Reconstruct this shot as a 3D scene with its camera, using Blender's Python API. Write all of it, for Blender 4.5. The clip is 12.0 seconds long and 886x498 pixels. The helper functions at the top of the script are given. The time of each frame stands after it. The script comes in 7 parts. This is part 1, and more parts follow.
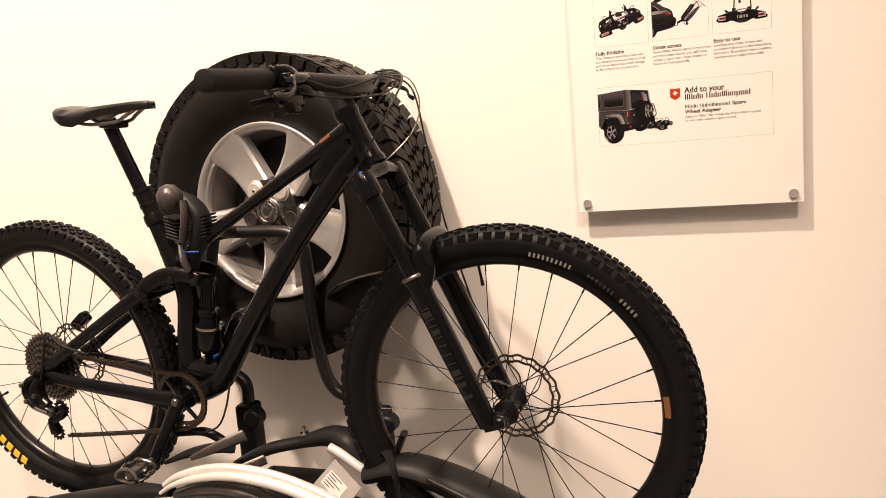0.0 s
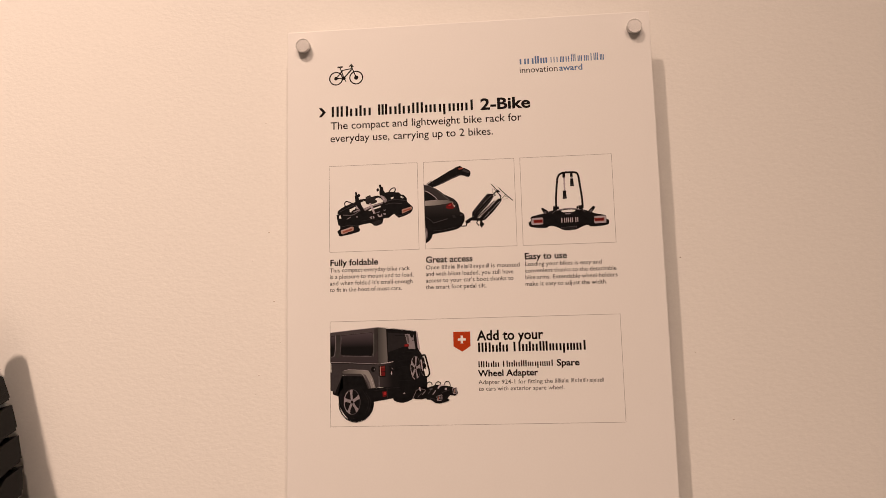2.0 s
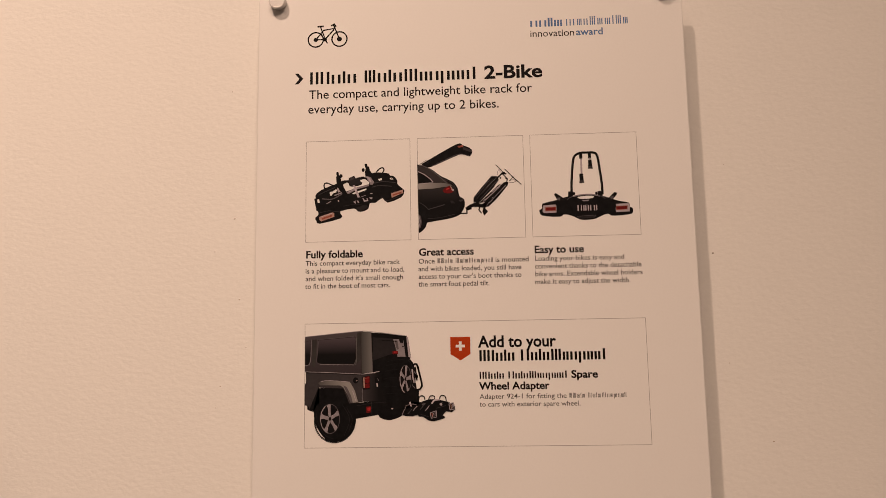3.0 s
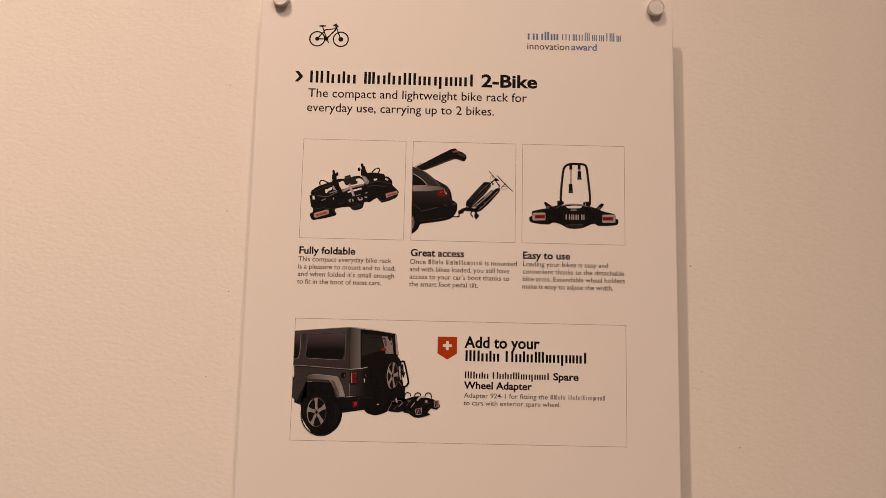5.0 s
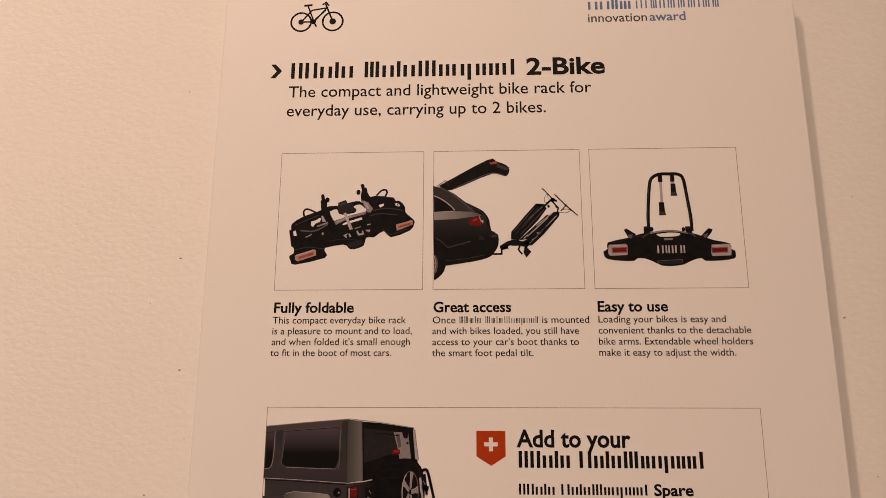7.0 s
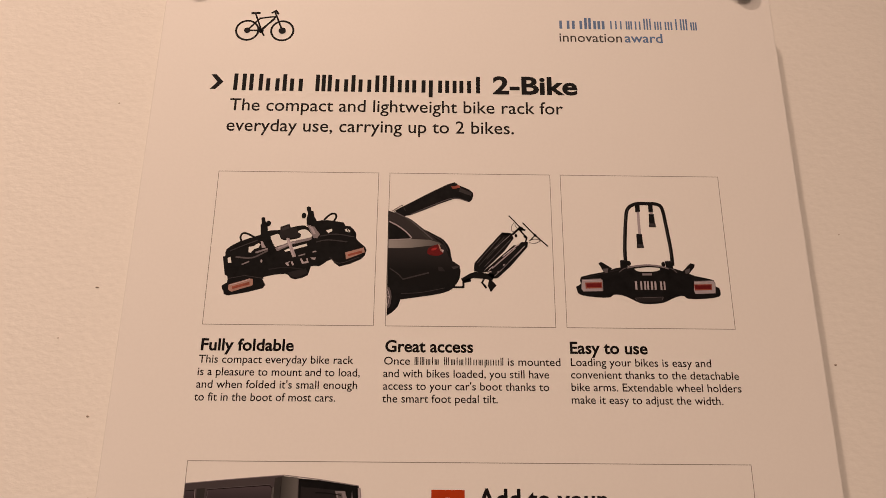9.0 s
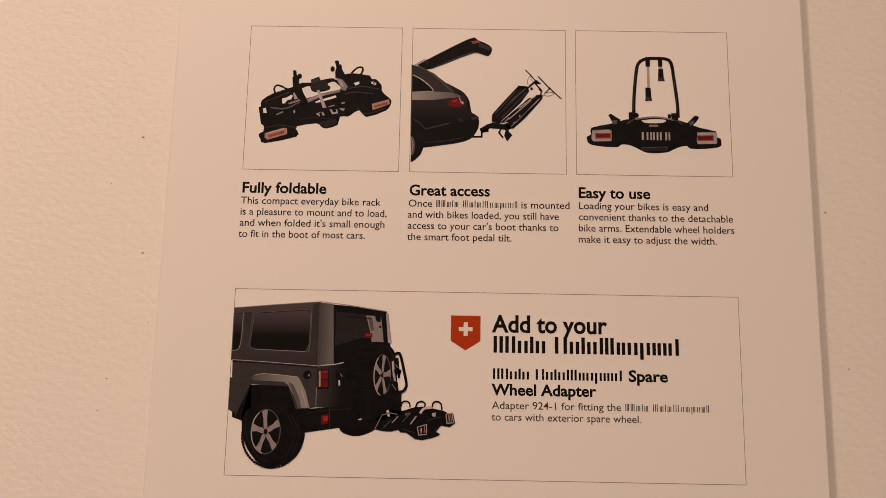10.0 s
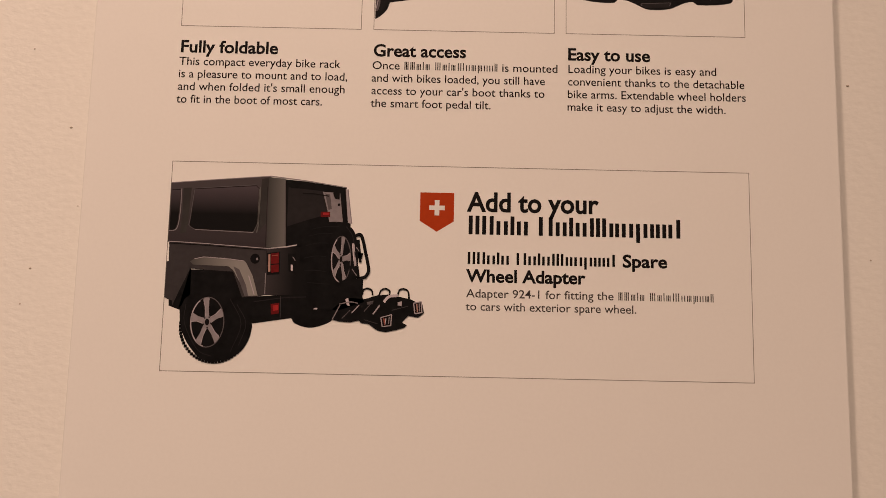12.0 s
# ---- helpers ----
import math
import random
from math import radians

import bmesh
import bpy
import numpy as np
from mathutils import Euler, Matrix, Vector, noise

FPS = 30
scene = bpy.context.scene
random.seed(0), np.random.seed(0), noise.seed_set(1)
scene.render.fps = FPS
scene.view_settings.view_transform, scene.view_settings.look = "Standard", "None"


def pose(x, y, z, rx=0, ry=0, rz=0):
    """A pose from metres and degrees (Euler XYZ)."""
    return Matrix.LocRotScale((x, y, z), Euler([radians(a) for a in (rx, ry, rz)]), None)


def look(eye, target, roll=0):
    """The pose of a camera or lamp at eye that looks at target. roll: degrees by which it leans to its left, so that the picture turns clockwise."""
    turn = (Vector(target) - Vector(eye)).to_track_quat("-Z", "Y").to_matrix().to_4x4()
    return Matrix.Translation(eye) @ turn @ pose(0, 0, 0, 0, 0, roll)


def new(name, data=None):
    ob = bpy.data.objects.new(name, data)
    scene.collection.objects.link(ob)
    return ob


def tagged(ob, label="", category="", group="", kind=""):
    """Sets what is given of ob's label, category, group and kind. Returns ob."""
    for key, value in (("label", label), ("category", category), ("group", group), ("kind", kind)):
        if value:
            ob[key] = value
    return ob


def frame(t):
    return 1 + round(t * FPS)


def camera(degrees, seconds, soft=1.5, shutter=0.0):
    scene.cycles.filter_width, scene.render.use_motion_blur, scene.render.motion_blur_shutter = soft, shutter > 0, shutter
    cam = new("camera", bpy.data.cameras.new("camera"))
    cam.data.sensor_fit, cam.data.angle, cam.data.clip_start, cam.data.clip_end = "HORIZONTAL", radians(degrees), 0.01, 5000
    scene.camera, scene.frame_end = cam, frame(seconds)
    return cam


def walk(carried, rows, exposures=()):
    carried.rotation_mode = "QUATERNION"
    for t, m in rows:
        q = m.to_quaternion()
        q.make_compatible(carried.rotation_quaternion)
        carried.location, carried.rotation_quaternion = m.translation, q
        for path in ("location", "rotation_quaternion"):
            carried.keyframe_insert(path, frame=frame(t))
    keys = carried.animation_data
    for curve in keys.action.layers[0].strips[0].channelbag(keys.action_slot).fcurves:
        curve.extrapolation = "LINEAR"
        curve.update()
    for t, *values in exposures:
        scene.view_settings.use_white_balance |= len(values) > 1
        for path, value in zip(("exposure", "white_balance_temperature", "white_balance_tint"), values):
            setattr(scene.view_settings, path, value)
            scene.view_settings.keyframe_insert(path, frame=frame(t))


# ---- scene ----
# The camera and its walk: seconds, eye, yaw, pitch, roll.
cam = camera(61.77, 12.0, soft=0.8)
ROWS = [
    (0.0, 0.0139, -1.8484, 1.4889, 18.90, -8.60, -4.87),
    (0.5, 0.0648, -1.6102, 1.5199, 16.91, -3.65, -4.23),
    (1.0, 0.0463, -1.4435, 1.5222, 14.96, -0.47, -3.58),
    (1.5, 0.0336, -1.2266, 1.5674, 11.45, 2.35, -2.57),
    (2.0, 0.0454, -1.0060, 1.5386, 4.79, 7.22, -1.45),
    (2.5, 0.0496, -0.8644, 1.5372, 3.67, 8.00, -1.19),
    (2.7, 0.0324, -0.8613, 1.5435, 3.44, 7.77, -1.19),
    (4.3, -0.0224, -0.8885, 1.5459, -1.05, 6.66, 1.11),
    (4.5, -0.0305, -0.8856, 1.5417, -1.43, 7.06, 1.20),
    (5.0, -0.0297, -0.8872, 1.5447, -0.51, 7.27, 1.26),
    (5.5, -0.0412, -0.8930, 1.5536, -0.65, 7.27, 0.98),
    (6.0, -0.0537, -0.8932, 1.5536, -0.92, 8.53, 0.60),
    (6.5, -0.0607, -0.7501, 1.5464, -1.20, 10.71, -0.13),
    (7.0, -0.0236, -0.6194, 1.5556, 2.76, 13.48, 0.19),
    (7.5, -0.0252, -0.5540, 1.5571, 0.69, 16.72, -0.26),
    (7.7, -0.0323, -0.5408, 1.5541, -0.60, 17.94, -0.45),
    (9.3, -0.0248, -0.5588, 1.5536, -0.57, 17.81, 0.55),
    (9.5, -0.0259, -0.5739, 1.5412, -0.39, 16.55, 0.62),
    (10.0, -0.0288, -0.5902, 1.5162, 0.41, 8.82, 1.03),
    (10.5, -0.0214, -0.5756, 1.4915, 0.47, 7.92, 1.01),
    (11.0, -0.0100, -0.5176, 1.4591, 0.19, 8.99, 1.12),
    (11.5, -0.0071, -0.5065, 1.4592, -0.13, 7.84, 1.09),
    (12.0, -0.0104, -0.5105, 1.4599, -0.03, 6.57, 1.20),
]
EXPOSURES = [(0.0, 0.5, 6250, 7), (0.5, 0.42, 6250, 7), (1.0, 0.2, 6250, 7), (1.5, -0.1, 6300, 9), (2.0, -0.33, 6400, 11), (2.5, -0.5, 6550, 11), (4.5, -0.55, 6620, 12), (7.5, -0.57, 6620, 12), (12.0, -0.55, 6620, 12)]
walk(cam, [(t, pose(x, y, z, 90 + pitch, 0, yaw) @ pose(0, 0, 0, 0, 0, roll)) for t, x, y, z, yaw, pitch, roll in ROWS], EXPOSURES)

# Light: two booth spots above the wall, one from either side, and the broad light of the hall.
world = bpy.data.worlds.new("hall")
scene.world = world
world.use_nodes = True
world.node_tree.nodes["Background"].inputs[0].default_value = (1.0, 0.86, 0.7, 1)
world.node_tree.nodes["Background"].inputs[1].default_value = 0.05


def lamp(name, eye, target, watts, size, colour):
    data = bpy.data.lights.new(name, "AREA")
    data.shape, data.size, data.energy, data.color = "DISK", size, watts, colour
    ob = new(name, data)
    ob.matrix_world = look(eye, target)
    return ob


WARM = (1.0, 0.72, 0.545)
key = bpy.data.lights.new("booth_spot_key", "SPOT")
key.energy, key.color, key.spot_size, key.spot_blend, key.shadow_soft_size = 2480, WARM, radians(50), 1.0, 0.1
new("booth_spot_key", key).matrix_world = look((-1.75, -3.1, 6.9), (-1.72, 0, 1.6))
lamp("booth_spot_side", (1.25, -4.2, 5.9), (0.45, 0, 1.5), 130, 0.22, WARM)
lamp("hall_light", (-0.9, -5.2, 7.4), (-0.6, 0, 1.4), 265, 4.4, WARM)


# Materials
def shader(name, colour, rough=0.5, metal=0.0, grain=0.0, grain_scale=200.0, wear=0.0, wear_scale=6.0, wear_to=None, bump=0.0, bump_scale=300.0, coat=0.0, spec=0.5, rough_var=0.0, streak=1.0):
    """A surface with fine grain, broad wear and fine relief, all at object scale in metres."""
    m = bpy.data.materials.new(name)
    m.use_nodes = True
    nodes, links = m.node_tree.nodes, m.node_tree.links
    b = nodes["Principled BSDF"]
    b.inputs["Base Color"].default_value = (*colour, 1)
    b.inputs["Roughness"].default_value, b.inputs["Metallic"].default_value = rough, metal
    b.inputs["Coat Weight"].default_value, b.inputs["Specular IOR Level"].default_value = coat, spec
    co = nodes.new("ShaderNodeTexCoord").outputs["Object"]

    def noise_at(scale, detail):
        n = nodes.new("ShaderNodeTexNoise")
        n.inputs["Scale"].default_value, n.inputs["Detail"].default_value = scale, detail
        links.new(co, n.inputs["Vector"])
        return n.outputs["Fac"]

    def mix(fac, a, c, amount):
        ramp = nodes.new("ShaderNodeMapRange")
        ramp.inputs["From Min"].default_value, ramp.inputs["From Max"].default_value = 0.35, 0.7
        ramp.inputs["To Max"].default_value = amount
        links.new(fac, ramp.inputs["Value"])
        x = nodes.new("ShaderNodeMix")
        x.data_type = "RGBA"
        links.new(ramp.outputs[0], x.inputs["Factor"])
        if isinstance(a, tuple):
            x.inputs["A"].default_value = (*a, 1)
        else:
            links.new(a, x.inputs["A"])
        x.inputs["B"].default_value = (*c, 1)
        return x.outputs["Result"]

    out = colour
    if grain:
        out = mix(noise_at(grain_scale, 2), out, tuple(v * (1 - grain) for v in colour), 1.0)
    if wear:
        out = mix(noise_at(wear_scale, 4), out, wear_to or tuple(v * 0.6 for v in colour), wear)
    if not isinstance(out, tuple):
        links.new(out, b.inputs["Base Color"])
    if rough_var:
        r = nodes.new("ShaderNodeMapRange")
        r.inputs["To Min"].default_value, r.inputs["To Max"].default_value = rough - rough_var, rough + rough_var
        links.new(noise_at(wear_scale * 2, 3), r.inputs["Value"])
        links.new(r.outputs[0], b.inputs["Roughness"])
    if bump:
        bp = nodes.new("ShaderNodeBump")
        bp.inputs["Strength"].default_value, bp.inputs["Distance"].default_value = 1.0, bump
        if streak != 1.0:
            stretch = nodes.new("ShaderNodeMapping")
            stretch.inputs["Scale"].default_value = (streak, 1, 1)
            links.new(co, stretch.inputs["Vector"])
            co = stretch.outputs[0]
        links.new(noise_at(bump_scale, 3), bp.inputs["Height"])
        links.new(bp.outputs[0], b.inputs["Normal"])
    return m


M_WALL = shader("wall_paint", (0.80, 0.78, 0.75), 0.75, grain=0.03, grain_scale=300, wear=0.25, wear_scale=1.6, wear_to=(0.77, 0.745, 0.71), bump=0.00024, bump_scale=260, streak=0.6)
M_CEIL = shader("hall_grey_paint", (0.38, 0.37, 0.36), 0.9, grain=0.05, grain_scale=40, bump=0.0005, bump_scale=200)
M_FLOOR = shader("floor_carpet", (0.33, 0.32, 0.305), 0.95, grain=0.35, grain_scale=500, wear=0.3, wear_scale=3, bump=0.002, bump_scale=500)
M_BOARD = shader("poster_paper", (0.80, 0.78, 0.765), 0.55, grain=0.015, grain_scale=400, wear=0.1, wear_scale=5, wear_to=(0.785, 0.765, 0.745), bump=0.00004, bump_scale=300)
M_PIN = shader("pin_satin", (0.62, 0.60, 0.59), 0.36, metal=0.7, grain=0.08, grain_scale=500, rough_var=0.08, wear_scale=80)
M_MARK = shader("wall_scuff", (0.5, 0.43, 0.37), 0.9, grain=0.3, grain_scale=900)


# Mesh helpers
def part(name, bm, material, parent=None, label="", smooth=False, at=None):
    me = bpy.data.meshes.new(name)
    bmesh.ops.recalc_face_normals(bm, faces=bm.faces)
    bm.to_mesh(me)
    bm.free()
    me.materials.append(material)
    if smooth:
        me.shade_smooth()
        me.set_sharp_from_angle(angle=radians(38))
    ob = new(name, me)
    ob.parent = parent
    if at is not None:
        ob.matrix_local = at
    if label:
        ob["label"] = label
    return ob


def thing(name, m, label, category, group="", kind=""):
    ob = new(name)
    ob.empty_display_size = 0.1
    ob.matrix_world = m
    return tagged(ob, label, category, group, kind)


def box(bm, lo, hi, bevel=0.0, segments=2, m=None):
    made = bmesh.ops.create_cube(bm, size=1)["verts"]
    size, mid = Vector(hi) - Vector(lo), (Vector(hi) + Vector(lo)) / 2
    for v in made:
        v.co = Vector((v.co[0] * size[0], v.co[1] * size[1], v.co[2] * size[2])) + mid
    if bevel:
        edges = list({e for v in made for e in v.link_edges})
        out = bmesh.ops.bevel(bm, geom=edges, offset=bevel, segments=segments, affect="EDGES", profile=0.5)
        made = list({v for f in out["faces"] for v in f.verts} | {v for v in made if v.is_valid})
    if m is not None:
        bmesh.ops.transform(bm, matrix=m, verts=made)
    return bm


def lathe(bm, profile, steps=48, m=None, a0=0.0, a1=2 * math.pi):
    """Turns rows of (radius, height) round the z axis."""
    full = abs(a1 - a0 - 2 * math.pi) < 1e-6
    count = steps if full else steps + 1
    rings = []
    for k in range(count):
        a = a0 + (a1 - a0) * k / steps
        rings.append([bm.verts.new((r * math.cos(a), r * math.sin(a), h)) for r, h in profile])
    for k in range(steps):
        p, q = rings[k], rings[(k + 1) % count]
        for i in range(len(profile) - 1):
            bm.faces.new((p[i], q[i], q[i + 1], p[i + 1]))
    if m is not None:
        bmesh.ops.transform(bm, matrix=m, verts=[v for r in rings for v in r])
    return bm


def spline(points, steps=8):
    """A smooth line through the points (Catmull-Rom)."""
    p = [Vector(q) for q in points]
    p = [2 * p[0] - p[1]] + p + [2 * p[-1] - p[-2]]
    out = []
    for i in range(1, len(p) - 2):
        for k in range(steps):
            t = k / steps
            a, b, c, d = p[i - 1], p[i], p[i + 1], p[i + 2]
            out.append(0.5 * (2 * b + (c - a) * t + (2 * a - 5 * b + 4 * c - d) * t * t + (3 * b - a - 3 * c + d) * t ** 3))
    return out + [p[-2]]


def sweep(bm, points, radii, sides=14, flat=1.0, side_axis=None, cap=True):
    """A tube along points. radii: one value or one a point; flat: width across over width along side_axis."""
    pts = [Vector(p) for p in points]
    n = len(pts)
    if not isinstance(radii, (list, tuple)):
        radii = [radii] * n
    elif len(radii) != n:
        radii = [float(np.interp(i / (n - 1), np.linspace(0, 1, len(radii)), radii)) for i in range(n)]
    ref = Vector(side_axis) if side_axis else None
    rings, last = [], None
    for i, p in enumerate(pts):
        d = (pts[min(i + 1, n - 1)] - pts[max(i - 1, 0)]).normalized()
        if ref is not None:
            a = (ref - d * ref.dot(d)).normalized()
        elif last is None:
            a = d.orthogonal().normalized()
        else:
            a = (last - d * last.dot(d)).normalized()
        last = a
        b = d.cross(a)
        rings.append([bm.verts.new(p + radii[i] * (math.cos(2 * math.pi * k / sides) * a + flat * math.sin(2 * math.pi * k / sides) * b)) for k in range(sides)])
    for i in range(n - 1):
        for k in range(sides):
            bm.faces.new((rings[i][k], rings[i][(k + 1) % sides], rings[i + 1][(k + 1) % sides], rings[i + 1][k]))
    if cap:
        bm.faces.new(rings[0][::-1])
        bm.faces.new(rings[-1])
    return bm


def rod(bm, a, b, r, sides=14, r2=None):
    return sweep(bm, [a, Vector(a).lerp(Vector(b), 0.5), b], [r, (r + (r if r2 is None else r2)) / 2, r if r2 is None else r2], sides)


# The setting: the display wall, and plain walls, floor and ceiling that close the booth.
bm = box(bmesh.new(), (-4, 0.009, 0), (4, 0.129, 8.0))
tagged(part("wall_north", bm, M_WALL), "warm white painted booth wall with roller grain", "wall", kind="structure")
bm = box(bmesh.new(), (-4.12, -7, 0), (-4, 0.129, 8.0))
tagged(part("wall_west", bm, M_CEIL), "plain grey side wall", "wall", kind="structure")
bm = box(bmesh.new(), (4, -7, 0), (4.12, 0.129, 8.0))
tagged(part("wall_east", bm, M_CEIL), "plain grey side wall", "wall", kind="structure")
bm = box(bmesh.new(), (-4.12, -7.12, 0), (4.12, -7, 8.0))
tagged(part("wall_south", bm, M_CEIL), "plain grey rear wall", "wall", kind="structure")
bm = box(bmesh.new(), (-4.12, -7.12, -0.1), (4.12, 0.129, 0))
tagged(part("floor", bm, M_FLOOR), "dark grey carpet floor", "floor", kind="structure")
bm = box(bmesh.new(), (-4.12, -7.12, 8.0), (4.12, 0.129, 8.1))
tagged(part("ceiling", bm, M_CEIL), "plain dim ceiling high above the booth", "ceiling", kind="structure")

# The poster: a printed board on four standoffs. Places on it are in millimetres from its middle.
INK = shader("ink_black", (0.007, 0.0063, 0.007), 0.6, grain=0.2, grain_scale=300, spec=0.08)
INK_GREY = shader("ink_grey", (0.018, 0.0155, 0.016), 0.6, grain=0.2, grain_scale=300, spec=0.08)
INK_SOFT = shader("ink_soft_grey", (0.07, 0.062, 0.06), 0.6, grain=0.2, grain_scale=300, spec=0.08)
INK_LINE = shader("ink_line_grey", (0.2, 0.175, 0.155), 0.5, grain=0.1, grain_scale=300)
INK_BLUE = shader("ink_blue", (0.05, 0.135, 0.32), 0.5, grain=0.15, grain_scale=300)
INK_RED = shader("ink_red", (0.41, 0.042, 0.006), 0.6, spec=0.1, grain=0.08, grain_scale=300)
INK_WHITE = shader("ink_paper_white", (0.75, 0.74, 0.73), 0.5, grain=0.03, grain_scale=300)
P_BLACK = shader("print_black", (0.005, 0.0047, 0.0055), 0.6, spec=0.08, grain=0.5, grain_scale=260, wear=0.5, wear_scale=120, wear_to=(0.011, 0.0105, 0.0115))
P_DARK = shader("print_dark_grey", (0.014, 0.013, 0.014), 0.6, spec=0.08, grain=0.3, grain_scale=200, wear=0.7, wear_scale=60, wear_to=(0.008, 0.008, 0.0085))
P_MID = shader("print_mid_grey", (0.045, 0.042, 0.042), 0.6, spec=0.08, grain=0.2, grain_scale=150, wear=0.7, wear_scale=45, wear_to=(0.024, 0.0225, 0.023))
P_LIGHT = shader("print_light_grey", (0.125, 0.118, 0.114), 0.6, spec=0.08, grain=0.2, grain_scale=150, wear=0.7, wear_scale=50, wear_to=(0.06, 0.057, 0.056))
P_RED = shader("print_red", (0.42, 0.03, 0.03), 0.6, spec=0.08, grain=0.35, grain_scale=250, wear=0.6, wear_scale=160, wear_to=(0.25, 0.015, 0.02))

PW, PH, PT = 0.5, 0.7, 0.006
poster = thing("poster", pose(0.0015, -0.030, 1.6275), "white printed product poster board on four round wall standoffs", "poster")
board = part("board", box(bmesh.new(), (-PW / 2, 0, -PH / 2), (PW / 2, PT, PH / 2), 0.0006, 1), M_BOARD, poster, "white printed board with clean cut edges")
PU = 0.001


def put_flat(bm, points, depth):
    """A flat shape of points in mm, depth mm in front of the board."""
    vs = [bm.verts.new((u / 1000 + PU, -depth / 1000, v / 1000 - 0.003)) for u, v in points]
    f = bm.faces.new(vs)
    f.normal_update()
    bmesh.ops.triangulate(bm, faces=[f])
    return bm


def flat(name, points, material, parent, layer=1, label=""):
    return part(name, put_flat(bmesh.new(), points, 0.035 * layer), material, parent, label)


def put_stroke(bm, points, width, depth, closed=False):
    p = [Vector(q) for q in points]
    n = len(p)
    left, right = [], []
    for i in range(n):
        a, b = p[(i - 1) % n], p[(i + 1) % n]
        d1 = (p[i] - a).normalized() if (i or closed) else (b - p[i]).normalized()
        d2 = (b - p[i]).normalized() if (i < n - 1 or closed) else d1
        d = (d1 + d2).normalized() if (d1 + d2).length > 1e-6 else d1
        nrm = Vector((-d.y, d.x)) * (width / 2 / max(0.4, d.dot(d1)))
        left.append(p[i] + nrm), right.append(p[i] - nrm)
    for i in range(n if closed else n - 1):
        j = (i + 1) % n
        vs = [bm.verts.new((q.x / 1000 + PU, -depth / 1000, q.y / 1000 - 0.003)) for q in (left[i], left[j], right[j], right[i])]
        bm.faces.new(vs)
    return bm


def stroke(name, points, width, material, parent, layer=1, closed=False, label=""):
    return part(name, put_stroke(bmesh.new(), points, width, 0.035 * layer, closed), material, parent, label)


def oval(cu, cv, ru, rv, tilt=0.0, count=32, a0=0.0, a1=360.0):
    c, s = math.cos(radians(tilt)), math.sin(radians(tilt))
    out = []
    for k in range(count):
        a = radians(a0 + (a1 - a0) * k / (count if a1 - a0 == 360 else count - 1))
        x, y = ru * math.cos(a), rv * math.sin(a)
        out.append((cu + x * c - y * s, cv + x * s + y * c))
    return out


def curve2(points, steps=6):
    return [(q.x, q.y) for q in spline([(u, v, 0) for u, v in points], steps)]


# Lettering in the built-in font; trade names are set as plain upright bars.
GLYPHS = {}


def lettering(text, bold):
    """The outline mesh of a text at size 1, as points and faces."""
    if (text, bold) not in GLYPHS:
        cu = bpy.data.curves.new("lettering", "FONT")
        cu.body, cu.size, cu.offset, cu.resolution_u, cu.fill_mode = text, 1.0, bold, 3, "FRONT"
        ob = new("lettering", cu)
        bpy.context.view_layer.update()
        me = bpy.data.meshes.new_from_object(ob.evaluated_get(bpy.context.evaluated_depsgraph_get()))
        GLYPHS[text, bold] = ([tuple(v.co) for v in me.vertices], [tuple(f.vertices) for f in me.polygons])
        bpy.data.objects.remove(ob)
        bpy.data.curves.remove(cu)
        bpy.data.meshes.remove(me)
    return GLYPHS[text, bold]


def reach(text):
    """How far a text advances, at size 1."""
    far = [max(v[0] for v in lettering(s, 0)[0]) for s in (text + "|", "|")]
    return far[0] - far[1]


CAP = max(v[1] for v in lettering("H", 0)[0])


def line(runs, u0, u1, v, cap, material, bold=0.006, label="", parent=None):
    """A line of print from u0 to u1 on the height v. Every other run is a trade name, set as bars."""
    bm = bmesh.new()
    whole = "".join(runs)
    sx, sy, said = (u1 - u0) / reach(whole), cap / CAP, ""
    for k, run in enumerate(runs):
        if k % 2 == 0:
            if run.strip():
                lead = len(run) - len(run.lstrip())
                at = reach(said + run[:lead]) if said or lead else 0.0
                points, faces = lettering(run.strip(), bold)
                vs = [bm.verts.new(((u0 + (x + at) * sx) / 1000 + PU, -0.00006, (v + y * sy) / 1000 - 0.003)) for x, y, _ in points]
                for f in faces:
                    if len(set(f)) > 2:
                        bm.faces.new([vs[i] for i in f])
        else:
            for i, ch in enumerate(run):
                if ch == " ":
                    continue
                a, b = (reach(said + run[:i]) if said + run[:i] else 0.0), reach(said + run[: i + 1])
                gap = (b - a) * (0.10 if bold > 0.01 else 0.16)
                top = cap if (ch.isupper() or ch in "hldkt") else cap * 0.74
                low = -cap * 0.27 if ch in "pgy" else 0.0
                x0, x1 = u0 + (a + gap) * sx, u0 + (b - gap) * sx
                wide, stem = x1 - x0, cap * (0.21 if bold > 0.01 else 0.12)
                stems = max(1, min(3, int((wide + stem * 0.4) / (stem * 1.4))))
                for n in range(stems):
                    c = (x0 + x1) / 2 if stems == 1 else x0 + stem / 2 + (wide - stem) * n / (stems - 1)
                    put_flat(bm, [(c - stem / 2, v + (low if n == 0 else 0.0)), (c + stem / 2, v + (low if n == 0 else 0.0)), (c + stem / 2, v + top), (c - stem / 2, v + top)], 0.06)
        said += run
    return part("text_line", bm, material, parent or poster, label)


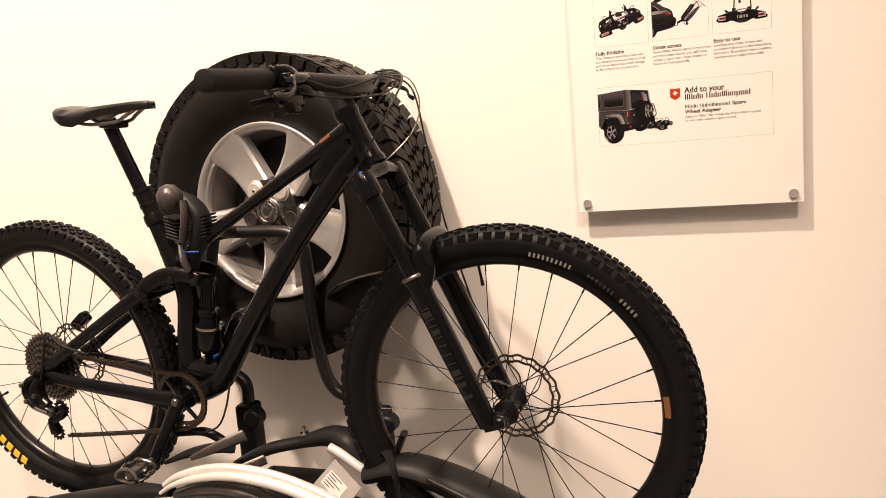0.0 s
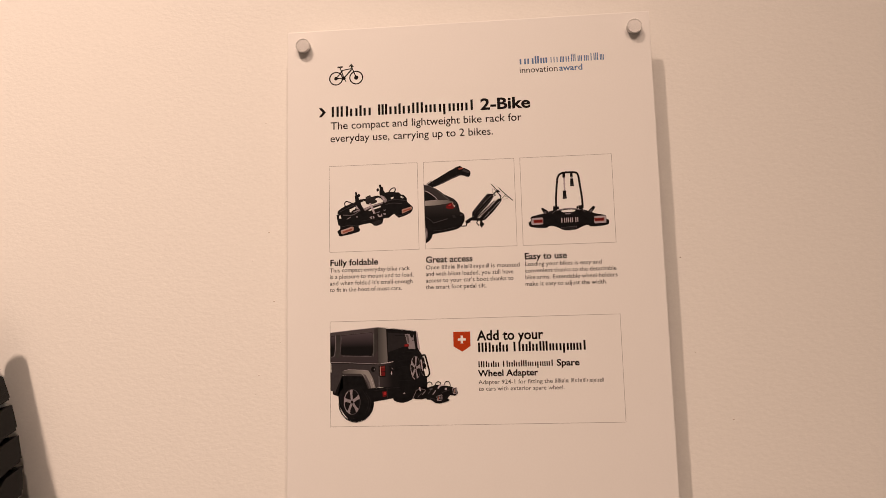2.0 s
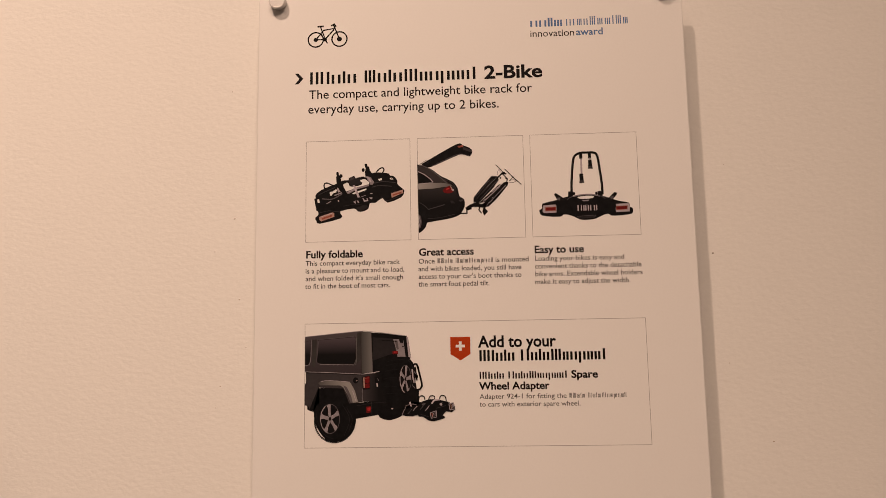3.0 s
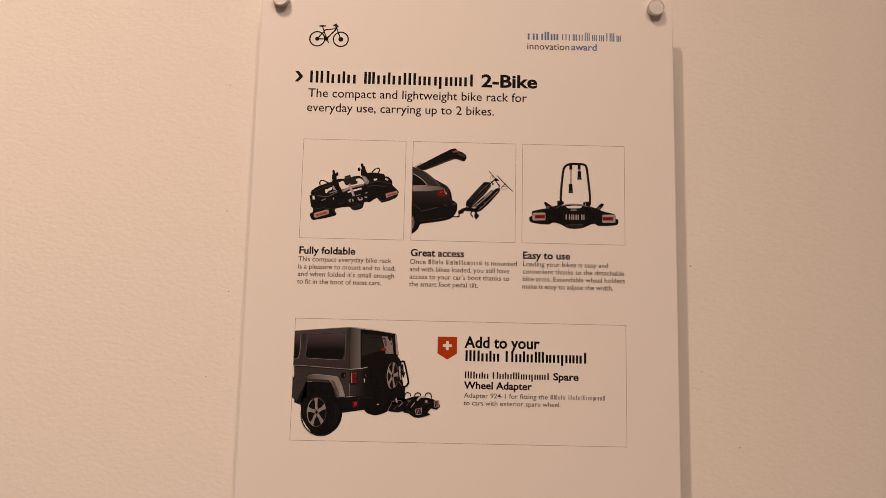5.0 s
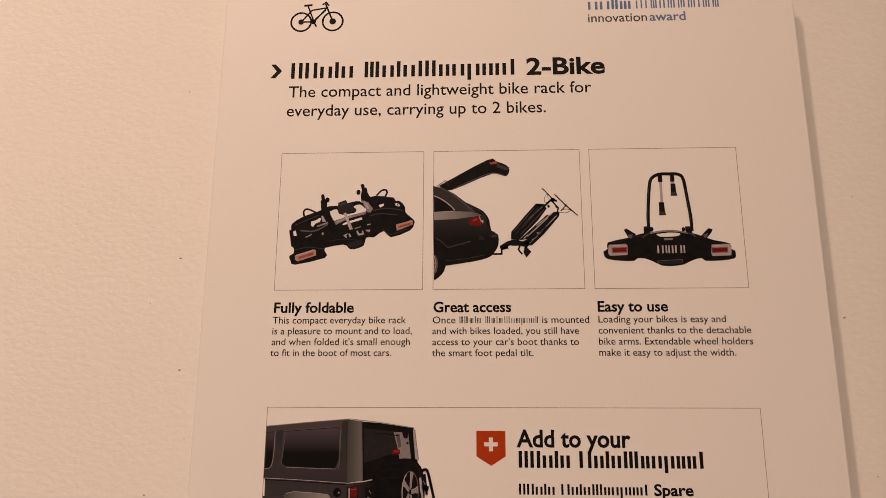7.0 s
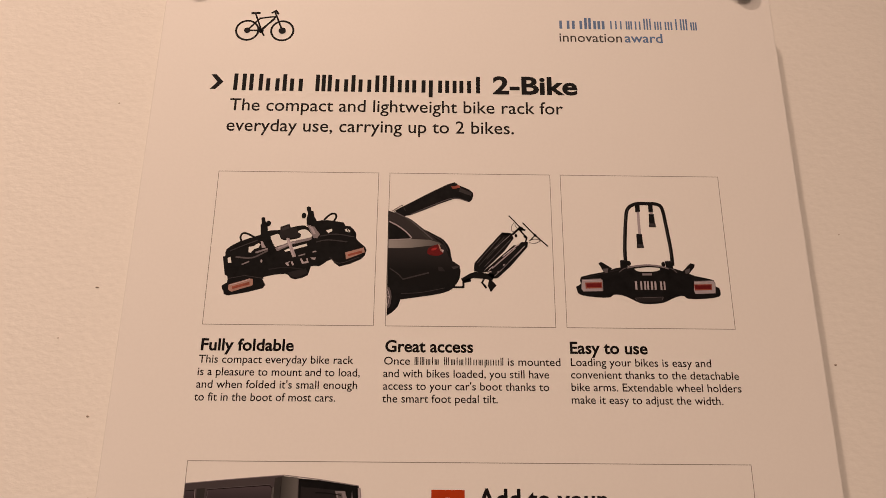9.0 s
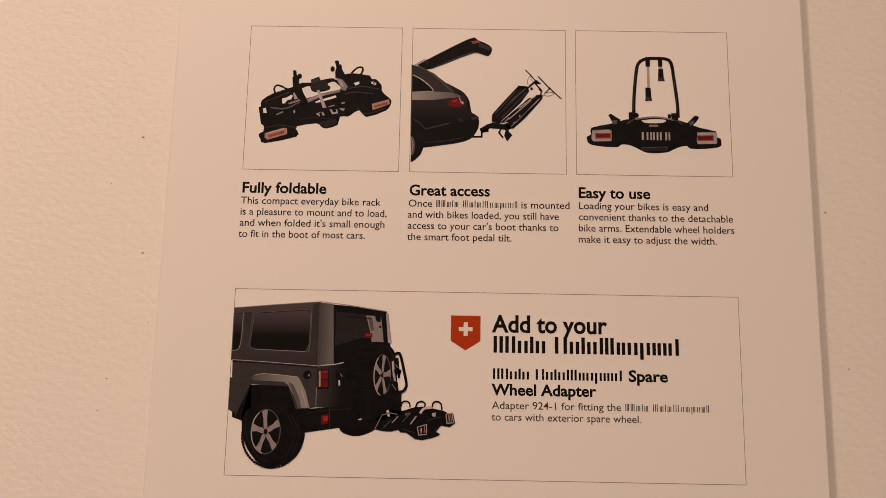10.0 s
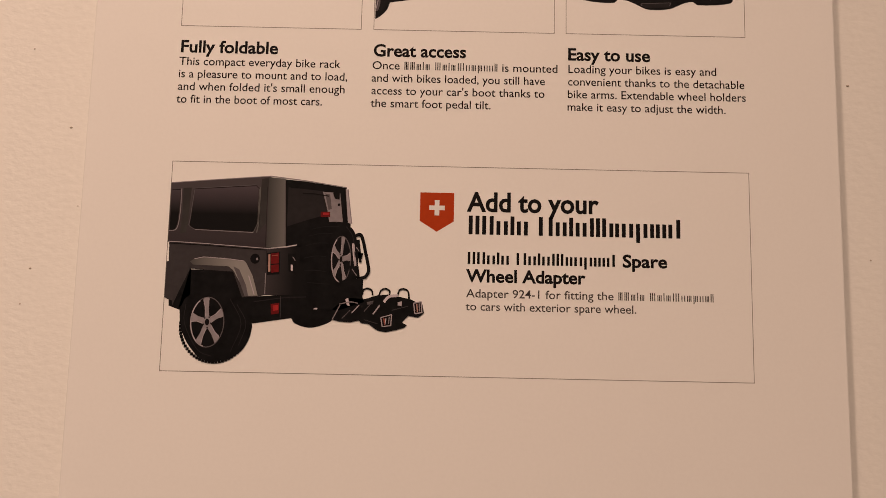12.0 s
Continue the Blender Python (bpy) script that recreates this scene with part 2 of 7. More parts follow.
# letters of like widths, which give the bars their places
T, V = "Fhnle", "VeleCanpact"
BRAND = T + " " + V
line(["", BRAND, " 2-Bike"], -189.7, 84.5, 227.0, 15.0, INK, 0.029, "bold black headline")
flat("chevron", [(-206.8, 241), (-202.5, 241), (-196.6, 234.4), (-202.5, 227.8), (-206.8, 227.8), (-201.4, 234.4)], INK, poster)
line(["The compact and lightweight bike rack for"], -190.0, 71.9, 209.3, 10.4, INK_GREY)
line(["everyday use, carrying up to 2 bikes."], -191.0, 33.6, 191.6, 10.4, INK_GREY)
for text, u0, u1 in (("Fully foldable", -192.4, -126.4), ("Great access", -62.4, 0.4), ("Easy to use", 68.3, 124.2)):
    line([text], u0, u1, 20.5, 8.1, INK, 0.0255, "bold black subheading")
for row, (runs, u0, u1) in enumerate(((["This compact everyday bike rack"], -192.5, -84.3), (["is a pleasure to mount and to load,"], -192.6, -78.9), (["and when folded it's small enough"], -192.4, -80.2), (["to fit in the boot of most cars."], -192.7, -95.1))):
    line(runs, u0, u1, 11.6 - 8.72 * row, 5.5, INK_GREY)
for row, (runs, u0, u1) in enumerate(((["Once ", BRAND, " is mounted"], -62.9, 62.2), (["and with bikes loaded, you still have"], -63.0, 53.6), (["access to your car's boot thanks to"], -62.9, 53.4), (["the smart foot pedal tilt."], -63.0, 17.5))):
    line(runs, u0, u1, 11.4 - 8.72 * row, 5.5, INK_GREY)
for row, (runs, u0, u1) in enumerate(((["Loading your bikes is easy and"], 68.5, 168.9), (["convenient thanks to the detachable"], 68.5, 187.4), (["bike arms. Extendable wheel holders"], 68.3, 188.2), (["make it easy to adjust the width."], 68.1, 174.5))):
    line(runs, u0, u1, 11.6 - 8.72 * row, 5.5, INK_GREY)
line(["Add to your"], 3.1, 88.6, -83.8, 12.4, INK, 0.0255, "bold black heading")
line(["", BRAND], 3.0, 144.4, -99.2, 12.4, INK, 0.0255, "bold black heading")
line(["", BRAND, " Spare"], 3.0, 133.8, -118.7, 7.9, INK, 0.029, "bold black subheading")
line(["Wheel Adapter"], 3.1, 80.0, -130.3, 7.9, INK, 0.029, "bold black subheading")
line(["Adapter 924-1 for fitting the ", BRAND], 3.0, 163.9, -140.4, 5.3, INK_SOFT)
line(["to cars with exterior spare wheel."], 2.8, 113.6, -148.8, 5.3, INK_SOFT)
line(["", "nuto"], 71.4, 110.7, 287.7, 10.6, INK_BLUE, 0.015, "blue award mark")
line(["", "mashenlka"], 112.1, 186.8, 287.9, 10.6, INK_BLUE, 0.0, "blue award mark")
line(["innovation"], 71.4, 123.8, 275.6, 8.2, INK_SOFT)
line(["award"], 125.1, 156.9, 275.8, 8.2, INK_BLUE, 0.015, "blue award mark")

# Thin frames round the pictures.
for u0, u1, v0, v1 in ((-192.5, -71.0, 39.0, 157.5), (-62.5, 59.5, 39.0, 157.5), (67.5, 188.5, 39.0, 157.5), (-192.5, 188.5, -191.5, -54.5)):
    stroke("picture_frame", [(u0, v0), (u1, v0), (u1, v1), (u0, v1)], 0.42, INK_LINE, poster, closed=True)

# The small bicycle sign.
sign = stroke("bicycle_sign", oval(-182.0, 282.0, 9.0, 9.0), 1.7, INK, poster, closed=True, label="small black bicycle sign")
stroke("wheel", oval(-153.6, 282.0, 9.0, 9.0), 1.7, INK, sign, closed=True)
stroke("frame", [(-182, 282), (-172.5, 293.5), (-159.5, 295.5), (-170.5, 282), (-182, 282)], 1.5, INK, sign, 1)
stroke("seat_tube", [(-176.5, 298), (-170.5, 282)], 1.4, INK, sign, 2)
stroke("saddle", [(-180, 298.2), (-172.5, 298.6)], 2.0, INK, sign, 3)
stroke("fork", [(-160.6, 299.5), (-153.6, 282)], 1.5, INK, sign, 2)
stroke("handlebar", [(-163.5, 298.6), (-160, 301), (-157.5, 297.5)], 1.6, INK, sign, 3)
flat("rear_hub", oval(-182.0, 282.0, 2.6, 2.6, count=16), INK, sign, 4)
flat("front_hub", oval(-153.6, 282.0, 3.0, 3.0, count=16), INK, sign, 4)
stroke("down_tube", [(-171.0, 282.5), (-160.2, 293.5)], 1.6, INK, sign, 3)
flat("chainring", oval(-170.8, 281.8, 2.2, 2.2, count=14), INK, sign, 4)
stroke("crank", [(-172.5, 285), (-168, 277)], 1.4, INK, sign, 4)

# The red shield with its white cross.
shield = flat("shield", [(-28.3, -72), (-6, -72), (-6, -91), (-17.1, -98), (-28.3, -91)], INK_RED, poster, 1, "orange-red shield with a white cross")
flat("cross_bar", [(-22.3, -83.6), (-12, -83.6), (-12, -80.6), (-22.3, -80.6)], INK_WHITE, shield, 2)
flat("cross_bar", [(-18.7, -87.2), (-15.6, -87.2), (-15.6, -77), (-18.7, -77)], INK_WHITE, shield, 3)

# Pictures printed on the poster, drawn shape by shape into the one that is being made.
def ink_fade(name, c0, c1, axis, a, b):
    """A printed tone that runs evenly from one grey to another, between two places in mm."""
    m = shader(name, c0, 0.6, spec=0.08)
    nodes, links = m.node_tree.nodes, m.node_tree.links
    sep, ramp, mixer = nodes.new("ShaderNodeSeparateXYZ"), nodes.new("ShaderNodeMapRange"), nodes.new("ShaderNodeMix")
    links.new(nodes.new("ShaderNodeTexCoord").outputs["Object"], sep.inputs[0])
    ramp.inputs["From Min"].default_value, ramp.inputs["From Max"].default_value = a / 1000, b / 1000
    links.new(sep.outputs[axis], ramp.inputs["Value"])
    mixer.data_type = "RGBA"
    mixer.inputs["A"].default_value, mixer.inputs["B"].default_value = (*c0, 1), (*c1, 1)
    links.new(ramp.outputs[0], mixer.inputs["Factor"])
    links.new(mixer.outputs["Result"], nodes["Principled BSDF"].inputs["Base Color"])
    return m


def grey(v, name, red=1.06):
    return shader(name, (v * red, v * 0.93, v * 1.02), 0.6, spec=0.08, grain=0.18, grain_scale=260, wear=0.5, wear_scale=70, wear_to=(v * 0.72 * red, v * 0.67, v * 0.73))


P_COAL, P_SLATE, P_STONE, P_ASH, P_PALE = grey(0.02, "print_coal"), grey(0.042, "print_slate"), grey(0.1, "print_stone"), grey(0.24, "print_ash"), grey(0.4, "print_pale")
P_HAZE = grey(0.56, "print_haze")
P_WINE = shader("print_wine_red", (0.15, 0.010, 0.011), 0.6, spec=0.08, grain=0.4, grain_scale=260, wear=0.6, wear_scale=150, wear_to=(0.12, 0.008, 0.01))
P_BRICK = shader("print_brick_red", (0.32, 0.085, 0.06), 0.6, spec=0.08, grain=0.35, grain_scale=260)
P_ROSE = shader("print_rose", (0.42, 0.25, 0.21), 0.6, spec=0.08, grain=0.25, grain_scale=260)
P_CABIN = ink_fade("print_cabin_side", (0.036, 0.029, 0.033), (0.066, 0.055, 0.061), 2, -112, -66)
P_PILLAR = ink_fade("print_rear_pillar", (0.045, 0.043, 0.043), (0.13, 0.123, 0.122), 0, -128, -116)
P_FLANK = ink_fade("print_flank", (0.040, 0.034, 0.037), (0.007, 0.0063, 0.007), 0, -128, -108)
P_GLASS = ink_fade("print_window_sky", (0.006, 0.0055, 0.006), (0.066, 0.052, 0.062), 2, -92, -74)
P_HATCH = ink_fade("print_hatch_body", (0.0055, 0.005, 0.0055), (0.034, 0.029, 0.031), 2, 78, 106)
P_ARCH = ink_fade("print_wheel_arch", (0.055, 0.051, 0.05), (0.24, 0.225, 0.218), 0, -178, -145)
P_SHOULDER = ink_fade("print_shoulder", (0.3, 0.28, 0.275), (0.09, 0.085, 0.085), 0, -62, -22)


def ink(points, material, layer):
    return flat("print", points, material, pic, layer)


def pen(points, width, material, layer):
    return stroke("print", points, width, material, pic, layer)


# A folded bike rack:
pic = flat("picture_folded_rack", curve2([(-182.9, 89.6), (-181.1, 90.3), (-180.8, 95.2), (-171.4, 101.4), (-158, 106.2), (-150.2, 110.1), (-142.8, 110.5), (-130.2, 113.8), (-124.5, 114.3), (-121.6, 112.8), (-116, 117.9), (-107.4, 118.7), (-100.2, 117.7), (-95.8, 117), (-94.3, 114.3), (-90.7, 114.1), (-86.2, 108.8), (-86.1, 105), (-83.8, 102), (-78.7, 97.6), (-78.5, 93.8), (-81.9, 88.5), (-97.5, 82.7), (-103.4, 88.2), (-109.7, 84.3), (-112.5, 82.8), (-118.2, 82.7), (-120, 75.9), (-128.5, 72.8), (-132.8, 74.2), (-136.5, 76.9), (-152.1, 74.2), (-151.2, 70.2), (-152.1, 65.7), (-176.3, 60.2), (-180, 63.1), (-181.7, 67.5), (-178.2, 69.8), (-178.2, 74.3), (-180.3, 75.7)], 2), P_BLACK, poster, 1, "printed picture of a folded black bike rack")
ink([(-156.4, 103.9), (-157.4, 114.5), (-156.6, 115.6), (-157.2, 119.6), (-156.4, 120.8), (-154.6, 120.3), (-153.6, 115.8), (-152.2, 115.2), (-151.6, 109.4), (-145.4, 91.3), (-149.4, 92.7)], P_BLACK, 3)
ink(oval(-151.7, 115.6, 1.9, 2.2, 0), P_BLACK, 3)
ink([(-124.2, 128.6), (-122.6, 129.6), (-121.0, 128.8), (-120.6, 126.2), (-118.9, 126.0), (-117.8, 121.4), (-114.4, 115.4), (-123.1, 113.9), (-123.6, 119.8), (-122.8, 123.8)], P_BLACK, 3)
ink(oval(-125.7, 122.1, 1.7, 2.3, 0), P_BLACK, 3)
ink([(-179.3, 88.5), (-177.2, 89.3), (-176.2, 84.8), (-178.8, 84.7)], INK_WHITE, 2)
ink([(-164.7, 97), (-161.1, 97.8), (-157.7, 100.1), (-156.2, 99.4), (-157.5, 96.4), (-160.3, 95.6), (-163, 92.5), (-164.5, 93.2)], INK_WHITE, 2)
ink([(-156.3, 101.7), (-151.3, 102.8), (-149.9, 97.2), (-155, 96.4)], P_PALE, 2)
ink([(-159.7, 93.3), (-151, 96.5), (-150.1, 95.3), (-159.1, 92.1)], P_ASH, 4)
ink(curve2([(-149.3, 105.6), (-143.6, 107.5), (-141.3, 103.4), (-136.2, 102.7), (-128.4, 104.4), (-127.1, 106.7), (-129.3, 109.7), (-124.4, 111.3), (-120.7, 109), (-119.1, 105.3), (-129.7, 102.1), (-143.2, 98.1), (-145.3, 97.3), (-148.4, 102.5)], 3), INK_WHITE, 2)
ink([(-145.3, 96.5), (-135.4, 101.2), (-118.4, 105.3), (-119.4, 103), (-132.5, 99.5), (-143.7, 93.9)], P_ASH, 3)
ink([(-143.1, 96.9), (-131.2, 101.6), (-130.8, 101), (-142.8, 95.8)], P_PALE, 4)
ink([(-142.5, 113), (-136.1, 115.5), (-134.8, 112.6), (-130.2, 111.9), (-129.3, 108.9), (-126.8, 107.4), (-127.7, 104.7), (-135.6, 104.3), (-139.6, 103.4), (-142.5, 105.7)], P_COAL, 4)
ink([(-141.4, 111.8), (-136.6, 113.7), (-135.9, 111.8), (-140.7, 109.9)], P_SLATE, 5)
ink([(-138.7, 94.4), (-135.9, 95.9), (-122.5, 100.2), (-121.7, 98.4), (-129.5, 96), (-137.3, 93.7)], INK_WHITE, 2)
ink([(-137.7, 103.9), (-135.6, 104.6), (-129.2, 90), (-132.1, 89.5)], P_PALE, 5)
pen([(-137, 103.9), (-131.4, 90.4)], 0.5, P_HAZE, 6)
ink([(-123.1, 115.1), (-117.3, 113.3), (-113, 107.6), (-114.8, 104.3), (-117.6, 104.5), (-120, 109.1)], P_ASH, 4)
ink([(-121.6, 113.9), (-118.4, 112.7), (-116.2, 107.9), (-117.6, 107.3)], P_PALE, 5)
ink([(-108.5, 110.7), (-104.3, 111.9), (-103.9, 110.1), (-107, 108.5)], INK_WHITE, 3)
ink([(-94.9, 111.7), (-92.8, 112.2), (-90.5, 110.3), (-91.5, 109.2), (-94.1, 110.2)], INK_WHITE, 3)
ink([(-93.3, 111.6), (-92.5, 111.8), (-91.5, 109.8), (-92.4, 109.8)], P_BLACK, 4)
pen([(-168.7, 83.4), (-163.4, 86)], 1.0, P_ASH, 3)
ink(oval(-154.5, 86.3, 0.7, 1.3, 0), P_PALE, 3)
pen(curve2([(-173.6, 89.3), (-161.4, 88.8), (-149.5, 95)], 4), 1.2, P_STONE, 3)
pen(curve2([(-178.1, 93.8), (-169.7, 97.7), (-158.5, 102.4)], 4), 0.8, P_SLATE, 3)
pen(curve2([(-112.7, 106.1), (-101.2, 107.8), (-87.5, 105.8)], 4), 0.8, P_SLATE, 3)
pen(curve2([(-115.4, 101.5), (-106.8, 103.2), (-92.4, 101.9)], 4), 0.9, P_SLATE, 3)
pen(curve2([(-148.8, 80), (-137.4, 81.6), (-123.1, 80.4)], 4), 0.8, P_COAL, 3)
ink([(-134.4, 77.9), (-121.7, 81.1), (-120.1, 77.7), (-127.8, 74), (-132.6, 75)], P_COAL, 3)
pen(curve2([(-104.9, 89.7), (-97.6, 85.3), (-83.4, 90)], 4), 0.6, P_SLATE, 3)
pen([(-177.7, 72.8), (-165.7, 75.2), (-152, 73.2)], 0.6, P_SLATE, 3)
pen(curve2([(-170.6, 101.6), (-171.4, 105.0), (-169.8, 107.6), (-166.6, 107.4), (-160.8, 104.6)], 4), 1.5, P_BLACK, 1)
pen(curve2([(-110.6, 118.9), (-106.1, 123.3), (-102.5, 123.8), (-101.6, 121.2), (-103.1, 118.1)], 4), 1.5, P_BLACK, 1)
ink([(-137.3, 84.9), (-133.6, 86.5), (-134.2, 85.3), (-135, 85.3), (-133.8, 82.9), (-134.9, 82.6)], P_PALE, 4)
ink([(-133, 85.9), (-131.9, 86.5), (-130.4, 83.8), (-131.8, 83.1)], P_PALE, 4)
ink([(-126.6, 88.4), (-125.4, 88.7), (-123.6, 86.1), (-121.3, 86.7), (-122, 88.5), (-120.9, 88.8), (-119.9, 85.5), (-124.7, 84.5)], P_PALE, 4)
ink([(-119.2, 89.4), (-114.9, 89.5), (-115.4, 87.7), (-117.4, 88)], P_PALE, 4)
pen([(-127.8, 90.5), (-122.9, 92.1)], 0.9, P_ASH, 4)
pen([(-117.5, 93.7), (-114.9, 94.3)], 0.9, P_PALE, 4)
ink([(-176.7, 68.3), (-162, 73), (-159.5, 72.6), (-159.3, 67.9), (-174.3, 62.9), (-176.8, 64.6)], P_ROSE, 4)
ink([(-174.1, 66.9), (-161.9, 70.5), (-161.5, 68.4), (-173.7, 64.9)], P_BRICK, 5)
pen([(-175.8, 67.9), (-161.9, 72.1)], 0.5, P_HAZE, 6)
ink([(-93.6, 93.6), (-80.1, 97.6), (-79.3, 93.8), (-92.7, 88.3)], P_ROSE, 4)
ink([(-91.7, 92.3), (-81.4, 95.3), (-81.4, 93.5), (-91.6, 90.5)], P_BRICK, 5)

# A car with its boot open and a tilted rack with bikes:
pic = flat("picture_car_and_rack", curve2([(-63, 127), (-55.7, 124.5), (-45.5, 120.1), (-35.3, 111.9), (-23.7, 106), (-20, 103), (-16.4, 97.1), (-14.8, 88.1), (-9.3, 84.4), (-9.2, 75.5), (-12.4, 69.5), (-15.2, 66.4), (-20.1, 64.1), (-30, 61.8), (-52.4, 58.4), (-53.9, 53.3), (-58.1, 48.8), (-61.7, 46.4)], 2), P_HATCH, poster, 1, "printed picture of a dark estate car with a tilted bike rack")
ink(curve2([(-58, 127), (-18, 149), (-10, 148), (0.5, 142.5), (-2, 134.5), (-13.5, 137), (-46, 123.5), (-55, 124)], 3), P_BLACK, 2)
ink([(-16, 147), (-9.5, 148.2), (-9, 146), (-14.5, 145)], P_BRICK, 3)
ink([(-9, 146), (0, 142), (-0.8, 139.5), (-10, 143)], P_SLATE, 3)
pen(curve2([(-46, 124), (-30, 131.5), (-14, 137.5), (-3, 135)], 4), 0.7, P_STONE, 4)
pen([(-60, 126.5), (-52.5, 131.5), (-50, 127)], 0.5, P_MID, 5)
ink([(-55.7, 124.5), (-45.5, 120.1), (-38.9, 114.6), (-31.6, 106.6), (-26.2, 102.2), (-33, 104.4), (-40.3, 111.8), (-49.8, 119.3)], P_MID, 2)
pen(curve2([(-58.6, 126.2), (-47.2, 120.1), (-39.6, 113.6), (-29.4, 104.4)], 4), 0.8, P_STONE, 3)
ink(curve2([(-61.9, 117.9), (-55.2, 114.3), (-49.9, 109.8), (-46, 105.4), (-53.8, 104.6), (-61.5, 104.4)], 3), P_BLACK, 3)
pen(curve2([(-61.9, 118.3), (-55.2, 114.8), (-48.9, 109.9), (-44.9, 105.5)], 4), 0.9, P_PALE, 4)
ink([(-62.1, 103.9), (-44.9, 104.6), (-31.5, 104.1), (-23.9, 101.8), (-23, 100.3), (-34.3, 99.2), (-45, 97.8), (-61.9, 97.3)], P_SHOULDER, 3)
pen([(-62.1, 103.9), (-45.2, 104.8)], 0.5, P_PALE, 4)
ink([(-35.3, 112.2), (-23, 105.7), (-19.9, 102.7), (-16.4, 96.8), (-15.1, 87.8), (-17.4, 91), (-21, 100.3), (-26.8, 104.1)], P_BLACK, 3)
pen(curve2([(-32.1, 108.9), (-22.5, 103.3), (-18.1, 95.8)], 4), 0.6, P_SLATE, 4)
ink(curve2([(-33.6, 94.6), (-32.0, 97.8), (-26.0, 100.6), (-24.2, 99.2), (-21.6, 94.2), (-24.8, 92.0), (-29.8, 92.0), (-32.6, 93.0)], 3), P_WINE, 4)
ink(oval(-28.2, 97.0, 2.3, 0.9, 20), P_RED, 5)
ink([(-25.3, 100.8), (-24.4, 100.3), (-22.4, 95.8), (-23.5, 95.1)], P_ROSE, 6)
ink([(-22.7, 97), (-21.1, 96.1), (-21.5, 94.3), (-22.6, 94.9)], P_HAZE, 7)
ink([(-15.5, 83.4), (-11.9, 84.2), (-9.5, 84.1), (-10.7, 82.6), (-14, 81.7)], P_SLATE, 4)
ink([(-25.3, 83.4), (-22.2, 83.2), (-19.8, 79.9), (-24.7, 80)], P_COAL, 3)
pen(curve2([(-50.9, 73.6), (-41.7, 76.1), (-31.8, 78.8)], 4), 1.1, P_SLATE, 3)
pen(curve2([(-60.6, 82), (-54.5, 77.7), (-50.4, 73.3)], 4), 0.8, P_SLATE, 3)
ink([(-52.9, 68.8), (-11.7, 70.5), (-15.2, 66.4), (-20.1, 64.1), (-30, 61.8), (-52.4, 58.4)], P_BLACK, 2)
pen(curve2([(-52, 62.9), (-37.2, 63.9), (-20.2, 67.4)], 4), 0.5, P_SLATE, 3)
ink([(-62, 80.6), (-55.2, 77.3), (-51.3, 72.3), (-51.8, 59.2), (-53.9, 53.3), (-58.1, 48.8), (-61.8, 46.4)], P_BLACK, 3)
ink(curve2([(-62, 67.9), (-59.9, 66.5), (-58.6, 60.6), (-59.6, 53.5), (-61.8, 51.7)], 3), P_STONE, 4)
pen([(-61.6, 66.4), (-60.1, 60.5), (-61.6, 60.5)], 0.5, P_PALE, 5)
pen([(-60.1, 60.5), (-61.3, 53.9)], 0.5, P_PALE, 5)
pen([(-13.8, 68), (-6.6, 68.1), (-6.6, 72.1), (-1.5, 74.8)], 1.5, P_BLACK, 2)
ink([(-8.2, 74.7), (-1.9, 78.6), (2.1, 79.7), (2.1, 75.5), (-1.5, 74.5), (-0.9, 72.5), (-6, 71.3), (-7.8, 72.8)], P_BLACK, 2)
ink([(1.2, 83.5), (1.6, 86.8), (11.9, 99), (22.1, 110.5), (29, 110.2), (30.8, 106), (23.9, 96.2), (13, 85.2), (6.9, 79.1), (1.2, 80.5)], P_BLACK, 3)
pen([(4.6, 84.2), (23.9, 107.1)], 0.6, P_MID, 4)
pen([(16.5, 97.6), (27.9, 108.3)], 0.4, P_ASH, 4)
pen([(8.8, 83.7), (28.8, 105.3)], 0.5, P_STONE, 4)
pen([(3.7, 86.9), (20.7, 106.7)], 0.4, P_STONE, 4)
pen([(10.8, 90), (22.2, 103)], 0.6, P_SLATE, 4)
ink([(14.5, 74.8), (10.9, 78), (23.7, 88.4), (36.5, 103.2), (41.5, 103.3), (40.9, 99.5), (28, 84.3), (18.4, 75.2)], P_BLACK, 3)
ink([(6.9, 79.1), (13.7, 85.2), (30.8, 100.8), (35.1, 100.1), (16.6, 81.1)], P_BLACK, 2)
pen([(14.5, 82.6), (31.9, 98.4)], 0.9, P_PALE, 4)
pen([(22.2, 91.7), (35.1, 102.1)], 0.6, P_HAZE, 5)
pen([(20.2, 80.4), (38.8, 100)], 0.7, P_PALE, 4)
pen([(16.1, 76.6), (36.5, 97)], 0.5, P_ASH, 4)
pen([(11.6, 80.7), (14.9, 84.1)], 0.5, P_HAZE, 5)
pen([(10.9, 79.5), (14.1, 79.9)], 0.5, P_PALE, 5)
ink(oval(23.1, 85.4, 0.6, 0.7, 0), P_HAZE, 5)
ink(oval(18.9, 79.9, 0.7, 0.6, 0), P_PALE, 5)
ink([(1.2, 80.1), (16.6, 77.8), (14.5, 73.3), (8.1, 74.7), (1.3, 74.9)], P_BLACK, 3)
pen([(8.4, 74.7), (7, 71.7), (10.2, 67.6)], 1.4, P_BLACK, 3)
ink([(12.4, 75.1), (17.5, 69.8), (13.3, 64.7), (11, 69.4)], P_BLACK, 3)
pen([(29.6, 108.7), (35, 113.8), (39.6, 112.5)], 1.6, P_BLACK, 3)
pen([(35, 113), (40.5, 106.7), (39.4, 102.5)], 1.2, P_BLACK, 3)
ink(oval(36.2, 113.6, 2.0, 1.7, 0), P_BLACK, 3)
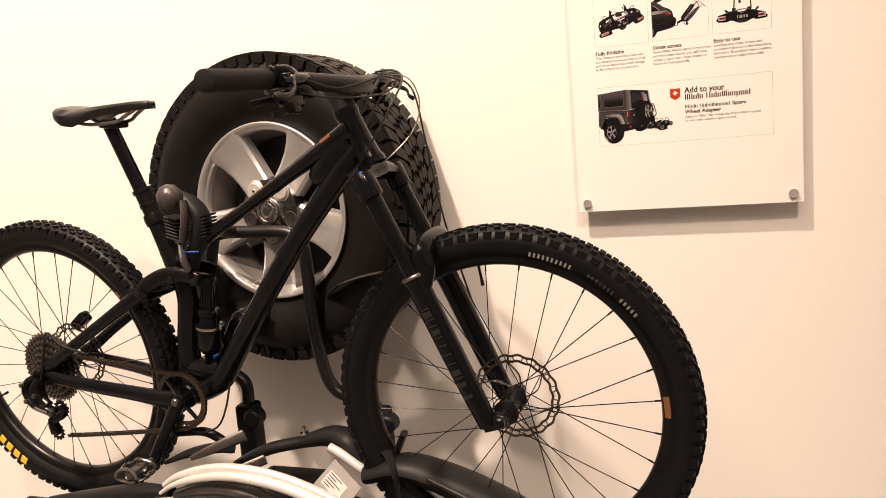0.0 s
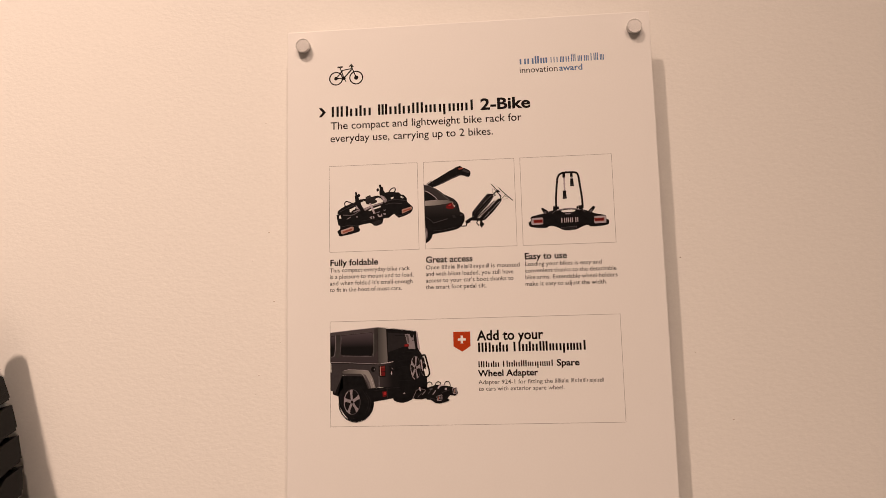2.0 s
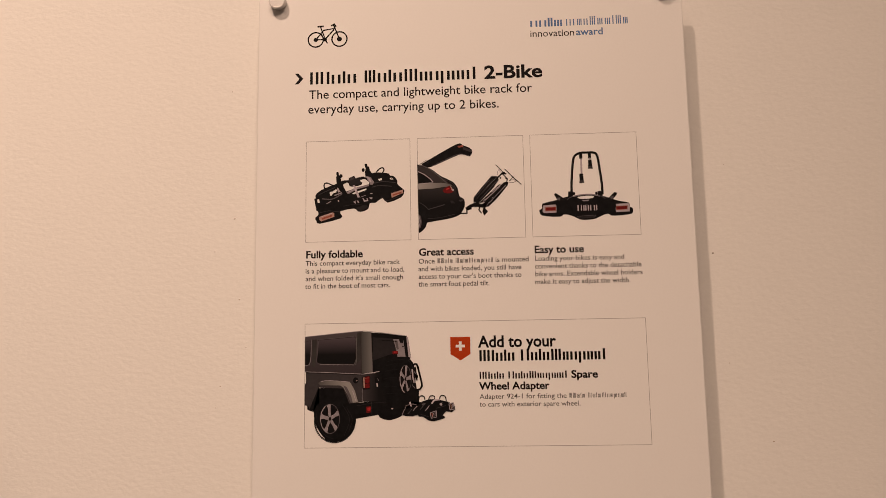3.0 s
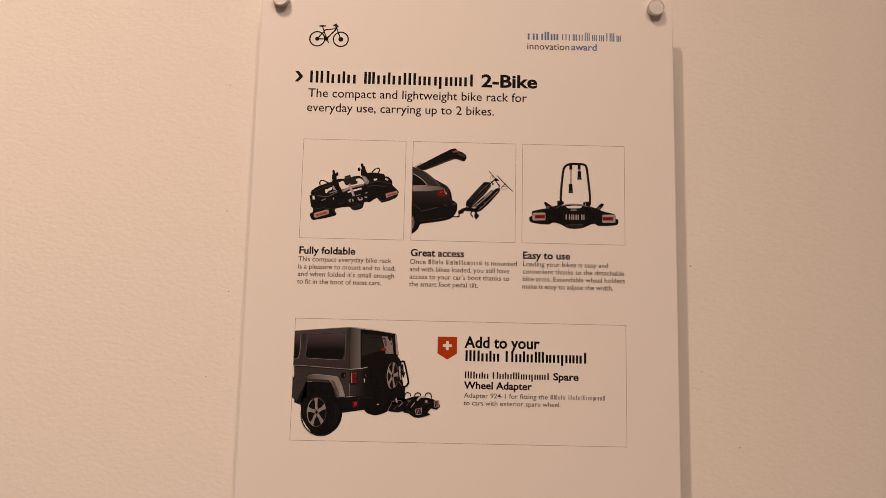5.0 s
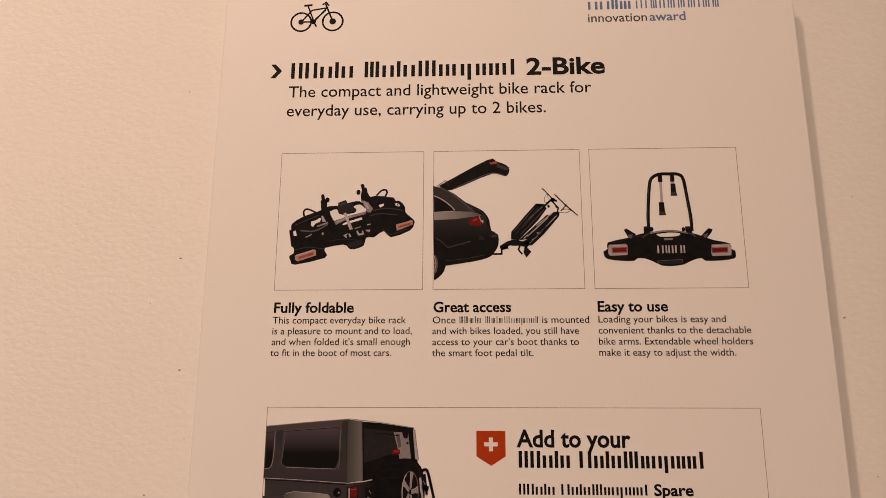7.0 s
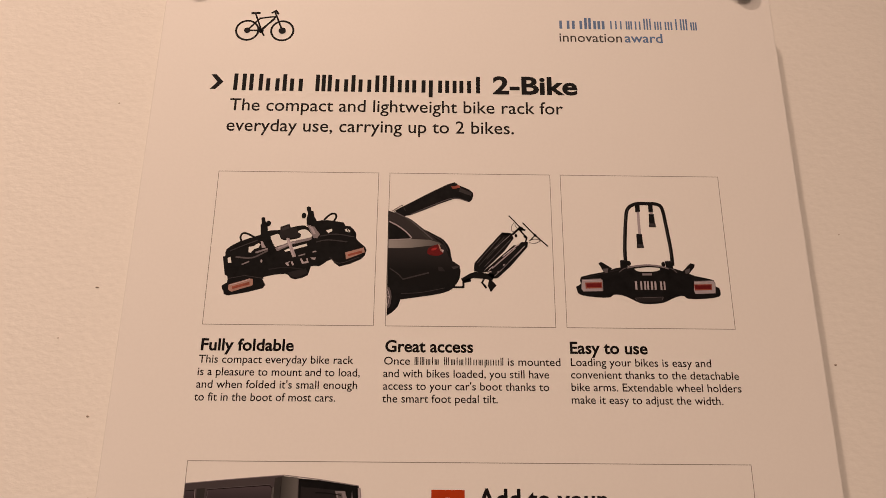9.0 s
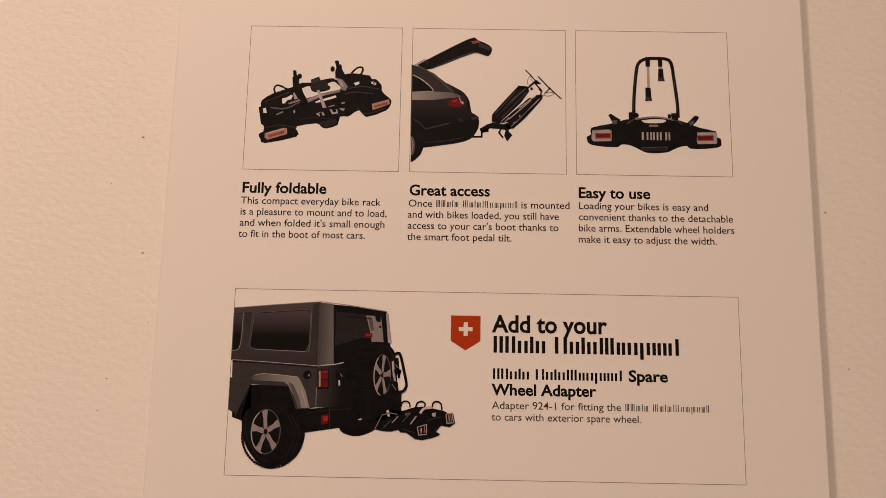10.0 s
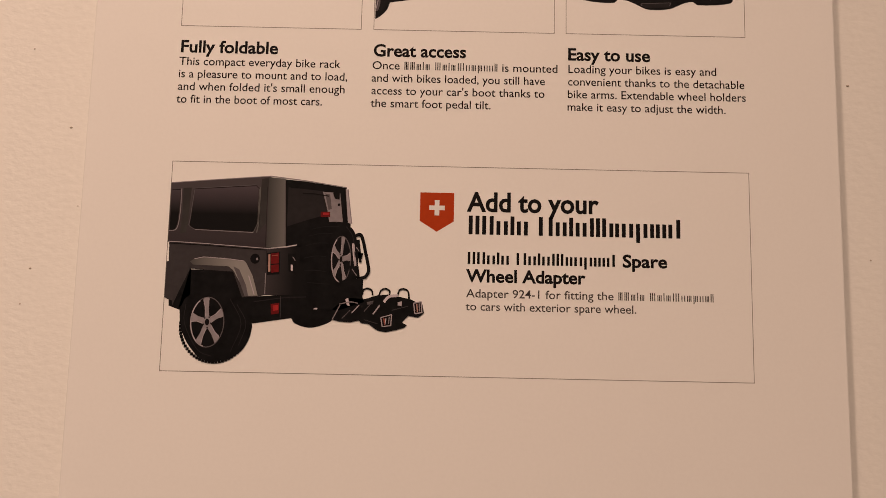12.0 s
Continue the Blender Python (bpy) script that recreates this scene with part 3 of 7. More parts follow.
ink(oval(32.5, 108.1, 1.0, 1.3, 0), P_BLACK, 3)
ink(oval(39.3, 107.3, 1.4, 0.9, -40), P_BLACK, 3)
ink([(21.9, 111), (23, 110.1), (27.9, 108.9), (29.3, 110.2), (27.9, 108), (22.9, 108.6)], P_BLACK, 3)
pen([(27.5, 123.8), (31, 120.2), (35.6, 114.8)], 0.9, P_BLACK, 2)
pen([(37.6, 118.5), (46.5, 108.9), (56.2, 100)], 1.0, P_BLACK, 2)
ink(oval(46.8, 108.6, 1.3, 1.0, -40), P_BLACK, 3)
pen(curve2([(31.3, 118.7), (29.3, 115), (29.6, 111.7), (31.3, 111.4)], 4), 0.4, P_STONE, 2)
pen(curve2([(31.9, 118.4), (32.5, 115.4), (35, 113)], 4), 0.4, P_STONE, 2)
pen(curve2([(41.9, 102.8), (46.5, 102.3), (50.5, 104.5), (46.5, 105.6), (42.5, 104.6)], 4), 0.5, P_STONE, 2)
pen([(46.5, 108.3), (42.5, 104)], 0.8, P_BLACK, 2)

# The opened rack seen from behind:
pic = flat("picture_rack_rear", curve2([(75.5, 69.4), (79.1, 71.7), (79.4, 76.9), (94.8, 80.5), (106.2, 84), (113.3, 84.9), (121.2, 86.2), (129, 86.8), (137.5, 86.1), (146, 84.6), (153, 82.5), (164.3, 78.2), (176.9, 75.5), (177, 71), (180.2, 69.6), (180.8, 65.9), (179.3, 62.9), (169.4, 61.3), (156.7, 61.1), (153.9, 63.2), (148.2, 62.4), (141.8, 59.4), (137.5, 57.8), (128.4, 56.9), (121.3, 57.6), (115.7, 60.4), (108.7, 63.3), (102.4, 63.6), (100.2, 61.6), (90.3, 61.5), (79, 63.1), (76.2, 65.7)], 2), P_BLACK, poster, 1, "printed picture of an opened black bike rack")
pen(curve2([(113, 85), (113.2, 100), (115.6, 124), (118.2, 131.5), (124, 134.6), (132, 134.9), (140, 134.4), (143.5, 130.5), (145.2, 118), (147.3, 98), (147.5, 86)], 4), 2.7, P_BLACK, 2)
pen(curve2([(112.6, 92), (112.8, 100), (115, 122), (117.8, 131)], 4), 0.5, P_SLATE, 3)
pen(curve2([(144.6, 122), (146.4, 104), (147.2, 92)], 4), 0.5, P_SLATE, 3)
ink([(123, 136), (126.6, 136), (126.6, 128), (123, 128)], P_BLACK, 3)
ink([(123.9, 128), (126, 128), (126, 110), (123.9, 110)], P_PALE, 3)
ink([(122.4, 110.5), (126.6, 110.5), (127, 103), (127.6, 99.6), (122, 99.4), (122.4, 103)], P_BLACK, 4)
ink([(122.6, 102.5), (126.9, 102.5), (127.4, 99.8), (122.2, 99.7)], P_SLATE, 5)
ink([(133, 136), (136.4, 136), (136.4, 128), (133, 128)], P_BLACK, 3)
ink([(133, 126.5), (136.8, 126.5), (137.2, 119.5), (138, 116), (132.4, 116), (132.8, 119.5)], P_BLACK, 3)
ink([(133.6, 129), (136, 129), (136, 126), (133.6, 126)], P_PALE, 3)
ink([(132.9, 119), (137.2, 119), (137.8, 116.2), (132.6, 116.2)], P_SLATE, 4)
ink([(108.9, 90), (113.4, 90.4), (114.2, 84.1), (108.8, 84)], P_BLACK, 3)
ink(oval(115.2, 87.6, 1.6, 2.0, 0), P_BLACK, 3)
ink([(142, 89.8), (147.3, 89.9), (147.7, 83.8), (142.4, 84.3)], P_BLACK, 3)
ink(oval(140.7, 87.2, 1.4, 2.0, 0), P_BLACK, 3)
pen([(109.4, 89.4), (113.1, 89.7)], 0.5, P_SLATE, 4)
pen([(142.6, 89.2), (147, 89.3)], 0.5, P_SLATE, 4)
ink([(92.8, 87.4), (94.9, 88.6), (98.4, 86.3), (102.5, 83.7), (99.9, 79.7), (96.2, 80.9)], P_BLACK, 2)
ink([(95.7, 83.2), (100, 83.6), (99.1, 80), (96.5, 80.6)], P_STONE, 3)
ink([(154.4, 81.8), (158.8, 86.3), (161, 88.2), (164.1, 87.2), (163, 84.6), (157.9, 78.6)], P_BLACK, 2)
ink([(156.2, 82.7), (160.2, 84.3), (159.5, 81), (156.6, 79.7)], P_STONE, 3)
ink(curve2([(118.7, 83.5), (129, 84.7), (137.7, 84.1), (136.7, 82.3), (133.1, 81.5), (123.2, 81.3), (120.4, 82)], 3), INK_WHITE, 3)
pen(curve2([(113.6, 84.3), (121.2, 85.7), (129, 86.3), (136.8, 85.8), (144.3, 84)], 4), 1.3, P_ASH, 3)
pen(curve2([(107.6, 80.7), (110.5, 82.9), (114, 84.6)], 4), 0.7, P_STONE, 3)
pen(curve2([(144.3, 84.6), (148.1, 82.9), (150.2, 80.8)], 4), 0.7, P_STONE, 3)
pen(curve2([(82, 76.2), (94.8, 79.4), (107.6, 82.5)], 4), 0.5, P_COAL, 2)
ink([(80, 74.7), (93.6, 75.6), (95, 74.6), (94.9, 66.3), (80.7, 65.8), (79.3, 68)], P_PALE, 3)
ink([(82.2, 72.6), (94.6, 73.0), (94.6, 68.4), (82.4, 68.0)], P_BRICK, 4)
ink([(83.0, 71.9), (94.0, 72.2), (94.0, 69.2), (83.2, 68.9)], P_WINE, 5)
pen([(80.9, 74.0), (93.4, 74.7)], 0.5, P_HAZE, 6)
pen([(80, 74.7), (93.6, 75.5), (94.9, 74.4), (94.8, 66.4)], 0.5, P_ASH, 6)
ink([(162.2, 74.5), (176.3, 75), (177.5, 73.2), (177.3, 65.5), (162.4, 64.9), (161.5, 67.1)], P_PALE, 3)
ink([(162.0, 72.0), (175.0, 72.4), (174.8, 67.8), (162.0, 67.4)], P_BRICK, 4)
ink([(162.5, 71.3), (174.2, 71.6), (174.0, 68.6), (162.4, 68.3)], P_WINE, 5)
pen([(162.8, 73.6), (175.6, 74.1)], 0.5, P_HAZE, 6)
pen([(162.2, 74.3), (176.3, 74.9), (177.5, 73.1), (177.1, 65.7)], 0.5, P_ASH, 6)
for u, wide in ((119.5, 1.5), (123.2, 1.3), (126.0, 1.3), (128.2, 1.3), (131.0, 1.3), (133.6, 1.4), (137.8, 1.4), (140.3, 1.2)):
    ink([(u - wide / 2, 67.6), (u + wide / 2, 67.6), (u + wide / 2, 74.0), (u - wide / 2, 74.0)], P_PALE, 4)
pen([(124.6, 79.2), (131.7, 79.3)], 1.6, P_ASH, 3)
ink([(118.3, 61), (138.6, 62), (138, 59), (120.2, 58.4)], P_COAL, 3)
pen([(118.3, 61.3), (138.6, 62.3)], 0.4, P_STONE, 4)
pen([(138.6, 62), (137.7, 60.2)], 0.6, P_STONE, 4)
pen([(118.3, 61), (119.1, 59.6)], 0.6, P_STONE, 4)

# The grey off-road car with its spare wheel and the rack on it:
pic = flat("picture_offroad_car", [(-192.4, -69.4), (-126.9, -64.0), (-124.9, -112.1), (-126.6, -141.6), (-141.7, -144.5), (-148.8, -126.9), (-176.8, -125.6), (-183.1, -140), (-187, -149.7), (-191, -122.3)], P_SLATE, poster, 2, "printed picture of a grey off-road car with a bike rack")
ink([(-191.1, -121.6), (-176.3, -121.3), (-175.7, -143.4), (-182.4, -150.9), (-189.3, -150)], P_BLACK, 1)
ink([(-189.3, -149.8), (-182.8, -150.9), (-176.8, -126), (-148, -126), (-139.9, -143.6), (-100.7, -140.6), (-72, -141.5), (-71.7, -152.4), (-80.6, -152.6), (-109.9, -156.3), (-134.6, -160.2), (-150, -157), (-182.4, -152.3)], P_BLACK, 1)
ink([(-192.4, -69.1), (-161.9, -66.3), (-126.9, -63.4), (-127.1, -111.3), (-192.4, -108.3)], P_CABIN, 3)
pen([(-192.3, -69.0), (-161.9, -66.2), (-126.9, -63.3), (-103.5, -65.9), (-76.8, -69.9)], 0.5, P_ASH, 4)
ink([(-128.2, -63.9), (-117.2, -64.9), (-115.4, -109.6), (-128, -111.1)], P_PILLAR, 4)
pen([(-117.5, -65.6), (-115.8, -109.5)], 0.5, P_STONE, 5)
ink([(-133, -65.4), (-128.2, -64.2), (-128.6, -94.1), (-132.7, -99.6), (-133.7, -99.7)], P_MID, 4)
pen([(-133.6, -70.8), (-133.5, -94.2), (-134.8, -101.1)], 0.7, P_LIGHT, 4)
pen([(-128.9, -70.4), (-128.5, -110.8)], 0.4, P_COAL, 5)
ink([(-177.3, -72.7), (-136.3, -69.6), (-134.3, -71.6), (-134.2, -94.2), (-136.6, -100.8), (-173.9, -100), (-178.4, -98.3), (-178.9, -95)], P_BLACK, 4)
ink([(-177.1, -73.1), (-136.4, -70.1), (-134.7, -71.8), (-134.5, -96.0), (-136.9, -100.2), (-173.9, -99.6), (-178.0, -97.9), (-178.5, -95.0)], P_GLASS, 5)
pen(curve2([(-176.9, -73.4), (-178.7, -93.2), (-179.2, -97.2), (-175, -99.8)], 4), 0.45, P_STONE, 6)
pen([(-175, -99.8), (-156.5, -100.4), (-136.9, -101)], 0.5, P_ASH, 6)
pen([(-177.3, -72.5), (-156.3, -70.9), (-136.3, -69.4)], 0.4, P_STONE, 6)
pen([(-136.9, -101), (-134.3, -94.6), (-134.3, -71.9)], 0.4, P_LIGHT, 6)
ink([(-191.9, -73.7), (-185.7, -73), (-186.6, -95.1), (-188.4, -100.3), (-191.7, -100.3)], P_BLACK, 4)
ink([(-191.9, -74), (-185.9, -73.6), (-186.8, -95.1), (-188.5, -99.8), (-191.7, -99.8)], P_GLASS, 5)
pen(curve2([(-185.4, -72.8), (-185.4, -87.8), (-186.7, -98.4), (-189.5, -100.8), (-192, -100.9)], 4), 0.5, P_ASH, 6)
ink([(-184.3, -72.4), (-178.8, -72), (-180, -95), (-181, -102.3), (-184.7, -102.4), (-184, -89.6)], P_MID, 4)
pen([(-191.6, -107.9), (-168.7, -108.9), (-127.6, -111.3)], 0.45, P_PALE, 6)
pen([(-191.5, -109), (-168.7, -110), (-127.6, -112.4)], 0.5, P_BLACK, 6)
ink([(-127.4, -111.6), (-115.4, -110.2), (-101.9, -109.2), (-87.5, -108.8), (-86.3, -141.4), (-127.1, -141.8)], P_FLANK, 3)
pen([(-127.6, -111.5), (-115.4, -110.3)], 0.5, P_PALE, 6)
pen([(-115.4, -110.2), (-108.1, -108.6)], 0.7, P_HAZE, 6)
pen([(-127.6, -127.4), (-127.5, -141.1)], 0.5, P_ASH, 6)
pen([(-127.7, -113.1), (-127.5, -126.5)], 0.4, P_COAL, 6)
ink([(-127.3, -114.3), (-118.7, -113.3), (-118.6, -128.1), (-126.8, -128.6)], P_BLACK, 4)
ink([(-126.3, -115.2), (-125.1, -114.8), (-124.6, -126.5), (-126, -126.8)], P_ROSE, 5)
ink([(-124.6, -114.6), (-119.4, -113.8), (-119.2, -126.5), (-124.2, -127.2)], P_WINE, 5)
ink([(-123.7, -122.5), (-119.7, -122.1), (-119.8, -124.9), (-123.5, -125.5)], P_WINE, 6)
pen([(-124, -116.1), (-120, -115.5)], 0.6, P_BRICK, 6)
pen([(-124.3, -121.8), (-119.2, -121.2)], 0.6, P_BLACK, 6)
ink(oval(-134.9, -118.2, 3.1, 3.3, 0), P_BLACK, 4)
ink(oval(-133.6, -118.4, 0.7, 0.9, 0), P_ASH, 5)
ink([(-117.2, -65.3), (-103.5, -66.4), (-76.8, -70.2), (-73.7, -87.7), (-73, -109.4), (-115.4, -110.2)], P_BLACK, 3)
ink([(-115.2, -70.5), (-91.5, -72.7), (-89, -85.3), (-91.8, -88.9), (-104.3, -92.8), (-115.1, -96.6)], P_COAL, 4)
ink([(-92.4, -73.1), (-81.1, -73.6), (-78.6, -92.9), (-87.5, -93.1), (-89, -85.3)], P_ASH, 5)
ink([(-90.9, -74.1), (-87.6, -74.8), (-86.2, -84.3), (-88.3, -85.1)], P_STONE, 6)
pen([(-80, -71.4), (-77.9, -93.2)], 1.4, P_BLACK, 6)
ink([(-77.5, -71), (-75.7, -71.3), (-72.4, -94.2), (-75.3, -93.2)], P_PALE, 4)
pen([(-75.9, -71.1), (-72.8, -93.5)], 0.5, P_ASH, 6)
ink([(-93.3, -86.4), (-87.2, -86.3), (-87.1, -89.8), (-93.2, -89.9)], P_WINE, 8)
ink([(-91.9, -86.9), (-87.9, -86.9), (-87.8, -88.3), (-91.8, -88.4)], P_RED, 9)
ink([(-85.9, -70.6), (-81.2, -69.9), (-81.3, -78), (-84.2, -77.7), (-85.4, -75.1)], P_BLACK, 8)
ink([(-114.1, -67.2), (-109.3, -67.7), (-109.2, -71.1), (-113.4, -71)], P_BLACK, 8)
pen([(-105.4, -74.4), (-97.8, -74.6), (-88.3, -75.9)], 0.7, P_BLACK, 8)
ink(oval(-81.5, -81.5, 0.9, 0.9, 0), P_BLACK, 8)
ink([(-113.6, -114.4), (-108.5, -114.4), (-108, -127.2), (-112.7, -126.2)], P_BLACK, 4)
ink([(-111.5, -121.6), (-110.2, -121.6), (-110.1, -125.8), (-111.3, -125.5)], P_HAZE, 5)
pen([(-110.3, -116.5), (-108.7, -119)], 0.5, P_ASH, 5)
ink(curve2([(-192.4, -121.0), (-178.0, -120.6), (-175.2, -122), (-179.6, -129.2), (-183.3, -138.9), (-186.6, -146.2), (-192.4, -144.6)], 3), P_SLATE, 4)
ink([(-177.1, -120.9), (-174.3, -118.9), (-168.2, -117.6), (-152, -118.5), (-142, -119.6), (-140.3, -121.4), (-135.9, -129.5), (-132.1, -142.2), (-140.3, -142.7), (-144, -133.9), (-148.7, -126), (-152.1, -123.5), (-175.1, -122.9)], P_ARCH, 5)
ink([(-148.8, -123.5), (-144.8, -125.4), (-139.9, -135.6), (-138.2, -142.5), (-140.5, -142.7), (-144.4, -133)], P_STONE, 6)
pen([(-174.3, -119.1), (-168.2, -117.7), (-151.9, -118.7), (-142.2, -119.8)], 0.4, P_PALE, 7)
pen([(-138.5, -129.4), (-134.3, -141.7)], 0.6, P_PALE, 7)
ink(curve2([(-182, -152.3), (-181.1, -161.1), (-178.1, -169.8), (-172.8, -177.5), (-167.2, -183.1), (-160, -185.4), (-154.7, -184.6), (-142.6, -179.6), (-136.8, -171.6), (-134.8, -163.7), (-135, -159.4), (-139.4, -146.3), (-150, -139.4), (-170.6, -139.7), (-179.2, -145.2)], 3), P_BLACK, 7)
pen(curve2([(-149.7, -144.7), (-141.8, -160.4), (-147.9, -178.8)], 4), 0.5, P_COAL, 8)
pen(curve2([(-145.1, -148.1), (-138.7, -160.3), (-142.8, -174.4)], 4), 0.5, P_COAL, 8)
pen(curve2([(-178.1, -148.7), (-178.3, -161), (-169.3, -177.4), (-160.2, -181.6)], 4), 0.5, P_COAL, 8)
ink([(-142.6, -143.5), (-100.7, -140.3), (-86.4, -140.9), (-86, -150.6), (-109.9, -156.3), (-134.3, -160.2), (-141.5, -148.1)], P_BLACK, 4)
pen(curve2([(-134.4, -146.2), (-114.9, -143.2), (-100.6, -142.4)], 4), 0.6, P_COAL, 5)
ink([(-123.3, -147.4), (-117.8, -146.6), (-117.8, -153.4), (-122.8, -154.2)], P_WINE, 6)
ink([(-121.8, -148.4), (-118.3, -147.8), (-118.3, -151.2), (-121.7, -151.9)], P_RED, 7)
pen([(-117.1, -142.3), (-116.8, -156.4)], 0.5, P_SLATE, 6)
ink(curve2([(-109.9, -155.9), (-107.1, -159.7), (-98.1, -162.2), (-89.2, -160.3), (-83.1, -156.7), (-86, -152.3), (-100.3, -150.8)], 3), P_BLACK, 3)
ink(curve2([(-98.8, -95.8), (-88, -93.1), (-78.1, -93.2), (-72.5, -96.8), (-69.6, -102.2), (-67.9, -112.9), (-68.1, -125.5), (-70, -137.9), (-72, -143.6), (-93.4, -143.3), (-102.6, -136.7), (-105.9, -120.8), (-104.8, -104.6)], 3), P_BLACK, 6)
pen(curve2([(-98.7, -98.1), (-91.5, -96.4), (-80.7, -96)], 4), 0.45, P_DARK, 7)
pen(curve2([(-100.7, -102.7), (-93.2, -100.8), (-85.1, -100.6)], 4), 0.45, P_DARK, 7)
pen(curve2([(-102.3, -109), (-94.8, -107.1), (-87.5, -107)], 4), 0.45, P_DARK, 7)
pen(curve2([(-103, -117.1), (-95.3, -115.6), (-89, -116)], 4), 0.45, P_DARK, 7)
pen(curve2([(-102.4, -125.2), (-95, -125), (-88.3, -125.8)], 4), 0.45, P_DARK, 7)
pen(curve2([(-100.3, -133.1), (-92.9, -133.4), (-85.7, -133.8)], 4), 0.45, P_DARK, 7)
pen(curve2([(-76.2, -95.9), (-71.8, -102.2), (-70, -113)], 4), 0.6, P_COAL, 7)
ink([(-79.5, -131.9), (-72.4, -129.1), (-64.1, -130.4), (-64.2, -141.4), (-63, -144.9), (-78.9, -150.5), (-96.7, -150.1), (-97, -142.8), (-79.2, -142.3)], P_BLACK, 10)
ink([(-96, -150.2), (-94.6, -149.3), (-92.9, -149.3), (-93.5, -150.4)], P_HAZE, 11)
pen(curve2([(-70.5, -102.2), (-67.5, -100.9), (-65.5, -103), (-63, -112.8), (-60.7, -123.5), (-61.7, -127.1), (-63.5, -128.9), (-67.9, -129.9)], 4), 2.1, P_BLACK, 14)
pen([(-71.3, -106.9), (-69.4, -121.6)], 1.5, P_PALE, 14)
pen([(-71.8, -107.6), (-70.6, -118.4)], 0.5, P_HAZE, 15)
pen([(-73, -104.9), (-71.6, -121.1)], 0.8, P_BLACK, 15)
pen([(-68.1, -104.3), (-66.3, -119.2)], 1.8, P_BLACK, 14)
ink([(-70.4, -112.3), (-64.6, -113.2), (-65.3, -116.8), (-70.1, -115.8)], P_BLACK, 14)
ink([(-73.7, -121.3), (-67.3, -121.9), (-66.3, -129.3), (-72.4, -129.8)], P_BLACK, 14)
pen([(-69.1, -109.4), (-67.2, -112)], 0.5, P_ASH, 15)
pen([(-71.5, -123.7), (-68.2, -128.1)], 0.5, P_ASH, 15)
ink([(-86, -152.3), (-79, -146.1), (-72, -142.4), (-63.1, -143.1), (-54.2, -140.3), (-47.1, -139.7), (-32.7, -142.6), (-29.1, -144.3), (-25.6, -144.2), (-24, -151.2), (-28, -154.3), (-34.3, -153.2), (-38.1, -157.6), (-35, -159.3), (-36.3, -160.7), (-42.1, -162.6), (-48.3, -163.9), (-53.6, -163.2), (-59.9, -158.9), (-64.4, -158.6), (-65.9, -156.9), (-68, -157.3), (-71.5, -158.2), (-78.7, -157.8), (-83.1, -156.7)], P_BLACK, 10)
pen([(-83.3, -156.9), (-78.6, -147.3)], 0.6, P_ASH, 12)
pen([(-70.8, -152.1), (-66.2, -147.1)], 0.6, P_PALE, 12)
pen([(-57.1, -152.7), (-52.8, -146.8)], 0.8, P_PALE, 12)
pen([(-62.8, -151), (-57.7, -144.8)], 0.5, P_STONE, 12)
pen([(-76.9, -155.7), (-71.8, -150.3)], 0.5, P_STONE, 12)
pen(curve2([(-50.2, -144.7), (-47, -141.1), (-41.3, -140.3)], 4), 1.8, P_HAZE, 12)
pen(curve2([(-79, -146.6), (-71.9, -145), (-66.9, -145.8)], 4), 0.6, P_ASH, 12)
ink([(-75.2, -143.3), (-73.4, -142.4), (-72.2, -147.7), (-74, -147.2)], P_HAZE, 12)
ink([(-61.2, -144.9), (-56.8, -143.9), (-57.6, -146.2), (-60.8, -146.6)], P_STONE, 12)
ink([(-41.2, -144.5), (-38.4, -143.9), (-38.7, -147.1), (-41.2, -146.6)], P_PALE, 12)
pen([(-45, -149.9), (-34.4, -147)], 0.5, P_SLATE, 12)
pen([(-62.7, -156.3), (-53.7, -158.8)], 0.5, P_SLATE, 12)
pen(curve2([(-64.4, -140.3), (-63.6, -137.1), (-60.8, -136), (-58.2, -137.4), (-57.6, -140.5)], 4), 1.1, P_BLACK, 11)
pen(curve2([(-53.5, -140.5), (-52.1, -137.1), (-49.3, -136), (-46.6, -137.5), (-46.9, -140.4)], 4), 1.1, P_BLACK, 11)
pen(curve2([(-41.5, -140.3), (-40.2, -136.7), (-37.3, -135.9), (-34.6, -137.7), (-34, -142.2)], 4), 1.1, P_BLACK, 11)
pen([(-51.9, -154.7), (-45, -152.7), (-45.3, -159.7), (-50.8, -160.5)], 0.6, P_PALE, 12)
pen([(-51.9, -154.7), (-50.8, -160.5)], 0.6, P_PALE, 12)
pen([(-49.9, -155.2), (-49.1, -159.4)], 0.8, P_BRICK, 13)
pen([(-48.5, -155.2), (-49.1, -159.1)], 0.6, P_HAZE, 13)
pen([(-46.4, -154.1), (-46.8, -158.7)], 0.6, P_ASH, 13)
pen([(-30.9, -145), (-26.1, -143.9), (-25.4, -150.9), (-30, -151.7)], 0.7, P_PALE, 12)
pen([(-30.9, -145), (-30, -151.7)], 0.7, P_PALE, 12)
pen([(-28.9, -145.3), (-28.3, -150.6)], 0.7, P_ROSE, 13)
pen([(-27.3, -145), (-26.9, -150.2)], 0.7, P_ASH, 13)


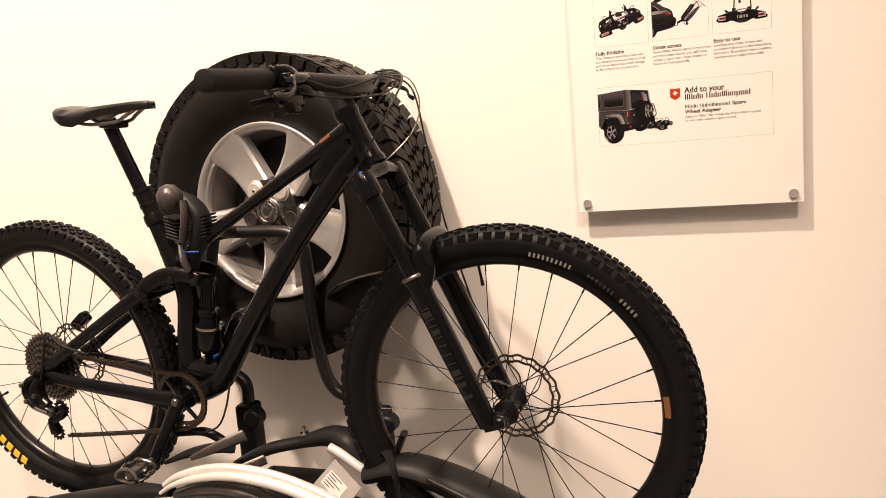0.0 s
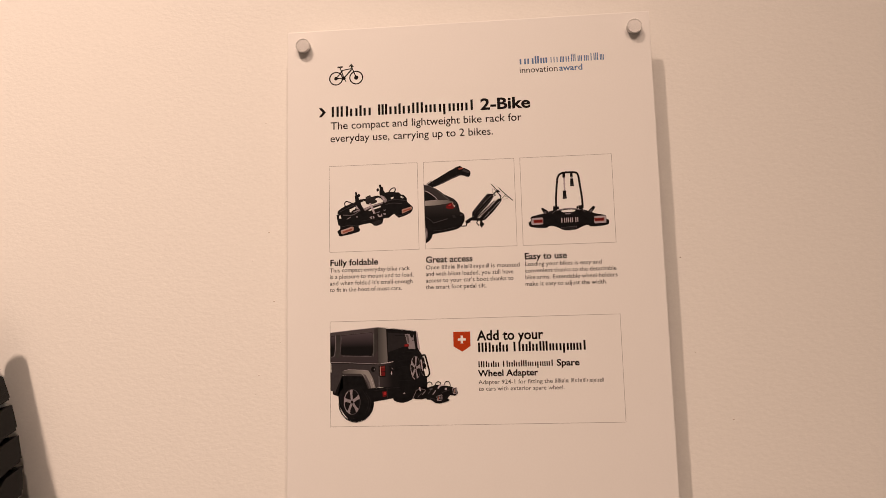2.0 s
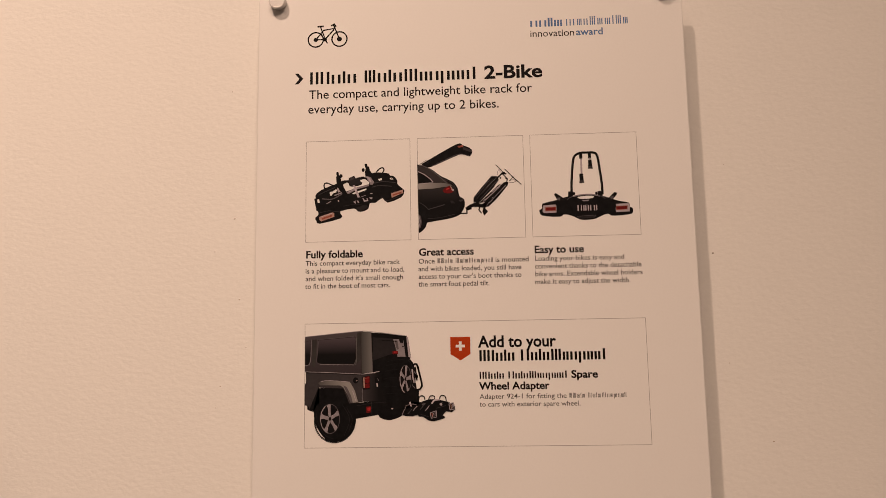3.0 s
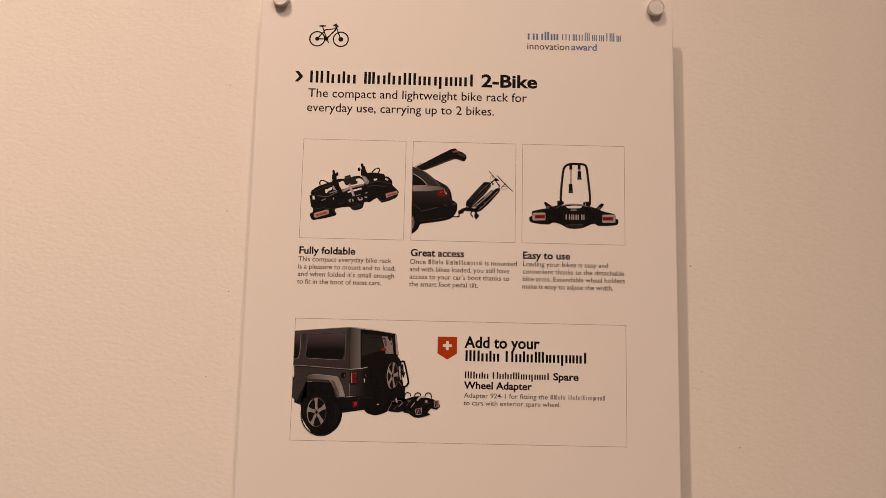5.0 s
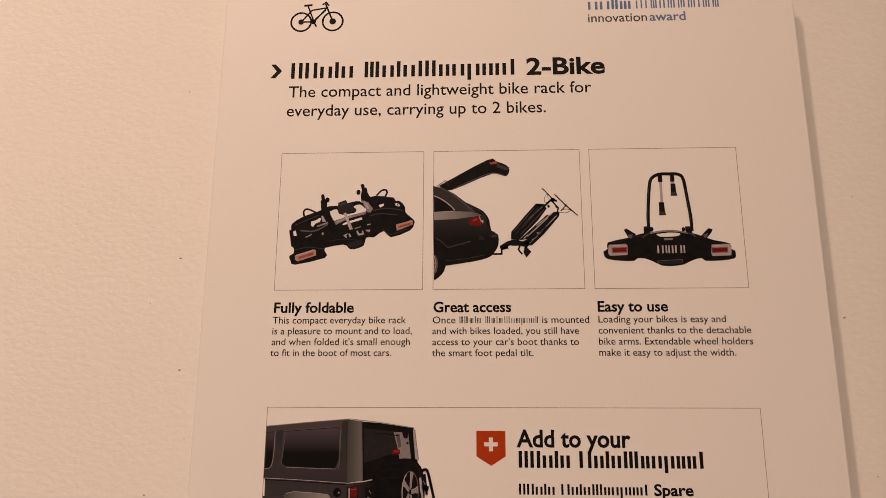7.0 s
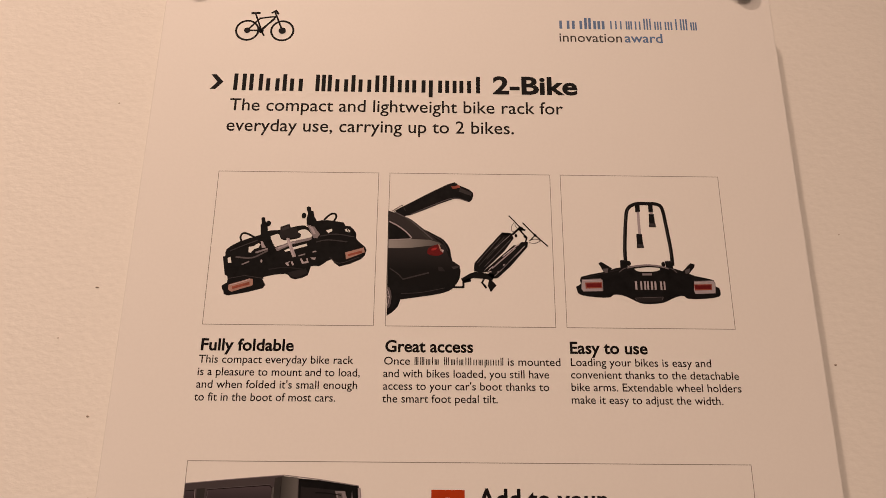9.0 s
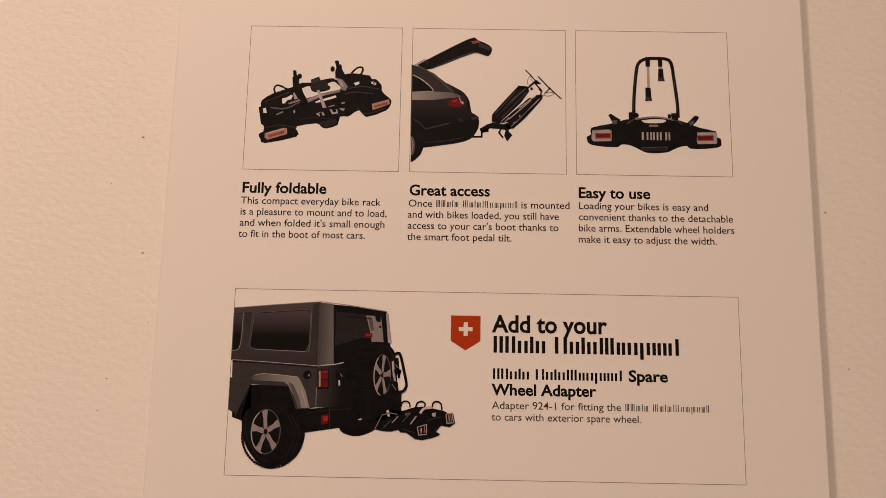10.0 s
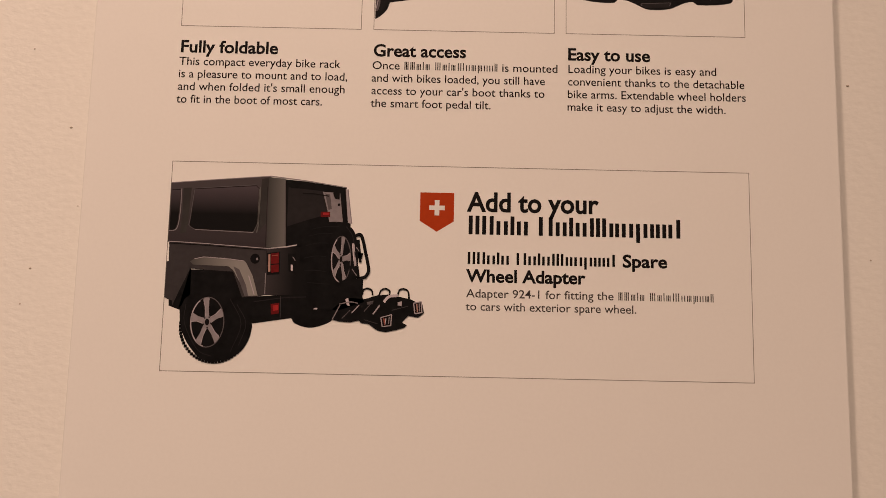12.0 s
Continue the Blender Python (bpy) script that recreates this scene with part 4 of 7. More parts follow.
def printed_rim(cu, cv, ru, rv, layer, first):
    """A five-spoked rim, seen at an angle."""
    ink(oval(cu, cv, ru, rv, count=40), P_BLACK, layer)
    stroke("print", oval(cu, cv, ru * 0.97, rv * 0.97), 0.6, P_STONE, pic, layer + 1, True)
    pen(oval(cu, cv, ru * 0.95, rv * 0.95, 0, 16, 120, 260), 0.7, P_PALE, layer + 2)
    for k in range(5):
        a = radians(first + 72 * k)
        c, s = math.cos(a), math.sin(a)

        def at(r, w):
            return (cu + ru * (r * c - w * s), cv + rv * (r * s + w * c))

        ink([at(0.12, 0.13), at(0.55, 0.105), at(0.93, 0.17), at(0.96, 0.07), at(0.96, -0.07), at(0.93, -0.17), at(0.55, -0.105), at(0.12, -0.13)], P_ALLOY, layer + 3)
        pen([at(0.25, 0.1), at(0.6, 0.1), at(0.9, 0.18)], 0.4, P_PALE, layer + 4)
    ink(oval(cu, cv, ru * 0.26, rv * 0.26), P_ASH, layer + 5)
    ink(oval(cu, cv, ru * 0.13, rv * 0.13, count=16), P_BLACK, layer + 6)
    for k in range(5):
        a = radians(first + 36 + 72 * k)
        ink(oval(cu + ru * 0.22 * math.cos(a), cv + rv * 0.22 * math.sin(a), 0.5, 0.6, count=8), P_COAL, layer + 7)


P_ALLOY = grey(0.26, "print_alloy")
printed_rim(-163.7, -159.9, 11.1, 16.5, 8, 96)
printed_rim(-78.9, -117.4, 6.5, 15.6, 7, 78)
for k in range(30):
    a = radians(165 + 5.5 * k)
    u, v = -158.6 + 22.2 * math.cos(a), -162.4 + 23.1 * math.sin(a)
    ink([(u - 1.0, v - 1.0), (u + 1.0, v - 0.9), (u + 0.9, v + 1.0), (u - 0.9, v + 0.9)], P_BLACK, 6)

# Materials of the display pieces
RUBBER = shader("tyre_rubber", (0.0066, 0.0061, 0.0063), 0.5, grain=0.25, grain_scale=500, wear=0.4, wear_scale=14, wear_to=(0.0125, 0.0108, 0.0100), bump=0.0003, bump_scale=700, spec=0.17, rough_var=0.08)
BIKE_RUBBER = shader("bike_tyre_rubber", (0.0033, 0.0039, 0.0054), 0.45, grain=0.25, grain_scale=600, wear=0.4, wear_scale=20, wear_to=(0.007, 0.0065, 0.0068), bump=0.0002, bump_scale=900, spec=0.2, rough_var=0.08)
ALLOY = shader("machined_alloy", (0.70, 0.695, 0.69), 0.35, metal=0.78, grain=0.02, grain_scale=160, wear=0.05, wear_scale=14, wear_to=(0.57, 0.565, 0.56), rough_var=0.0)
# dark metal, and the painted shade between the spokes and in bolt holes
ALLOY_AND_SHADE = shader("dark_metal_and_shade", (0.035, 0.033, 0.032), 0.5, metal=0.4, grain=0.2, grain_scale=100, wear=0.4, wear_scale=12)
BARREL = shader("rim_barrel_cast", (0.22, 0.21, 0.205), 0.5, metal=0.5, grain=0.15, grain_scale=150, wear=0.4, wear_scale=10)
CHROME = shader("polished_metal", (0.5, 0.49, 0.475), 0.2, metal=1.0, grain=0.1, grain_scale=300)
ALLOY_HUB = shader("cast_alloy_hub", (0.27, 0.262, 0.26), 0.26, metal=1.0, grain=0.12, grain_scale=160, wear=0.2, wear_scale=20, rough_var=0.08)
NUT = shader("bright_zinc", (0.78, 0.75, 0.70), 0.4, metal=0.6, grain=0.15, grain_scale=300)
MARK_DARK = shader("tyre_lettering", (0.016, 0.015, 0.015), 0.6, grain=0.2, grain_scale=300)


def piece(name, mesh, parent, m):
    ob = new(name, mesh)
    ob.parent = parent
    ob.matrix_local = m
    return ob


def block(bm, outline, r0, r1, taper=0.9):
    """A tread block: an outline of (angle, height) raised from radius r0 to r1 on a tyre turned about z."""
    ma, mh = sum(a for a, _ in outline) / len(outline), sum(h for _, h in outline) / len(outline)
    low = [bm.verts.new((r0 * math.cos(a), r0 * math.sin(a), h)) for a, h in outline]
    top = []
    for a, h in outline:
        a, h = ma + (a - ma) * taper, mh + (h - mh) * taper
        top.append(bm.verts.new((r1 * math.cos(a), r1 * math.sin(a), h)))
    n = len(outline)
    bm.faces.new(top)
    for i in range(n):
        bm.faces.new((low[i], low[(i + 1) % n], top[(i + 1) % n], top[i]))


# The car's spare wheel hung on the wall. Its own z axis points out of the wall.
spare = thing("spare_wheel", pose(-0.998, -0.117, 1.339, 90.5, 0, -4.8) @ Matrix.Diagonal((0.962, 0.962, 0.795, 1)), "black all-terrain car wheel with a five-spoke alloy rim", "car wheel")
bm = lathe(bmesh.new(), [(0.215, 0.09), (0.222, 0.105), (0.233, 0.115), (0.236, 0.108), (0.246, 0.110), (0.262, 0.120), (0.285, 0.133), (0.312, 0.141), (0.338, 0.140), (0.360, 0.1315), (0.378, 0.1185), (0.389, 0.107), (0.399, 0.099), (0.4045, 0.078), (0.4055, 0.03), (0.4055, -0.03), (0.4050, -0.080), (0.4020, -0.104), (0.388, -0.113), (0.36, -0.112), (0.30, -0.114), (0.246, -0.108), (0.222, -0.092), (0.215, -0.078)], 160)
tyre = part("tyre", bm, RUBBER, spare, "black off-road tyre with deep tread blocks", True)
bm = bmesh.new()
P = 2 * math.pi / 60
for k in range(60):
    a = k * P
    for s in (1, -1):
        o = a + (0.5 * P if s < 0 else 0)
        b, lift = (1.0, 0.0) if s > 0 else (1.06, 0.002)
        odd = k % 2
        # slanting shoulder lugs that wrap over onto the sidewall, every other one shorter
        q = 0.050 if odd else 0.062
        block(bm, [(o - 0.66 * P, q * s), (o - 0.02 * P, (q - 0.006) * s), (o + 0.50 * P, 0.082 * s), (o + 0.74 * P, 0.112 * b * s), (o - 0.12 * P, 0.112 * b * s), (o - 0.32 * P, 0.086 * s)], 0.393, 0.4112 + lift, 0.97)
        block(bm, [(o - 0.12 * P, 0.100 * b * s), (o + 0.73 * P, 0.100 * b * s), (o + 0.76 * P, 0.1225 * b * s), (o - 0.02 * P, 0.1225 * b * s)], 0.382, 0.4057 + lift, 0.95)
        block(bm, [(o + 0.10 * P, 0.114 * b * s), (o + 0.66 * P, 0.114 * b * s), (o + 0.68 * P, 0.1245 * b * s), (o + 0.18 * P, 0.1245 * b * s)], 0.352 if odd else 0.366, 0.388 if odd else 0.380, 0.92)
        # long zigzag blocks beside the middle
        block(bm, [(o - 0.36 * P, 0.0150 * s), (o + 0.30 * P, 0.0120 * s), (o + 0.60 * P, 0.0290 * s), (o + 0.36 * P, 0.0350 * s), (o + 0.66 * P, 0.0490 * s), (o - 0.02 * P, 0.0545 * s), (o - 0.36 * P, 0.0370 * s), (o - 0.12 * P, 0.0300 * s)], 0.396, 0.4118, 0.95)
    block(bm, [(a - 0.12 * P, -0.0095), (a + 0.56 * P, -0.0110), (a + 0.86 * P, 0.0), (a + 0.64 * P, 0.0095), (a, 0.0105), (a + 0.16 * P, 0.0)], 0.397, 0.4120, 0.94)
tread = part("tread", bm, RUBBER, tyre, "", True)
tread["kind"] = "stuff"
for k in range(5):
    a = radians(27 - 4.4 * k)
    bm = box(bmesh.new(), (-0.009, -0.0055, -0.002), (0.009, 0.0055, 0.0012), 0.001, 1)
    part("tyre_mark", bm, MARK_DARK, tyre, "raised dark mark on the sidewall", False, pose(0.318 * math.cos(a), 0.318 * math.sin(a), 0.1395, 0, 0, math.degrees(a)))

bm = lathe(bmesh.new(), [(0.2335, 0.108), (0.2352, 0.1165), (0.2345, 0.1198), (0.2320, 0.1212), (0.2280, 0.1205), (0.2230, 0.1175), (0.2185, 0.1130), (0.2150, 0.1070), (0.2130, 0.0980), (0.2120, 0.0780)], 128)
rim = part("rim", bm, ALLOY, spare, "machined silver alloy rim with polished lip", True)
bm = lathe(bmesh.new(), [(0.2121, 0.080), (0.2085, 0.055), (0.202, 0.03), (0.196, -0.02), (0.196, -0.09), (0.21, -0.1)], 96)
part("rim_barrel", bm, BARREL, spare, "dull grey inner barrel of the rim", True)
# added flat sheet whose dark colour stands for the shade behind the spokes
part("spoke_gap_shade", lathe(bmesh.new(), [(0.0, -0.02), (0.197, -0.02), (0.197, -0.03), (0.0, -0.03)], 64), ALLOY_AND_SHADE, spare, "added dark sheet for the shade between the spokes", True)


def rim_spoke():
    """One broad bevelled spoke along x, from the hub to the rim, with raised shoulders."""
    bm = bmesh.new()
    rows = []
    for x, half, h in ((0.045, 0.041, 0.099), (0.075, 0.042, 0.095), (0.115, 0.044, 0.0925), (0.150, 0.048, 0.0945), (0.180, 0.053, 0.1025), (0.203, 0.058, 0.1125), (0.2210, 0.064, 0.1205)):
        rows.append([bm.verts.new((x, y, z)) for y, z in ((-half - 0.004, h - 0.04), (-half, h - 0.006), (-half * 0.82, h), (-half * 0.2, h - 0.0035), (half * 0.2, h - 0.0035), (half * 0.82, h), (half, h - 0.006), (half + 0.004, h - 0.04))])
    for p, q in zip(rows, rows[1:]):
        for i in range(7):
            bm.faces.new((p[i], q[i], q[i + 1], p[i + 1]))
    return bm


first = part("rim_spoke", rim_spoke(), ALLOY, rim, "", True, pose(0, 0, 0, 0, 0, 52))
for k in range(1, 5):
    piece("rim_spoke", first.data, rim, pose(0, 0, 0, 0, 0, 52 + 72 * k))
bm = lathe(bmesh.new(), [(0.0, 0.1145), (0.034, 0.1145), (0.038, 0.111), (0.052, 0.1075), (0.074, 0.1105), (0.085, 0.1075), (0.09, 0.07), (0.07, 0.0)], 80)
hub = part("rim_hub", bm, ALLOY_HUB, rim, "", True)
bm = lathe(bmesh.new(), [(0.0, 0.107), (0.012, 0.1075), (0.021, 0.1065), (0.0225, 0.1045), (0.0245, 0.104), (0.027, 0.1075), (0.0305, 0.1075), (0.032, 0.105), (0.032, 0.093)], 48, pose(0, 0, 0.017))
cap = part("centre_cap", bm, CHROME, rim, "polished round centre cap", True)
part("cap_emblem", lathe(bmesh.new(), [(0.0, 0.1086), (0.0115, 0.1086), (0.0125, 0.107)], 24, pose(-0.001, 0.001, 0.017)), ALLOY_AND_SHADE, cap, "", True)
for k in range(5):
    a = radians(52 + 72 * k)
    m = pose(0.0675 * math.cos(a), 0.0675 * math.sin(a), 0.110)
    if k > 1:
        # no real opening: the disc's dark colour gives the hole's shade
        part("lug_hole_shade", lathe(bmesh.new(), [(0.0, 0.0004), (0.0165, 0.0004), (0.019, 0.002), (0.0215, 0.0006), (0.022, -0.004)], 28), ALLOY_AND_SHADE, rim, "closed dark disc coloured as the shade in a bolt hole", True, m)
        continue
    bm = lathe(bmesh.new(), [(0.0, 0.0105), (0.005, 0.0105), (0.0055, 0.009), (0.0205, 0.009), (0.0222, 0.0075), (0.0226, -0.004)], 28)
    nut = part("lug_cover", bm, NUT, rim, "round bright bolt cover", True, m)
    part("screw", lathe(bmesh.new(), [(0.0, 0.0125), (0.003, 0.0122), (0.0042, 0.010)], 10), ALLOY_AND_SHADE, nut, "", True)
    part("lug_seat", lathe(bmesh.new(), [(0.0228, 0.0025), (0.0255, 0.004), (0.0285, 0.002), (0.029, -0.004)], 28), ALLOY, rim, "", True, m)
for k in range(8):
    a = radians(20 + 45 * k)
    part("small_bolt", lathe(bmesh.new(), [(0.0, 0.003), (0.0022, 0.0028), (0.0034, 0.001), (0.0036, -0.002)], 12), CHROME, rim, "", True, pose(0.0445 * math.cos(a), 0.0445 * math.sin(a), 0.1095))
bm = box(bmesh.new(), (-0.013, -0.006, -0.006), (0.013, 0.006, 0.006), 0.002, 2)
part("balance_weight", bm, NUT, rim, "small grey balance weight", False, pose(-0.075, -0.196, 0.1, 25, 0, 20))
# the wall hook that carries the wheel
part("wall_mount", lathe(bmesh.new(), [(0.0, -0.04), (0.06, -0.04), (0.06, -0.138), (0.0, -0.138)], 32), ALLOY_AND_SHADE, spare, "dark steel wall mount behind the rim", True)

# The mountain bike. Its own x axis points to its front, z up; the origin is the rear axle; its drive side is at minus y.
CARBON = shader("matte_carbon", (0.003, 0.0036, 0.0054), 0.21, spec=0.22, grain=0.2, grain_scale=400, wear=0.35, wear_scale=9, wear_to=(0.008, 0.0077, 0.0077), coat=0.1, rough_var=0.07)
FORK_BLACK = shader("fork_black", (0.0034, 0.004, 0.0054), 0.13, spec=0.22, grain=0.15, grain_scale=400, coat=0.0, rough_var=0.05)
BLACK_METAL = shader("anodised_black", (0.0060, 0.0060, 0.0070), 0.3, spec=0.3, metal=0.3, grain=0.2, grain_scale=500, rough_var=0.08)
STEEL = shader("brushed_steel", (0.28, 0.26, 0.245), 0.32, metal=1.0, grain=0.3, grain_scale=500, rough_var=0.1)
DARK_STEEL = shader("dark_steel", (0.06, 0.055, 0.052), 0.36, metal=1.0, grain=0.35, grain_scale=500, rough_var=0.1)
BRONZE = shader("worn_bronze_steel", (0.13, 0.108, 0.09), 0.38, metal=1.0, grain=0.35, grain_scale=500, rough_var=0.1)
PLASTIC = shader("black_plastic", (0.008, 0.008, 0.008), 0.45, grain=0.2, grain_scale=300, wear=0.3, wear_scale=10, wear_to=(0.03, 0.028, 0.027), bump=0.0001, bump_scale=800)
GRIP = shader("grip_foam", (0.0068, 0.0064, 0.0066), 0.8, grain=0.3, grain_scale=600, bump=0.0004, bump_scale=900, spec=0.25)
BAR_MATTE = shader("matte_bar", (0.0075, 0.0075, 0.0085), 0.48, grain=0.2, grain_scale=400, spec=0.35, wear=0.3, wear_scale=30)
LEATHER = shader("saddle_cover", (0.008, 0.007, 0.0076), 0.33, grain=0.2, grain_scale=400, wear=0.3, wear_scale=20, bump=0.0002, bump_scale=600)
HOSE = shader("cable_housing", (0.005, 0.005, 0.0055), 0.45, grain=0.1, grain_scale=300)
BLUE = shader("anodised_blue", (0.012, 0.06, 0.26), 0.3, metal=0.6, grain=0.1, grain_scale=400)
ORANGE = shader("orange_decal", (0.2, 0.085, 0.032), 0.45, grain=0.15, grain_scale=300)
YELLOW = shader("yellow_marking", (0.80, 0.56, 0.03), 0.55, grain=0.12, grain_scale=300)
PALE = shader("pale_marking", (0.12, 0.117, 0.112), 0.6, grain=0.25, grain_scale=500)
DULL = shader("dull_grey_marking", (0.013, 0.013, 0.0135), 0.4, grain=0.2, grain_scale=500)

bike = thing("mountain_bike", pose(-1.5701, -0.3802, 0.9873, 3.6, 2.5, -2.74) @ Matrix.Diagonal((1.026, 1.026, 1.026, 1)), "black full-suspension mountain bike standing on the rack", "bicycle")
SIDE = pose(0, 0, 0, 90)


def sprocket(bm, r, teeth, h0, h1, depth=0.008):
    """A flat toothed ring between two heights."""
    n = teeth * 4
    rows = [[], [], [], []]
    for k in range(n):
        a = 2 * math.pi * k / n
        ro = r + (0.0028 if k % 4 in (1, 2) else -0.0022)
        for row, (rad, h) in zip(rows, ((ro, h1), (ro, h0), (r - depth, h0), (r - depth, h1))):
            row.append(bm.verts.new((rad * math.cos(a), rad * math.sin(a), h)))
    for k in range(n):
        j = (k + 1) % n
        for i in range(4):
            bm.faces.new((rows[i][k], rows[i][j], rows[(i + 1) % 4][j], rows[(i + 1) % 4][k]))


def disc_rotor(parent, r, h):
    """A brake rotor: a drilled ring with swept arms."""
    bm = bmesh.new()
    n = 120
    for lo, hi in ((r - 0.0048, r), (r - 0.0175, r - 0.0125)):
        wob = 0.0016
        rows = [[bm.verts.new(((q + wob * math.sin(18 * 2 * math.pi * k / n) * (1 if q > r - 0.008 else 0.8)) * math.cos(2 * math.pi * k / n), (q + wob * math.sin(18 * 2 * math.pi * k / n) * (1 if q > r - 0.008 else 0.8)) * math.sin(2 * math.pi * k / n), z)) for k in range(n)] for q, z in ((hi, h + 0.001), (hi, h - 0.001), (lo, h - 0.001), (lo, h + 0.001))]
        for k in range(n):
            for i in range(4):
                bm.faces.new((rows[i][k], rows[i][(k + 1) % n], rows[(i + 1) % 4][(k + 1) % n], rows[(i + 1) % 4][k]))
    for k in range(36):
        a = 2 * math.pi * k / 36
        b = a + (0.075 if k % 2 else -0.03)
        p, q = Vector(((r - 0.0145) * math.cos(a), (r - 0.0145) * math.sin(a), h)), Vector(((r - 0.002) * math.cos(b), (r - 0.002) * math.sin(b), h))
        sweep(bm, [p, q], 0.0026, 4, 0.5, (0, 0, 1))
    ob = part("brake_rotor", bm, BRONZE, parent, "drilled steel brake rotor")
    for k in range(6):
        a = 2 * math.pi * k / 6
        bm = sweep(bmesh.new(), spline([((0.022 + (r - 0.036) * t) * math.cos(a + 0.75 * t), (0.022 + (r - 0.036) * t) * math.sin(a + 0.75 * t), h) for t in (0, 0.5, 1.0)], 5), 0.0036, 6, 0.4, (0, 0, 1))
        part("rotor_arm", bm, BRONZE, ob)
    return ob


def bike_wheel(name, at, rear):
    """A spoked wheel, built flat about z and stood up; plus z is the drive side."""
    bm = lathe(bmesh.new(), [(0.3135, 0.0135), (0.3115, 0.0165), (0.304, 0.0168), (0.297, 0.0135), (0.2925, 0.006), (0.2915, 0.0), (0.2925, -0.006), (0.297, -0.0135), (0.304, -0.0168), (0.3115, -0.0165), (0.3135, -0.0135)], 120)
    w = part(name, bm, BLACK_METAL, bike, "black spoked 29 inch wheel with a knobby tyre", True, at @ SIDE)
    prof = [(0.309, 0.0145), (0.314, 0.0185), (0.320, 0.0245), (0.330, 0.0300), (0.340, 0.0310), (0.350, 0.0290), (0.360, 0.0220), (0.3655, 0.012), (0.367, 0.0)]
    bm = lathe(bmesh.new(), prof + [(r, -h) for r, h in prof[-2::-1]], 140)
    tyre = part("tyre", bm, BIKE_RUBBER, w, "black knobby tyre", True)
    bm = bmesh.new()
    n = 86
    p = 2 * math.pi / n
    for k in range(n):
        a = k * p
        for s in (1, -1):
            o = a + (0.5 * p if s < 0 else 0)
            wide = 0.80 if k % 2 else 0.70
            # side knobs, the row beside them and the low centre row
            block(bm, [(o, 0.0205 * s), (o + wide * p, 0.0205 * s), (o + (wide - 0.06) * p, 0.0306 * s), (o + 0.05 * p, 0.0306 * s)], 0.349, 0.3612, 0.92)
            block(bm, [(o + 0.46 * p, 0.0105 * s), (o + 0.96 * p, 0.0095 * s), (o + 0.92 * p, 0.0178 * s), (o + 0.52 * p, 0.0178 * s)], 0.360, 0.3690, 0.9)
            block(bm, [(o + 0.02 * p, 0.0012 * s), (o + 0.46 * p, 0.0012 * s), (o + 0.40 * p, 0.0086 * s), (o + 0.04 * p, 0.0080 * s)], 0.364, 0.3708, 0.9)
    knobs = part("tread", bm, BIKE_RUBBER, w, "", True)
    knobs["kind"] = "stuff"
    hubr = 0.026
    half = 0.034
    bm = lathe(bmesh.new(), [(0.0, half + 0.02), (0.010, half + 0.02), (0.012, half + 0.008), (0.0175, half + 0.006), (0.0250, half + 0.002), (0.0258, half), (0.0250, half - 0.003), (0.0165, half - 0.010), (0.013, 0.01), (0.013, -0.01), (0.0165, -half + 0.010), (0.0250, -half + 0.003), (0.0258, -half), (0.0250, -half - 0.002), (0.0175, -half - 0.006), (0.012, -half - 0.008), (0.010, -half - 0.02), (0.0, -half - 0.02)], 36)
    part("hub", bm, BLACK_METAL, w, "black hub", True)
    meshes = {}
    for s in (1, -1):
        for d in (1, -1):
            a = radians(72) * d
            b = bmesh.new()
            start = Vector((hubr * math.cos(a), hubr * math.sin(a), half * s * (1 if d > 0 else 0.93)))
            end = Vector((0.293, 0, 0.003 * s))
            rod(b, start, end, 0.00105, 6)
            rod(b, start.lerp(end, 0.955), end, 0.0019, 6)
            me = bpy.data.meshes.new("spoke")
            b.to_mesh(me)
            b.free()
            me.materials.append(BLACK_METAL if not rear else DARK_STEEL)
            meshes[s, d] = me
    for k in range(28):
        s, d = (1 if k % 2 else -1), (1 if (k // 2) % 2 else -1)
        piece("spoke", meshes[s, d], w, pose(0, 0, 0, 0, 0, 360 / 28 * k + (6 if rear else 7)))
    bm = rod(bmesh.new(), (0.292, 0, 0), (0.255, 0, 0), 0.0028, 8)
    rod(bm, (0.262, 0, 0), (0.252, 0, 0), 0.0036, 8)
    part("valve", bm, BLACK_METAL, w, "", False, pose(0, 0, 0, 0, 0, 205 if rear else 100))
    return w, tyre


def tyre_marks(tyre, centre, step, count, r, size, material, h, label):
    for k in range(count):
        a = centre - step * k
        bm = box(bmesh.new(), (-size[0] / 2, -size[1] / 2, -0.0016), (size[0] / 2, size[1] / 2, 0.0007), 0.0003, 1)
        part("tyre_mark", bm, material, tyre, label, False, pose(r * math.cos(radians(a)), r * math.sin(radians(a)), h, 0, 16 if r < 0.335 else 0, a))


front, front_tyre = bike_wheel("front_wheel", pose(1.19, 0, 0, 0, 0, 1.0), False)
rear, rear_tyre = bike_wheel("rear_wheel", pose(0, 0, 0), True)
tyre_marks(front_tyre, 79.6, 1.5, 10, 0.3265, (0.0125, 0.0042), PALE, 0.0292, "pale block marking on the sidewall")
tyre_marks(front_tyre, 59.5, 1.5, 4, 0.3265, (0.007, 0.006), DULL, 0.0292, "small grey marking on the sidewall")
tyre_marks(front_tyre, 55.0, 1.5, 4, 0.3265, (0.0115, 0.0042), DULL, 0.0292, "pale block marking on the sidewall")
tyre_marks(front_tyre, 46.8, 1.6, 5, 0.3265, (0.0115, 0.0042), PALE, 0.0292, "pale block marking on the sidewall")
tyre_marks(rear_tyre, 214, -4.8, 6, 0.336, (0.021, 0.020), YELLOW, 0.0308, "bright yellow block marking on the sidewall")
